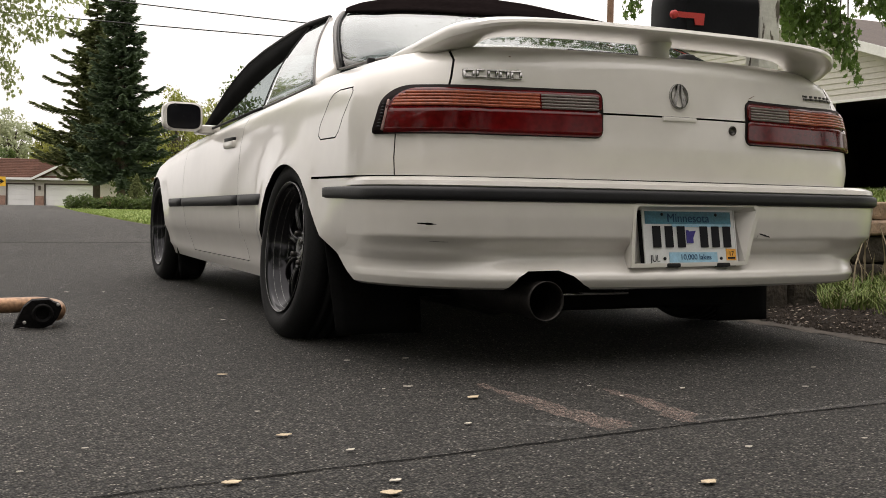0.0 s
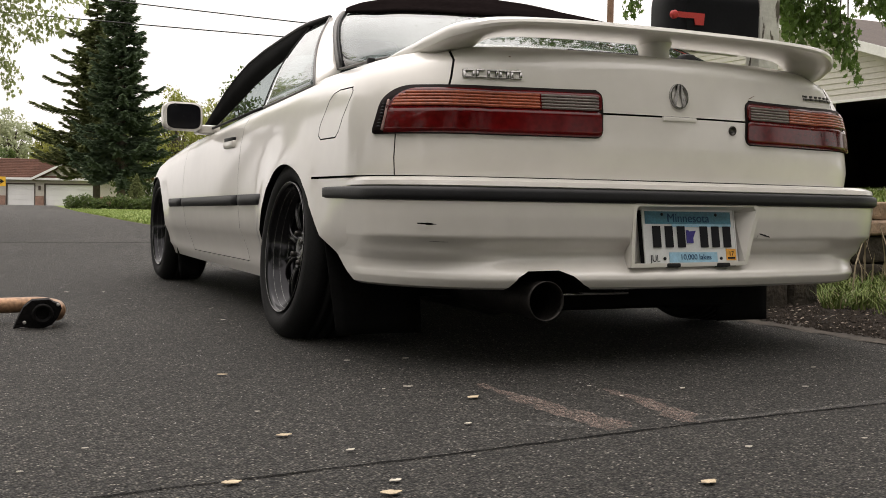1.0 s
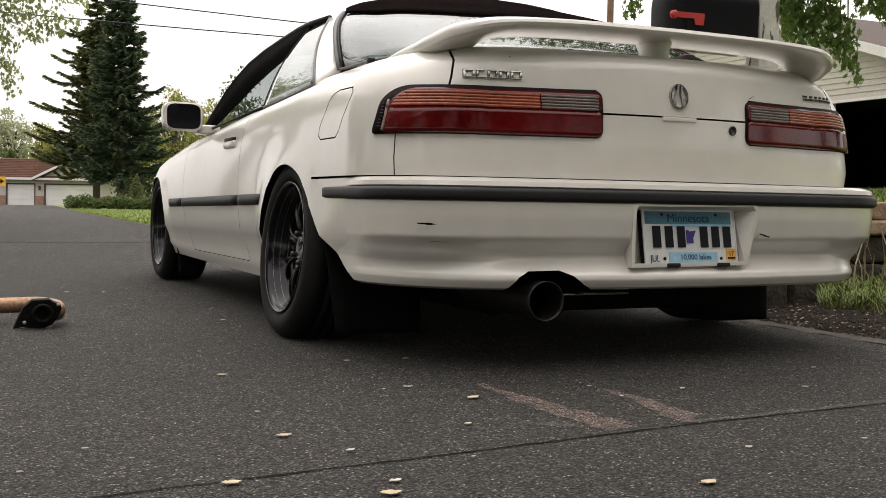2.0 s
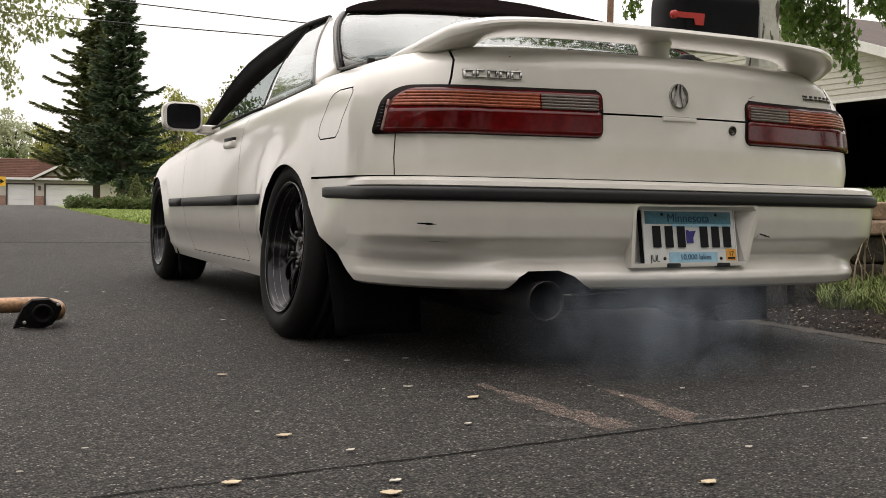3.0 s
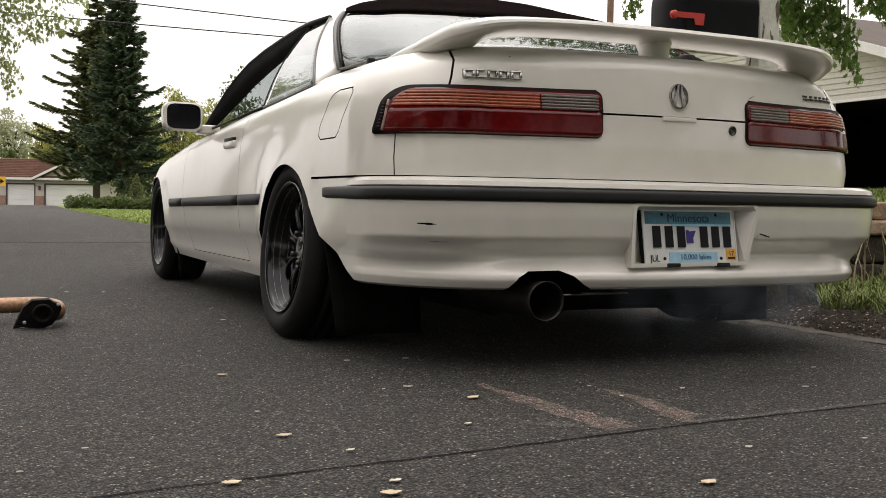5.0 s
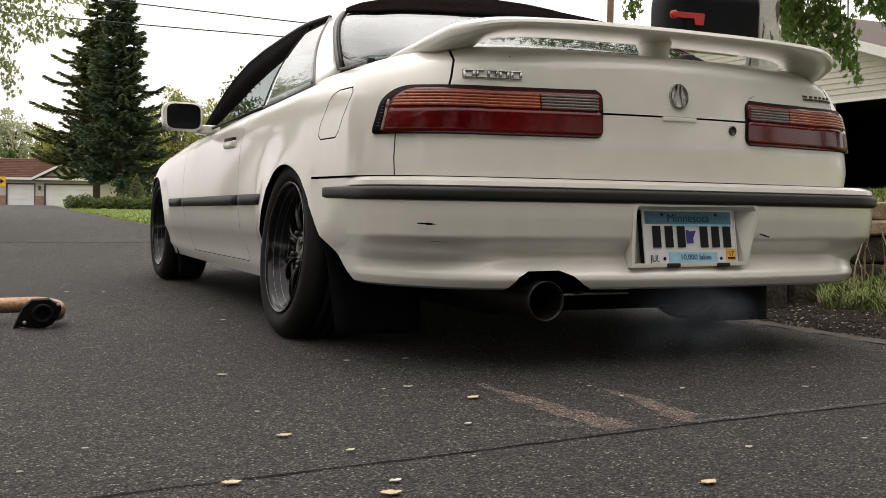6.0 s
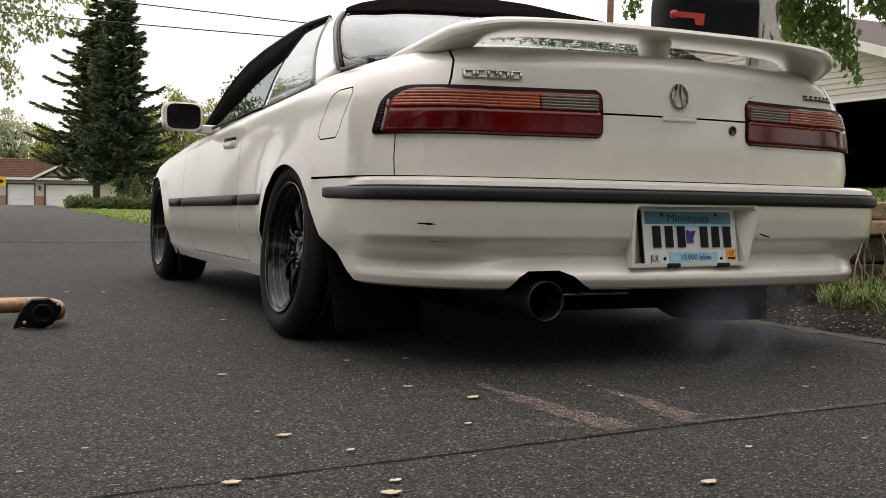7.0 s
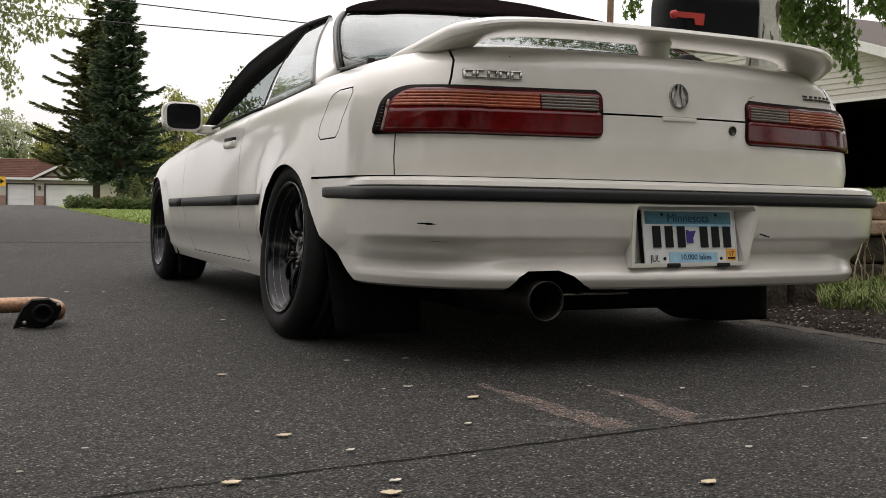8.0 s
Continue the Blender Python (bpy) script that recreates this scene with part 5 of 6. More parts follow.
WHITE_POST = mat("flaking_white_paint", (0.62, 0.61, 0.57), 0.75, var=0.1, scale=12, fine=50, bump=0.3)


def peeling():
    t = WHITE_POST.node_tree
    b = t.nodes["Principled BSDF"]
    base = b.inputs["Base Color"].links[0].from_socket
    co = next(n for n in t.nodes if n.type == "TEX_COORD")
    mp = t.nodes.new("ShaderNodeMapping")
    mp.inputs["Scale"].default_value = (1, 1, 0.3)
    n = t.nodes.new("ShaderNodeTexNoise")
    n.inputs["Scale"].default_value, n.inputs["Detail"].default_value = 16, 5
    t.links.new(co.outputs["Object"], mp.inputs["Vector"])
    t.links.new(mp.outputs[0], n.inputs["Vector"])
    r = t.nodes.new("ShaderNodeMapRange")
    r.inputs[1].default_value, r.inputs[2].default_value = 0.60, 0.63
    t.links.new(n.outputs[0], r.inputs[0])
    mx = t.nodes.new("ShaderNodeMix")
    mx.data_type = "RGBA"
    mx.inputs[7].default_value = (0.09, 0.075, 0.06, 1)
    t.links.new(r.outputs[0], mx.inputs[0])
    t.links.new(base, mx.inputs[6])
    t.links.new(mx.outputs[2], b.inputs["Base Color"])


peeling()


def make_mailbox(x0, x1, y, z0):
    mb = tagged(new("mailbox"), "black metal roadside mailbox with a red flag", "mailbox")
    hw, hh = 0.125, 0.15

    def section(x, k=1.0):
        row = [(x, y - hw * k, z0), (x, y - hw * k, z0 + hh)]
        for a in np.linspace(0, math.pi, 15)[1:-1]:
            row.append((x, y - hw * k * math.cos(a), z0 + hh + hw * k * math.sin(a)))
        return row + [(x, y + hw * k, z0 + hh), (x, y + hw * k, z0)]
    bm = bmesh.new()
    secs = [section(x) for x in (x0 + 0.055, x0 + 0.06, x1 - 0.004, x1)]
    vs = [[bm.verts.new(p) for p in s] for s in secs]
    n = len(secs[0])
    for a, b in zip(vs, vs[1:]):
        for j in range(n):
            bm.faces.new((a[j], b[j], b[(j + 1) % n], a[(j + 1) % n]))
    bm.faces.new(vs[0])
    bm.faces.new(vs[-1][::-1])
    bmesh.ops.recalc_face_normals(bm, faces=bm.faces)
    part("box_body", bm, BOX_BLACK, mb)
    bm = bmesh.new()
    secs = [section(x0, 0.80), section(x0 + 0.012, 0.98), section(x0 + 0.02, 1.03), section(x0 + 0.062, 1.03), section(x0 + 0.062, 1.0)]
    vs = [[bm.verts.new(p) for p in s] for s in secs]
    for a, b in zip(vs, vs[1:]):
        for j in range(n):
            bm.faces.new((a[j], b[j], b[(j + 1) % n], a[(j + 1) % n]))
    bm.faces.new(vs[0])
    bm.faces.new(vs[-1][::-1])
    bmesh.ops.recalc_face_normals(bm, faces=bm.faces)
    door = part("mailbox_door", bm, BOX_BLACK, mb, "rounded black door")
    bm = bmesh.new()
    fx, fz, fy = 0.966, z0 + 0.088, y - hw - 0.006
    F = [(fx, fz - 0.011), (fx + 0.105, fz - 0.008), (fx + 0.112, fz - 0.036), (fx + 0.155, fz - 0.034), (fx + 0.160, fz + 0.016), (fx, fz + 0.014)]
    prism(bm, F, "y", fy - 0.004, fy)
    lathe(bm, [(fy + 0.006, 0.018), (fy - 0.008, 0.018), (fy - 0.012, 0.012), (fy - 0.012, 0.001)], 20, "y", (fx, 0, fz))
    part("flag", bm, FLAG_RED, mb, "red signal flag")
    bm = bmesh.new()
    box(bm, (x0 + 0.02, y - 0.08, z0 - 0.03), (x1 + 0.05, y + 0.08, z0 - 0.004), 0.004)
    part("support_board", bm, WHITE_POST, mb, "white wooden board")
    return mb


make_mailbox(1.016, 1.430, 1.56, 1.165)
bm = box(bmesh.new(), (-0.058, -0.047, -0.2), (0.058, 0.047, 1.75), 0.006)
bmesh.ops.subdivide_edges(bm, edges=[e for e in bm.edges if e.calc_length() > 0.5], cuts=20, use_grid_fill=True)
for v in bm.verts:
    v.co += Vector((noise.noise(v.co * 9) * 0.002, noise.noise(v.co * 9 + Vector((5, 0, 0))) * 0.002, 0))
post = part("post", bm, WHITE_POST)
post.matrix_basis = pose(1.563, 1.56, 0.14)
tagged(post, "square wooden post with flaking white paint", "post")

# ---- trees ----
BARK = mat("grey_brown_bark", (0.12, 0.095, 0.075), 0.95, var=0.25, scale=4, fine=30, bump=0.8)
SPRUCE = mat("spruce_needles", (0.078, 0.114, 0.070), 0.85, var=0.25, scale=0.6, fine=8, tint=(0.120, 0.160, 0.095), isl=0.5, spec=0.2)
SPRUCE_OLIVE = mat("olive_spruce_needles", (0.125, 0.150, 0.064), 0.85, var=0.25, scale=0.6, fine=8, tint=(0.195, 0.210, 0.095), isl=0.5, spec=0.2)


def let_through(m, share):
    """Thin leaves and needles let some light through."""
    t = m.node_tree
    pb = t.nodes["Principled BSDF"]
    tr = t.nodes.new("ShaderNodeBsdfTranslucent")
    mx = t.nodes.new("ShaderNodeMixShader")
    mx.inputs[0].default_value = share
    t.links.new(pb.inputs["Base Color"].links[0].from_socket, tr.inputs["Color"])
    t.links.new(pb.outputs[0], mx.inputs[1])
    t.links.new(tr.outputs[0], mx.inputs[2])
    t.links.new(mx.outputs[0], t.nodes["Material Output"].inputs["Surface"])
    return m


def leaf_mat(name, a, b):
    return let_through(mat(name, a, 0.6, var=0.2, scale=1.2, fine=9, tint=b, isl=0.7), 0.48)


let_through(SPRUCE, 0.35)
let_through(SPRUCE_OLIVE, 0.45)
MAPLE = leaf_mat("maple_leaf_green", (0.07, 0.13, 0.03), (0.18, 0.26, 0.075))
MAPLE_PALE = leaf_mat("young_maple_leaf", (0.20, 0.25, 0.08), (0.36, 0.39, 0.18))
PALE_GREEN = leaf_mat("pale_spring_leaf", (0.27, 0.30, 0.17), (0.42, 0.44, 0.30))
YELLOW_GREEN = leaf_mat("yellow_green_leaf", (0.21, 0.235, 0.05), (0.36, 0.36, 0.10))
MID_GREEN = leaf_mat("mid_green_leaf", (0.06, 0.10, 0.028), (0.13, 0.17, 0.05))
STAR = [(0.0, -0.5), (0.16, -0.22), (0.46, -0.28), (0.34, 0.0), (0.5, 0.22), (0.2, 0.24), (0.0, 0.6), (-0.2, 0.24), (-0.5, 0.22), (-0.34, 0.0), (-0.46, -0.28), (-0.16, -0.22)]
STAR = [(0.72 * a, 1.12 * b) for a, b in STAR]
DIAMOND = [(0.0, -0.5), (0.32, -0.05), (0.0, 0.5), (-0.32, -0.05)]


def leaf_mesh(name, places, size, material, parent, seed, shape=DIAMOND, droop=0.6, label=""):
    """Many small leaves in one mesh, each turned its own way and hanging a little."""
    rg = np.random.default_rng(seed)
    P = np.array(places, float)
    n, k = len(P), len(shape)
    yaw, pitch, roll = rg.uniform(0, 2 * math.pi, n), rg.normal(droop, 0.6, n), rg.normal(0, 0.6, n)
    s = size * rg.uniform(0.65, 1.25, n)
    S = np.array(shape)
    lx, ly = S[:, 0][None] * s[:, None], S[:, 1][None] * s[:, None]
    lz = -np.abs(lx) * 0.25
    x1, z1 = lx * np.cos(roll)[:, None] + lz * np.sin(roll)[:, None], -lx * np.sin(roll)[:, None] + lz * np.cos(roll)[:, None]
    y2, z2 = ly * np.cos(pitch)[:, None] + z1 * np.sin(pitch)[:, None], -ly * np.sin(pitch)[:, None] + z1 * np.cos(pitch)[:, None]
    X = x1 * np.cos(yaw)[:, None] - y2 * np.sin(yaw)[:, None] + P[:, :1]
    Y = x1 * np.sin(yaw)[:, None] + y2 * np.cos(yaw)[:, None] + P[:, 1:2]
    V = np.stack([X, Y, z2 + P[:, 2:3]], 2).reshape(-1, 3)
    me = bpy.data.meshes.new(name)
    me.from_pydata(V.tolist(), [], (np.arange(n * k).reshape(n, k)).tolist())
    me.materials.append(material)
    ob = new(name, me)
    ob.parent = parent
    if label:
        tagged(ob, label)
    return ob


def make_spruce(x, y, z0, h, rad, material, seed, label, bare=1.6, snags=()):
    """A spruce: a straight trunk and tiers of boughs, each a flat spray of side twigs that lifts at its tip; snags are long boughs (height, bearing, length)."""
    rg = np.random.default_rng(seed)
    tree = tagged(new("spruce_tree"), label, "tree")
    tree.location = (x, y, z0)
    bm = bmesh.new()
    tube(bm, [(0, 0, -0.3), (0, 0, h * 0.3), (0.05, 0, h * 0.7), (0, 0, h)], [0.27, 0.22, 0.10, 0.02], 10)
    part("trunk", bm, BARK, tree)
    bmb = bmesh.new()
    vs, fs = [], []

    def bough(zz, a, L, f, thin=1.0):
        dr = rg.uniform(0.06, 0.46) * (0.3 + f)
        pts = []
        bend = rg.normal(0, 0.12)
        for t in np.linspace(0, 1, 6):
            aa = a + bend * t
            pts.append(np.array([math.cos(aa) * L * t, math.sin(aa) * L * t, zz - dr * L * math.sin(t * 2.1) + 0.20 * L * t * t]))
        if f > 0.12:
            tube(bmb, pts, [0.032 * (1 - 0.85 * t) * (0.5 + f) for t in np.linspace(0, 1, 6)], 4, cap=False)
        for _ in range(int((18 + 95 * L) * thin)):
            t = rg.uniform(0.10, 1) ** 0.75
            i = min(4, int(t * 5))
            p = pts[i] + (pts[i + 1] - pts[i]) * (t * 5 - i)
            ang = a + rg.choice((-1, 1)) * rg.uniform(0.15, 1.15)
            ln = (0.26 + 0.42 * (1 - t) * min(1, L / 1.6)) * rg.uniform(0.6, 1.3)
            d = np.array([math.cos(ang), math.sin(ang), rg.uniform(-0.62, 0.12)])
            w = rg.uniform(0.030, 0.078)
            q = np.array([-math.sin(ang) * w, math.cos(ang) * w, rg.uniform(-0.9, 0.9) * w])
            b = len(vs)
            vs.extend([p - q * 0.6, p + q * 0.6, p + d * ln * 0.55 + q, p + d * ln * 0.55 - q, p + d * ln + np.array([0, 0, 0.03])])
            fs.extend([(b, b + 1, b + 2, b + 3), (b + 3, b + 2, b + 4)])

    z = bare
    while z < h - 0.15:
        f = (h - z) / (h - bare)
        n = 10 if f > 0.25 else 7
        off = rg.uniform(0, 6.28)
        for k in range(n):
            if rg.random() < 0.07:
                continue
            L = rad * (0.07 + 0.95 * f ** 1.2) * rg.uniform(0.50, 1.12)
            if rg.random() < 0.12:
                L *= rg.uniform(1.15, 1.35)
            bough(z + rg.uniform(-0.16, 0.16), off + 2 * math.pi * k / n + rg.normal(0, 0.2), L, f)
        z += 0.25 + 0.17 * f
    for zz, a, L in snags:
        bough(zz, a, L, 0.35, 1.2)
        bough(zz + 0.12, a + 0.10, L * 0.75, 0.3, 1.1)
        bough(zz - 0.15, a - 0.12, L * 0.6, 0.3, 1.1)
    part("bough", bmb, BARK, tree)
    me = bpy.data.meshes.new("crown")
    me.from_pydata([tuple(v) for v in vs], [], fs)
    me.materials.append(material)
    cr = new("crown", me)
    cr.parent = tree
    return tree


make_spruce(7.40, 66.3, -0.24, 16.4, 3.15, SPRUCE, 1, "tall dark green spruce with dense drooping boughs", 2.6)
make_spruce(6.90, 74.9, -0.28, 15.2, 3.6, SPRUCE_OLIVE, 2, "tall olive green spruce with ragged boughs over a lawn", 3.2,
            ((6.6, 2.74, 4.6), (9.0, 2.70, 3.5), (10.6, 2.74, 2.9), (12.2, 2.72, 2.3), (5.0, 2.6, 4.3), (4.6, 2.95, 4.6), (4.1, 2.74, 4.1), (3.8, 2.5, 4.7), (3.5, 3.0, 4.2)))


def make_tree(x, y, z0, h, rad, trunk_h, material, seed, label, n=3500, size=0.4, squash=0.85):
    """A broadleaf tree: a forked trunk and a crown of leaf clumps with gaps."""
    rg = np.random.default_rng(seed)
    tree = tagged(new("broadleaf_tree"), label, "tree")
    tree.location = (x, y, z0)
    c = np.array([0, 0, (h + trunk_h) / 2])
    hh = (h - trunk_h) / 2
    bm = bmesh.new()
    r0 = 0.035 * h
    tube(bm, [(0, 0, -0.3), (0.05, 0, trunk_h * 0.6), (0, 0.05, trunk_h), (0, 0, h * 0.75)], [r0, r0 * 0.8, r0 * 0.6, 0.03], 10)
    part("trunk", bm, BARK, tree)
    bm = bmesh.new()
    pts = []
    clumps = 46
    for k in range(clumps):
        d = rg.normal(size=3)
        d /= np.linalg.norm(d)
        e = c + d * np.array([rad, rad, hh]) * rg.uniform(0.45, 1.0)
        s = np.array([0, 0, trunk_h + rg.uniform(0, 0.45) * hh])
        mid = (s + e) / 2 + np.array([0, 0, 0.1 * h])
        tube(bm, [s, mid, e], [r0 * 0.28, r0 * 0.14, 0.012], 5, cap=False)
        m = n // clumps
        cr = rad * rg.uniform(0.2, 0.36)
        q = rg.normal(size=(m, 3))
        q /= np.linalg.norm(q, axis=1, keepdims=True)
        pts.append(e + q * cr * rg.uniform(0.2, 1, (m, 1)) ** 0.5 * np.array([1, 1, squash]))
    part("limb", bm, BARK, tree)
    leaf_mesh("crown", np.concatenate(pts), size, material, tree, seed + 50)
    return tree


def land(x, y):
    return ground_z(x, y) - 0.05


# trees behind the far house
for x, y, h, r, th, m, s, n, sz, lab in (
        (4.2, 137, 11.8, 4.2, 3.0, PALE_GREEN, 11, 3000, 0.45, "pale spring-green tree behind a low house"),
        (-1.5, 140, 12.5, 4.5, 3.0, PALE_GREEN, 12, 3000, 0.45, "pale spring-green tree behind a low house"),
        (9.5, 128, 7.8, 3.0, 1.6, MID_GREEN, 13, 2600, 0.4, "leafy green tree behind a low house"),
        (2.2, 126, 6.4, 2.6, 1.2, MID_GREEN, 14, 2600, 0.4, "leafy green tree behind a low house"),
        (7.0, 121, 9.0, 2.2, 1.6, YELLOW_GREEN, 15, 2400, 0.36, "yellow-green tree behind a low house"),
        (13.4, 80, 9.2, 2.5, 1.4, YELLOW_GREEN, 16, 4200, 0.24, "yellow-green young tree at the roadside lawn")):
    make_tree(x, y, land(x, y), h, r, th, m, s, lab, n, sz)
# trees along the lawns
for x, y, h, r, th, m, s, n, sz, lab in (
        (16.8, 82, 8.8, 2.8, 1.4, YELLOW_GREEN, 17, 4200, 0.24, "yellow-green young tree at the roadside lawn"),
        (11.6, 96, 9.0, 3.6, 0.8, MID_GREEN, 18, 4200, 0.3, "dense green tree at the edge of a lawn"),
        (16.5, 100, 11.0, 4.0, 1.0, MID_GREEN, 19, 4000, 0.34, "dense green tree at the edge of a lawn"),
        (21.5, 92, 12.0, 4.5, 1.5, MID_GREEN, 20, 4000, 0.36, "dense green tree at the edge of a lawn"),
        (33.5, 62, 12.0, 4.2, 2.0, MID_GREEN, 28, 3600, 0.40, "leafy green tree beside the yard"),
        (41, 61, 12.2, 4.4, 2.0, MID_GREEN, 29, 3600, 0.40, "leafy green tree beside the yard"),
        (27, 60, 13.0, 5.0, 2.0, MID_GREEN, 21, 3600, 0.40, "leafy green tree beside the yard")):
    make_tree(x, y, land(x, y), h, r, th, m, s, lab, n, sz)
# unseen trees added round about to cut the light from the low sky
for x, y, h, r, th, m, s, n, sz, lab in (
        (-14, -16, 13.0, 6.0, 3.0, MID_GREEN, 22, 3600, 0.5, "leafy green unseen tree added to block low skylight across the road"),
        (4, -19, 14.0, 6.5, 3.0, MID_GREEN, 23, 3600, 0.5, "leafy green unseen tree added to block low skylight across the road"),
        (-3.5, -24, 14.0, 6.5, 2.5, MID_GREEN, 27, 3600, 0.5, "leafy green unseen tree added to block low skylight across the road"),
        (13, -8, 12.0, 5.5, 3.0, MID_GREEN, 24, 3600, 0.5, "leafy green unseen tree added to block low skylight beside the yard"),
        (9, -13, 11.0, 5.5, 1.2, MID_GREEN, 91, 5000, 0.55, "leafy green unseen tree added to block low skylight beside the yard"),
        (-9, -15, 12.0, 5.5, 1.2, MID_GREEN, 92, 5000, 0.55, "leafy green unseen tree added to block low skylight across the road"),
        (0, -14, 12.0, 5.5, 1.0, MID_GREEN, 93, 5000, 0.55, "leafy green unseen tree added to block low skylight across the road")):
    make_tree(x, y, land(x, y), h, r, th, m, s, lab, n, sz)
for x, y, h, r, th, m, s, n, sz, lab in (
        (16, -2, 11.0, 5.5, 1.2, MID_GREEN, 94, 5000, 0.55, "leafy green unseen tree added to block low skylight beside the yard"),
        (-16, -6, 12.0, 5.5, 1.2, MID_GREEN, 95, 5000, 0.55, "leafy green unseen tree added to block low skylight across the road"),
        (-17, 13, 11.0, 5.5, 1.2, MID_GREEN, 96, 5000, 0.55, "leafy green unseen tree added to block low skylight across the road"),
        (-17, 4, 13.0, 6.0, 2.6, MID_GREEN, 25, 3600, 0.5, "leafy green unseen tree added to block low skylight across the road"),
        (-16, 22, 12.0, 5.0, 2.4, MID_GREEN, 26, 3600, 0.5, "leafy green unseen tree added to block low skylight across the road")):
    make_tree(x, y, land(x, y), h, r, th, m, s, lab, n, sz)


def make_maple(x, y, z0, fork, ends, strands, material, seed, label, size, per, top, spread=1.0):
    """A maple that hangs its outer twigs into the road: trunk, limbs to the twig roots, twigs and star-shaped leaves."""
    rg = np.random.default_rng(seed)
    tree = tagged(new("maple_tree"), label, "tree")
    bm = bmesh.new()
    tube(bm, [(x, y, z0 - 0.3), (x, y, z0 + 1.2), (x + 0.05, y, fork), (x, y, top * 0.85)], [0.24, 0.19, 0.15, 0.04], 12)
    part("trunk", bm, BARK, tree)
    bm = bmesh.new()
    leaves = []
    for e in ends:
        e = np.array(e)
        s = np.array((x, y, fork + rg.uniform(-0.2, 0.8)))
        mid = (s + e) / 2 + np.array((0, 0, 0.5))
        tube(bm, [s, mid, e], [0.07, 0.045, 0.015], 7, cap=False)
        for t in np.linspace(0.35, 1.0, 9):
            p = (1 - t) ** 2 * s + 2 * t * (1 - t) * mid + t * t * e + np.array((0, 0, 0.4))
            leaves.append(p + rg.normal(0, 0.36, (per * 3, 3)) * np.array((1, 1, 0.55)))
    root = np.array(ends[0])
    for a, b in strands:
        a, b = np.array(a), np.array(b)
        up = a + np.array((0, 0, 0.35)) + (root - a) * 0.15
        mid = (a + b) / 2 + rg.normal(0, 0.03, 3)
        tube(bm, [up, a, mid, b], [0.010, 0.006, 0.004, 0.002], 5, cap=False)
        L = np.linalg.norm(b - a)
        m = int(per * (0.4 + L * 1.7))
        t = rg.uniform(-0.25, 1.0, (m, 1))
        leaves.append(a + (b - a) * t + rg.normal(0, 1, (m, 3)) * size * spread * (0.75 - 0.35 * np.clip(t, 0, 1)))
    part("limb", bm, BARK, tree)
    leaf_mesh("crown", np.concatenate(leaves), size, material, tree, seed + 9, STAR, 1.15)
    return tree


make_maple(9.6, 4.6, 0.45, 2.6, [(6.7, 6.3, 3.9), (7.2, 5.4, 4.2), (6.2, 7.2, 4.0), (5.2, 7.0, 4.1), (8.2, 3.4, 4.3), (11.2, 6.0, 4.4), (8.4, 6.8, 4.6), (4.6, 7.2, 3.8), (5.0, 7.6, 5.5), (4.2, 8.2, 5.3), (5.8, 8.4, 6.1), (3.5, 7.4, 5.2), (6.6, 7.6, 6.0), (4.8, 9.4, 6.4), (3.6, 5.0, 5.8), (4.6, 5.4, 6.6), (4.2, 6.2, 6.3), (3.2, 6.2, 5.6), (5.2, 6.4, 6.9), (2.6, 5.6, 5.4)], [
    ((6.02, 6.32, 2.72), (6.04, 6.28, 2.13)), ((6.13, 6.27, 2.72), (6.14, 6.23, 2.09)), ((6.26, 6.21, 2.72), (6.24, 6.20, 2.24)), ((6.36, 6.16, 2.66), (6.38, 6.13, 2.15)),
    ((6.41, 6.13, 2.55), (6.45, 6.09, 1.99)), ((6.51, 6.08, 2.37), (6.55, 6.04, 1.88)), ((6.58, 6.04, 2.26), (6.67, 5.98, 1.73)), ((6.68, 6.02, 2.73), (6.71, 6.00, 2.51)),
    ((6.82, 5.96, 2.73), (6.83, 5.94, 2.47)), ((6.93, 5.90, 2.73), (6.92, 5.89, 2.37)), ((6.19, 6.23, 2.49), (6.28, 6.17, 2.05)), ((5.80, 6.3, 2.75), (5.84, 6.3, 2.28)), ((5.92, 6.2, 2.75), (5.95, 6.2, 2.22)), ((6.05, 6.4, 2.8), (6.08, 6.4, 2.3)), ((6.22, 6.4, 2.8), (6.25, 6.4, 2.35)), ((6.40, 6.3, 2.8), (6.42, 6.3, 2.40)), ((6.52, 6.2, 2.8), (6.52, 6.2, 2.35)), ((7.05, 6.0, 2.8), (7.08, 6.0, 2.50)), ((4.55, 6.99, 2.72), (4.53, 6.98, 2.41))],
    MAPLE, 31, "maple with green leaves hanging over a mailbox", 0.078, 80, 7.4)
make_maple(-5.2, 20.5, -0.05, 2.8, [(-1.7, 19.9, 4.9), (-2.2, 19.0, 5.4), (-3.6, 18.0, 5.2), (-2.6, 21.5, 5.3), (-5.5, 18.0, 5.5), (-7.2, 21.0, 5.6), (-4.8, 22.8, 5.6)], [
    ((-1.68, 19.82, 4.54), (0.36, 18.87, 4.10)), ((-1.68, 19.81, 4.32), (0.26, 18.90, 3.67)), ((-1.68, 19.81, 4.22), (0.02, 19.00, 3.50)), ((-1.58, 19.76, 4.11), (-0.37, 19.17, 3.34)),
    ((-1.58, 19.75, 4.01), (-0.81, 19.36, 3.22)), ((-1.48, 19.69, 3.69), (-0.78, 19.32, 2.64)), ((-1.48, 19.68, 3.37), (-0.89, 19.36, 2.37)), ((-1.29, 19.64, 4.44), (-0.51, 19.28, 4.19))],
    MAPLE_PALE, 33, "maple with sparse young leaves over the road", 0.090, 85, 7.0, 1.7)


def make_shrub(x, y, w, h, material, seed, label, n=900, size=0.16, cone=False):
    rg = np.random.default_rng(seed)
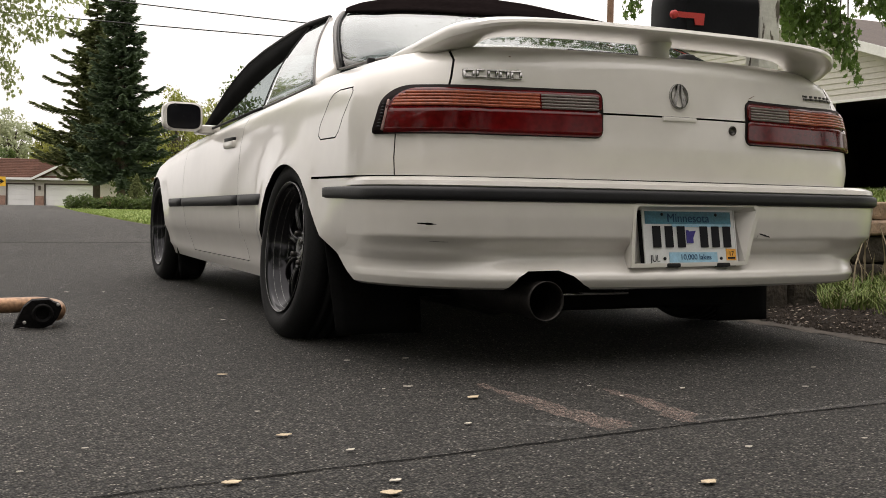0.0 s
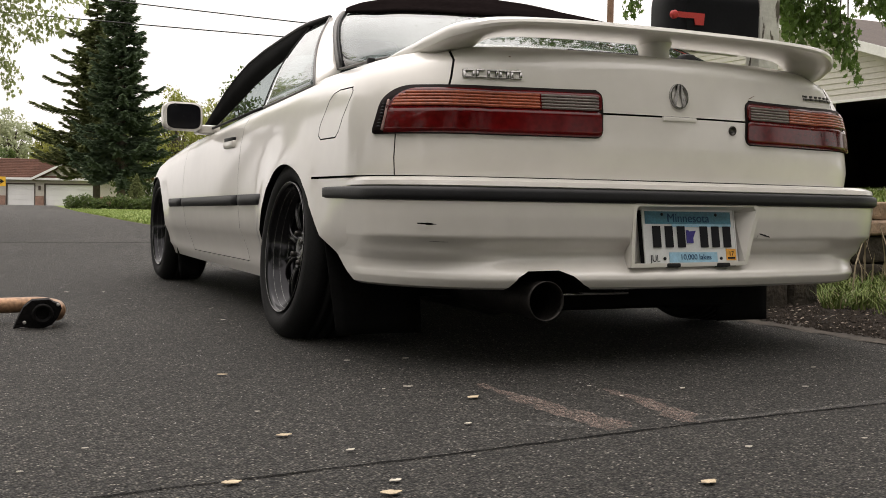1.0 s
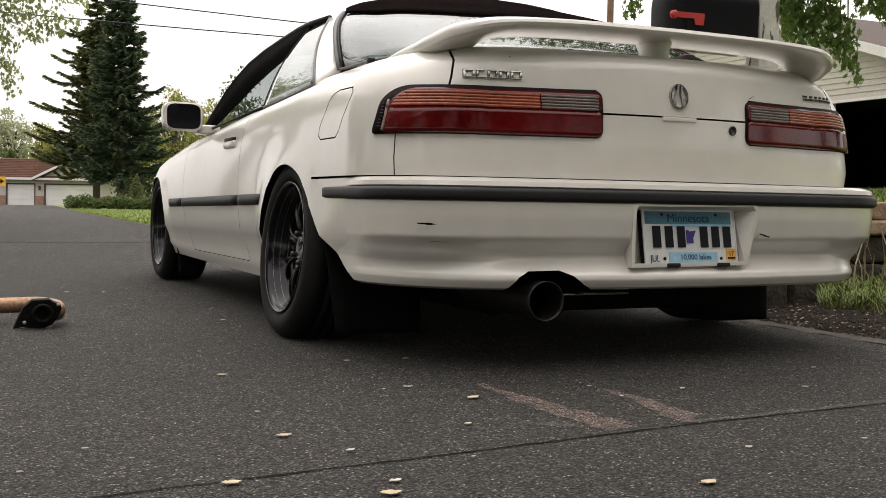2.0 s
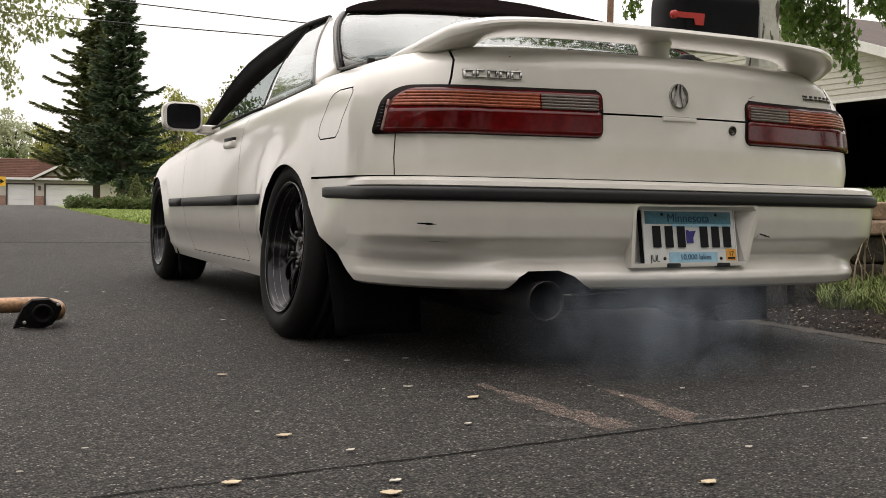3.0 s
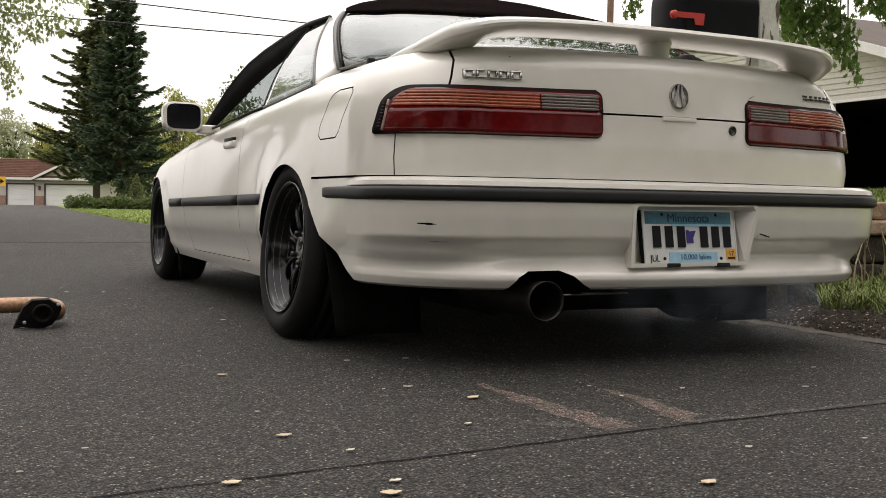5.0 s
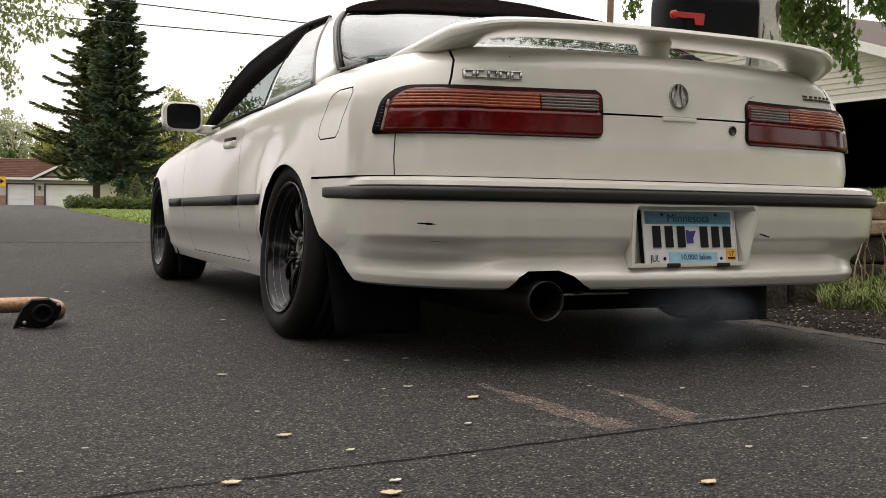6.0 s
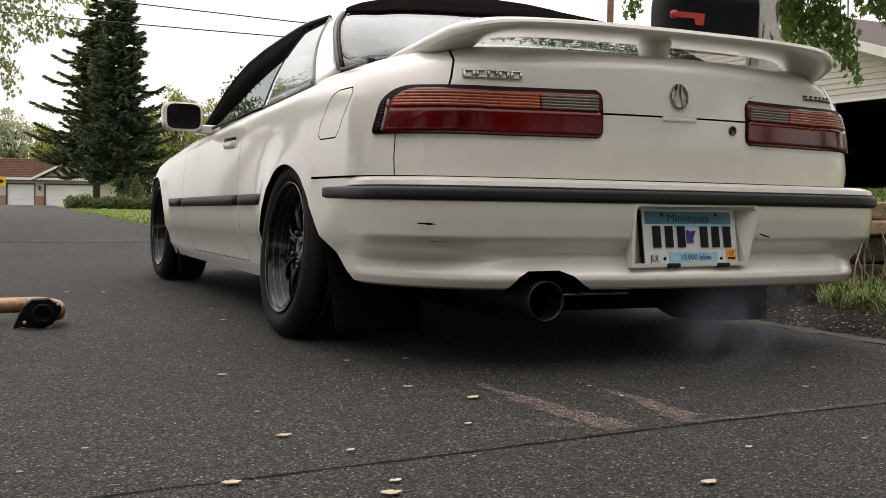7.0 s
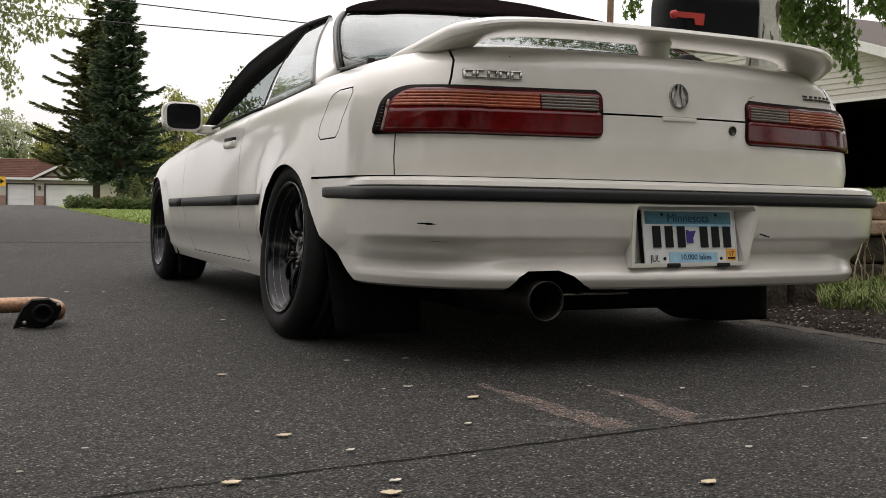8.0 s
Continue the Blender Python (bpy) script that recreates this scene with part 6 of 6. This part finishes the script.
    sh = tagged(new("shrub"), label, "shrub")
    sh.location = (x, y, land(x, y))
    q = rg.normal(size=(n, 3))
    q /= np.linalg.norm(q, axis=1, keepdims=True)
    q *= rg.uniform(0.5, 1.05, (n, 1))
    P = q * np.array([w / 2, w / 2, h / 2]) + np.array([0, 0, h / 2])
    if cone:
        P[:, :2] *= (1.25 - P[:, 2:3] / h).clip(0.1, 1)
    bm = bmesh.new()
    for k in range(7):
        e = P[rg.integers(n)]
        tube(bm, [(0, 0, 0), tuple(e * 0.5 + np.array([0, 0, 0.1])), tuple(e)], [0.03, 0.015, 0.006], 5, cap=False)
    part("stem", bm, BARK, sh)
    leaf_mesh("foliage", P, size, material, sh, seed, DIAMOND, 0.3)
    return sh


for k in range(9):
    make_shrub(4.1 + 0.62 * k, 61.3 - 0.27 * k, 1.1, 0.8 + 0.15 * math.sin(k * 2.1), MID_GREEN, 60 + k, "low green shrub under spruce trees", 700, 0.14)
make_shrub(7.75, 62.3, 1.2, 2.1, SPRUCE_OLIVE, 75, "narrow conical evergreen shrub on a lawn", 1500, 0.16, True)
for k in range(5):
    make_shrub(9.6 + 1.1 * k, 68 - 0.5 * k, 1.8, 1.9 + 0.4 * math.sin(k), MID_GREEN, 80 + k, "loose green bush beside spruce trees", 1000, 0.2)

# ---- the low house at the end of the road ----
SIDING_CREAM = mat("cream_siding", (0.50, 0.47, 0.41), 0.8, var=0.08, scale=0.8, fine=9)
DOOR_WHITE = mat("white_door_paint", (0.72, 0.72, 0.70), 0.6, var=0.05, scale=0.8, fine=9)
SHINGLE = mat("red_brown_shingles", (0.17, 0.085, 0.062), 0.9, var=0.2, scale=0.6, fine=7, bump=0.5)
BRICK = mat("pinkish_brick", (0.36, 0.22, 0.165), 0.9, var=0.2, scale=3, fine=22, bump=0.4)
TRIM_WHITE = mat("white_trim", (0.68, 0.68, 0.66), 0.6, var=0.06, scale=2, fine=20)
DARK_WOOD_AND_GLOOM = mat("dark_brown_frame_and_gloom", (0.07, 0.05, 0.04), 0.7, var=0.1, scale=4, fine=30)


def make_far_house():
    hs_ = tagged(new("low_house"), "low cream house with two white garage doors and brown roof", "house")
    hs_.matrix_basis = pose(1.89, 111.5, -0.47, 0, 0, -24.5)

    def w(name, lo, hi, m, label="", bev=0.0):
        return part(name, box(bmesh.new(), lo, hi, bev), m, hs_, label, smooth=False)
    w("wall", (-12, 0.0, 0), (0.62, 0.25, 2.75), SIDING_CREAM)
    w("wall", (3.46, 0.0, 0), (4.40, 0.25, 2.75), SIDING_CREAM)
    w("wall", (9.85, 0.0, 0), (12.6, 0.25, 2.75), SIDING_CREAM)
    w("wall", (0.62, 0.0, 2.12), (3.46, 0.25, 2.75), SIDING_CREAM)
    w("wall", (4.40, 0.0, 2.12), (9.85, 0.25, 2.75), SIDING_CREAM)
    w("wall", (-12, 7.5, 0), (12.6, 7.75, 2.75), SIDING_CREAM)
    w("wall", (-12, 0.25, 0), (-11.75, 7.5, 2.75), SIDING_CREAM)
    w("wall", (12.35, 0.25, 0), (12.6, 7.5, 2.75), SIDING_CREAM)
    for x0, x1 in ((0.70, 3.40), (4.48, 9.78)):
        d = part("garage_door", box(bmesh.new(), (x0, 0.12, 0.0), (x1, 0.17, 2.08), 0.01), DOOR_WHITE, hs_, "white sectional garage door", smooth=False)
        for k in range(4):
            part("door_panel", box(bmesh.new(), (x0 + 0.03, 0.095, 0.03 + 0.515 * k), (x1 - 0.03, 0.125, 0.53 + 0.515 * k), 0.012), DOOR_WHITE, d, smooth=False)
        for a, b in (((x0 - 0.10, 2.08), (x1 + 0.10, 2.20)), ((x0 - 0.10, 0.0), (x0 - 0.005, 2.08)), ((x1 + 0.005, 0.0), (x1 + 0.10, 2.08))):
            w("door_frame", (a[0], -0.05, a[1]), (b[0], 0.10, b[1]), DARK_WOOD_AND_GLOOM, "dark brown door frame")
    rng = random.Random(2)
    for x0, x1 in ((3.52, 4.34), (-1.2, 0.55), (9.95, 12.6)):
        pier = w("brick_base", (x0, -0.08, 0), (x1, -0.004, 0.95), BRICK, "pinkish brick base")
    w("lantern", (3.86, -0.22, 1.55), (4.04, -0.02, 1.95), DARK_WOOD_AND_GLOOM, "dark wall lantern", 0.03)
    # main roof, eaves towards the road
    bm = bmesh.new()
    for a, b in (((-12.6, -0.7, 2.72), (13.2, 3.9, 4.75)), ((-12.6, 8.4, 2.72), (13.2, 3.9, 4.75))):
        g = [[(a[0], a[1], a[2]), (b[0], a[1], a[2])], [(a[0], b[1], b[2]), (b[0], b[1], b[2])]]
        sheet(bm, g if a[1] < 0 else [r[::-1] for r in g], 0.16)
    roof = part("roof", bm, SHINGLE, hs_, "red-brown shingle roof", smooth=False)
    for k in range(11):
        t = (k + 0.5) / 11.5
        part("shingle_course", box(bmesh.new(), (-12.6, -0.7 + 4.6 * t - 0.02, 2.72 + 2.03 * t + 0.005), (13.2, -0.7 + 4.6 * t + 0.3, 2.72 + 2.03 * t + 0.12), 0.0, None), SHINGLE, roof, smooth=False)
    w("fascia", (-12.6, -0.76, 2.52), (13.2, -0.70, 2.74), TRIM_WHITE, "white gutter board")
    # gable over the wide door
    bm = bmesh.new()
    prism(bm, [(3.9, 2.75), (10.4, 2.75), (7.15, 4.35)], "y", -0.30, -0.06)
    part("gable", bm, SIDING_CREAM, hs_, "cream gable", smooth=False)
    bm = bmesh.new()
    for s in (-1, 1):
        g = [[(7.15 + s * 3.7, -0.9, 2.60), (7.15, -0.9, 4.42)], [(7.15 + s * 3.7, 4.2, 2.60), (7.15, 4.2, 4.42)]]
        sheet(bm, g if s < 0 else [r[::-1] for r in g], 0.14)
    part("gable_roof", bm, SHINGLE, hs_, "red-brown shingle roof", smooth=False)
    for s in (-1, 1):
        L = math.hypot(3.7, 1.82)
        ang = math.atan2(1.82, -s * 3.7)
        bm = box(bmesh.new(), (0, -0.03, -0.10), (L, 0.03, 0.12))
        bm.transform(Matrix.Translation((7.15 + s * 3.7, -0.94, 2.60)) @ Matrix.Rotation(-ang, 4, "Y"))
        part("rake_board", bm, TRIM_WHITE, hs_, "white rake board", smooth=False)


make_far_house()

# arrow sign
YELLOW = mat("sign_yellow", (0.75, 0.42, 0.02), 0.5, var=0.08, scale=5, fine=40)
sign = tagged(new("arrow_sign"), "yellow traffic sign with a black arrow", "sign")
sign.matrix_basis = pose(0.62, 73.6, -0.28, 0, 0, -22)
part("sign_board", box(bmesh.new(), (-0.55, -0.02, 1.35), (0.42, 0.0, 1.98), 0.008), YELLOW, sign, "yellow board", smooth=False)
part("arrow", prism(bmesh.new(), [(-0.4, 1.61), (0.08, 1.61), (0.08, 1.50), (0.32, 1.665), (0.08, 1.83), (0.08, 1.72), (-0.4, 1.72)], "y", -0.028, -0.021), INK, sign, "black arrow", smooth=False)
part("sign_post", box(bmesh.new(), (-0.09, 0.0, -0.2), (-0.03, 0.05, 1.9), 0.004), DARK_WOOD_AND_GLOOM, sign, smooth=False)
# pale fence far off
fence = tagged(new("picket_fence"), "short stretch of white fence behind bushes", "fence")
for k in range(9):
    part("picket", box(bmesh.new(), (9.4 + 0.28 * k, 74.6 - 0.11 * k, -0.3), (9.55 + 0.28 * k, 74.66 - 0.11 * k, 1.05 + 0.04 * (k % 2)), 0.01), TRIM_WHITE, fence, smooth=False)
for z in (0.25, 0.8):
    bm = box(bmesh.new(), (0, 0, z), (2.6, 0.04, z + 0.09))
    bm.transform(pose(9.35, 74.72, 0, 0, 0, -21.4))
    part("rail", bm, TRIM_WHITE, fence, smooth=False)

# ---- the house beside the yard, its garage open ----
SIDING = mat("white_lap_siding", (0.52, 0.495, 0.455), 0.6, var=0.06, scale=0.8, fine=12)
HX = 15.5


def make_near_house():
    ho = tagged(new("sided_house"), "house with white lap siding and an open dark garage", "house", )
    part("wall", prism(bmesh.new(), [(15.45, 0.6), (21.0, 0.6), (21.0, 2.79), (15.45, 2.79)], "x", HX + 0.03, HX + 0.25), SIDING, ho, smooth=False)
    part("wall", prism(bmesh.new(), [(4.0, 0.6), (9.3, 0.6), (9.3, 2.79), (4.0, 2.79)], "x", HX + 0.03, HX + 0.25), SIDING, ho, smooth=False)
    peak, slope = 19.0, 0.325

    def rake(y):
        return 5.50 - slope * abs(y - peak)
    part("gable", prism(bmesh.new(), [(4.0, 2.79), (21.0, 2.79), (34.0, 2.79), (peak, rake(peak) - 0.12)][:2] + [(24.0, 2.79), (24.0, rake(24) - 0.12), (peak, rake(peak) - 0.12), (10.66, 2.80)], "x", HX + 0.03, HX + 0.25), SIDING, ho, smooth=False)
    # lap boards
    z = 2.80
    k = 0
    while z < 5.2:
        dy = (5.50 - 0.14 - z) / slope
        y0, y1 = max(4.0, peak - dy), min(24.0, peak + dy)
        if y1 - y0 < 0.4:
            break
        bm = bmesh.new()
        h = 0.125
        q = [(HX + 0.028, z), (HX - 0.004, z), (HX + 0.020, z + h), (HX + 0.028, z + h)]
        prism(bm, q, "y", y0, y1)
        part("siding_board", bm, SIDING, ho, smooth=False)
        z += h
        k += 1
    z = 0.65
    while z < 2.75:
        q = [(HX + 0.028, z), (HX - 0.004, z), (HX + 0.020, z + 0.125), (HX + 0.028, z + 0.125)]
        part("siding_board", prism(bmesh.new(), q, "y", 15.5, 21.0), SIDING, ho, smooth=False)
        z += 0.125
    part("header_trim", box(bmesh.new(), (HX - 0.03, 9.2, 2.74), (HX + 0.02, 15.5, 2.80), 0.005), TRIM_WHITE, ho, smooth=False)
    # roof slopes and rake boards
    for s in (-1, 1):
        ye = peak + s * 15.6 if s < 0 else peak + 5.6
        bm = bmesh.new()
        g = [[(HX - 0.45, ye, rake(ye)), (HX + 9, ye, rake(ye))], [(HX - 0.45, peak, rake(peak)), (HX + 9, peak, rake(peak))]]
        sheet(bm, g if s < 0 else [r[::-1] for r in g], 0.10)
        part("roof", bm, mat("dark_shingles", (0.075, 0.055, 0.045), 0.9, var=0.2, scale=0.8, fine=14, bump=0.5), ho, "dark brown shingle roof", smooth=False)
        L = math.hypot(ye - peak, rake(peak) - rake(ye))
        bm = box(bmesh.new(), (-0.03, 0, -0.20), (0.0, L, -0.004))
        bm.transform(Matrix.Translation((HX - 0.455, ye, rake(ye))) @ Matrix.Rotation(math.atan2(rake(peak) - rake(ye), peak - ye) if s < 0 else math.pi - math.atan2(rake(peak) - rake(ye), ye - peak), 4, "X"))
        part("rake_board", bm, TRIM_WHITE, ho, "white rake board", smooth=False)
        bm = bmesh.new()
        g = [[(HX - 0.45, ye, rake(ye) - 0.13), (HX + 0.05, ye, rake(ye) - 0.13)], [(HX - 0.45, peak, rake(peak) - 0.13), (HX + 0.05, peak, rake(peak) - 0.13)]]
        sheet(bm, g if s < 0 else [r[::-1] for r in g], 0.015)
        part("soffit", bm, SIDING, ho, smooth=False)
    # garage inside: its darkness is put into the wall colour
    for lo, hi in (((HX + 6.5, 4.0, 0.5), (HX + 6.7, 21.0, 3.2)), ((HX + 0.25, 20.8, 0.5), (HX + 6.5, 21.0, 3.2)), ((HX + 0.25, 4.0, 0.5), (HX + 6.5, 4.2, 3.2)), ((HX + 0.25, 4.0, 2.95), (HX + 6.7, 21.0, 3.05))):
        part("inner_wall", box(bmesh.new(), lo, hi), DARK_WOOD_AND_GLOOM, ho, "garage wall coloured dark to look unlit", smooth=False)
    part("garage_floor", box(bmesh.new(), (HX - 0.2, 4.0, 0.70), (HX + 6.5, 21.0, 0.86)), ASPHALT, ho, smooth=False)
    return ho


make_near_house()
drive = grid_object("driveway", [2.2, 5, 8, 11, 13, 15.4], [8.9, 9.6, 10.5, 12, 13.6, 15.2], lambda x, y: ground_z(x, y) + 0.03, mat("pale_concrete", (0.32, 0.29, 0.25), 0.9, var=0.15, scale=1.2, fine=20), "pale concrete driveway up to a garage")
shelf = tagged(new("storage_shelf"), "dark storage shelf with boxes inside a garage", "shelf")
for z in (0.9, 1.4, 1.9):
    part("board", box(bmesh.new(), (HX + 5.6, 9, z), (HX + 6.3, 14.5, z + 0.04)), DARK_WOOD_AND_GLOOM, shelf, smooth=False)
for y in (9.0, 11.7, 14.4):
    part("upright", box(bmesh.new(), (HX + 5.6, y, 0.86), (HX + 5.66, y + 0.06, 2.3)), DARK_WOOD_AND_GLOOM, shelf, smooth=False)

# ---- utility pole and wires ----
POLE = mat("creosote_pole", (0.20, 0.115, 0.075), 0.9, var=0.2, scale=3, fine=30, bump=0.5)
pole = part("utility_pole", tube(bmesh.new(), [(14.9, 23.2, 0.2), (14.9, 23.2, 5), (14.92, 23.2, 10.5)], [0.105, 0.095, 0.08], 14), POLE)
tagged(pole, "brown wooden utility pole behind the yard", "pole")
for px_, py_, zt in ((25.1, 29.75, 8.0), (-11.5, 45.9, 11.0)):
    up_pole = tagged(new("utility_pole"), "brown wooden utility pole with a crossarm", "pole")
    part("shaft", tube(bmesh.new(), [(px_, py_, fall(py_) - 0.3), (px_, py_, zt)], [0.13, 0.09], 12), POLE, up_pole)
    bm = box(bmesh.new(), (-2.9, -0.06, -0.07), (2.9, 0.06, 0.07), 0.01)
    bm.transform(pose(px_, py_, 5.50 if px_ > 0 else 8.82, 0, 14 if px_ < 0 else 0, -48 if px_ > 0 else -26 + 180))
    part("crossarm", bm, POLE, up_pole)
for (a, b), lab in ((((-9.0, 44.7, 9.18), (25.9, 29.3, 5.62)), "thin dark overhead wire"), (((-14.0, 47.1, 8.46), (24.3, 30.2, 5.62)), "thin dark overhead wire")):
    a, b = Vector(a), Vector(b)
    pts = [a + (b - a) * t + Vector((0, 0, -0.15 * math.sin(math.pi * t))) for t in np.linspace(0, 1, 16)]
    tagged(part("overhead_wire", tube(bmesh.new(), pts, 0.022, 6), RUBBER_TRIM), lab, "wire")

# ---- exhaust smoke: thin wisps that leave the tailpipe and drift off ----
def smoke_mat(name, peak, seed):
    m = bpy.data.materials.new(name)
    m.use_nodes = True
    t = m.node_tree
    t.nodes.remove(t.nodes["Principled BSDF"])
    co = t.nodes.new("ShaderNodeTexCoord")
    sb = t.nodes.new("ShaderNodeVectorMath")
    sb.operation = "SUBTRACT"
    sb.inputs[1].default_value = (0.5, 0.5, 0.5)
    mk = t.nodes.new("ShaderNodeVectorMath")
    mk.operation = "MULTIPLY"
    mk.inputs[1].default_value = (2.0, 0.0, 2.0)
    ln = t.nodes.new("ShaderNodeVectorMath")
    ln.operation = "LENGTH"
    t.links.new(co.outputs["Generated"], sb.inputs[0])
    t.links.new(sb.outputs[0], mk.inputs[0])
    t.links.new(mk.outputs[0], ln.inputs[0])
    fall_ = t.nodes.new("ShaderNodeMapRange")
    fall_.interpolation_type = "SMOOTHERSTEP"
    fall_.inputs[1].default_value, fall_.inputs[2].default_value = 1.0, 0.05
    t.links.new(ln.outputs["Value"], fall_.inputs[0])
    nz = t.nodes.new("ShaderNodeTexNoise")
    nz.inputs["Scale"].default_value, nz.inputs["Detail"].default_value, nz.inputs["Distortion"].default_value = 6.5, 4, 0.8
    of = t.nodes.new("ShaderNodeVectorMath")
    of.inputs[1].default_value = (seed, seed * 0.7, 0)
    t.links.new(co.outputs["Object"], of.inputs[0])
    t.links.new(of.outputs[0], nz.inputs["Vector"])
    r2 = t.nodes.new("ShaderNodeMapRange")
    r2.inputs[1].default_value, r2.inputs[2].default_value = 0.30, 0.72
    t.links.new(nz.outputs[0], r2.inputs[0])
    m1 = t.nodes.new("ShaderNodeMath")
    m1.operation = "MULTIPLY"
    t.links.new(fall_.outputs[0], m1.inputs[0])
    t.links.new(r2.outputs[0], m1.inputs[1])
    m2 = t.nodes.new("ShaderNodeMath")
    m2.operation = "MULTIPLY"
    m2.inputs[1].default_value = peak
    t.links.new(m1.outputs[0], m2.inputs[0])
    df = t.nodes.new("ShaderNodeBsdfDiffuse")
    df.inputs[0].default_value = (0.42, 0.48, 0.56, 1)
    tl = t.nodes.new("ShaderNodeBsdfTranslucent")
    tl.inputs[0].default_value = (0.42, 0.48, 0.56, 1)
    ms = t.nodes.new("ShaderNodeMixShader")
    ms.inputs[0].default_value = 0.5
    t.links.new(df.outputs[0], ms.inputs[1])
    t.links.new(tl.outputs[0], ms.inputs[2])
    tr = t.nodes.new("ShaderNodeBsdfTransparent")
    mx = t.nodes.new("ShaderNodeMixShader")
    t.links.new(m2.outputs[0], mx.inputs[0])
    t.links.new(tr.outputs[0], mx.inputs[1])
    t.links.new(ms.outputs[0], mx.inputs[2])
    t.links.new(mx.outputs[0], t.nodes["Material Output"].inputs["Surface"])
    return m


def make_puff(w, h, peak, seed, sheets=2):
    puff = tagged(new("smoke_puff"), "thin blue-grey exhaust smoke drifting behind the tailpipe", "smoke", "exhaust puffs")
    rg = random.Random(seed)
    for k in range(sheets):
        g = []
        ww, hh = w * (1 - 0.25 * k), h * (1 - 0.2 * k)
        for i in range(13):
            v = i / 12 * 2 - 1
            row = []
            for j in range(19):
                u = j / 18 * 2 - 1
                a, b = u * math.sqrt(1 - v * v / 2), v * math.sqrt(1 - u * u / 2)
                bulge = 0.10 * (1 - a * a - b * b) + 0.03 * noise.noise((u * 2 + seed, v * 2, k * 3))
                row.append((ww / 2 * a + rg.uniform(-0.003, 0.003), -bulge + 0.06 * k, hh / 2 * b))
            g.append(row)
        ob = part("wisp", sheet(bmesh.new(), g), smoke_mat("exhaust_smoke", peak, seed * 3.1 + k), puff)
        ob.location = (rg.uniform(-0.08, 0.08), 0, rg.uniform(-0.03, 0.03))
    return puff


REST = (0.0, 2.05, 0.42)
puffs = [make_puff(1.50, 0.46, 0.36, 1), make_puff(1.00, 0.36, 0.38, 2), make_puff(0.28, 0.21, 0.27, 3), make_puff(0.46, 0.34, 0.09, 4), make_puff(0.65, 0.32, 0.08, 5), make_puff(0.60, 0.30, 0.14, 6), make_puff(0.85, 0.34, 0.27, 7), make_puff(0.85, 0.34, 0.22, 8)]

def drift(puff, *trail):
    """A puff waits inside the car, shoots out of the pipe and drifts across to the verge: seconds and places."""
    rows = [(0.0, pose(*REST)), (trail[0][0] - 0.12, pose(*REST))]
    rows += [(t, pose(x, y, z, 0, 0, 8 * math.sin(3 * t))) for t, x, y, z in trail]
    t, x, y, z = trail[-1]
    if t < 8.0:
        rows += [(8.0, pose(x + 2.5, y - 0.8, z + 0.6, 0, 0, 8 * math.sin(3 * t)))]
    walk(puff, rows)


def motions():
    drift(puffs[0], (2.74, -0.42, 0.4, 0.19), (2.8, -0.36, 0.1, 0.17), (2.9, -0.24, -0.06, 0.13), (3.0, -0.02, -0.12, 0.13), (3.1, 0.2, -0.14, 0.13), (3.2, 0.42, -0.17, 0.13), (3.4, 0.95, -0.25, 0.16), (4.0, 2.4, -0.6, 0.3))
    drift(puffs[1], (2.86, -0.42, 0.4, 0.19), (2.94, -0.36, 0.02, 0.15), (3.05, -0.2, -0.06, 0.12), (3.2, 0.1, -0.08, 0.12), (3.35, 0.42, -0.12, 0.13), (3.55, 0.9, -0.2, 0.15), (4.2, 2.4, -0.6, 0.3))
    drift(puffs[2], (3.7, -0.46, 0.36, 0.19), (3.8, -0.45, -0.03, 0.19), (3.9, -0.42, -0.06, 0.19), (4.0, -0.36, -0.08, 0.17), (4.1, -0.31, -0.09, 0.15), (4.2, -0.30, -0.1, 0.14), (4.4, -0.30, -0.11, 0.14), (4.7, -0.16, -0.12, 0.15), (5.2, 0.6, -0.16, 0.2), (6.0, 2.4, -0.5, 0.3))
    drift(puffs[3], (3.9, -0.44, 0.36, 0.19), (4.05, -0.36, 0.02, 0.16), (4.2, -0.27, -0.04, 0.14), (4.4, -0.29, -0.06, 0.15), (4.6, -0.27, -0.07, 0.16), (4.8, -0.12, -0.09, 0.18), (5.3, 0.6, -0.16, 0.2), (6.1, 2.4, -0.5, 0.3))
    drift(puffs[4], (4.3, -0.44, 0.36, 0.19), (4.5, -0.38, 0.04, 0.16), (4.7, -0.24, -0.02, 0.15), (5.0, -0.1, -0.05, 0.16), (5.4, 0.5, -0.12, 0.2), (6.3, 2.4, -0.5, 0.3))
    drift(puffs[5], (5.55, -0.42, 0.36, 0.19), (5.7, -0.34, 0.02, 0.17), (5.8, -0.24, -0.03, 0.15), (6.0, -0.1, -0.06, 0.14), (6.2, 0.25, -0.1, 0.13), (6.45, 0.85, -0.2, 0.15), (7.2, 2.4, -0.5, 0.3))
    drift(puffs[6], (6.68, -0.44, 0.36, 0.19), (6.76, -0.36, 0.04, 0.16), (6.8, -0.28, -0.03, 0.14), (6.9, -0.1, -0.07, 0.13), (7.0, 0.04, -0.09, 0.12), (7.1, 0.16, -0.1, 0.12), (7.3, 0.4, -0.13, 0.13), (7.55, 0.85, -0.2, 0.15), (8.0, 1.9, -0.4, 0.25))
    drift(puffs[7], (7.02, -0.44, 0.36, 0.19), (7.08, -0.34, 0.04, 0.16), (7.18, -0.16, -0.03, 0.14), (7.35, -0.02, -0.06, 0.13), (7.55, 0.12, -0.08, 0.13), (7.75, 0.42, -0.12, 0.13), (8.0, 0.8, -0.2, 0.15))


motions()
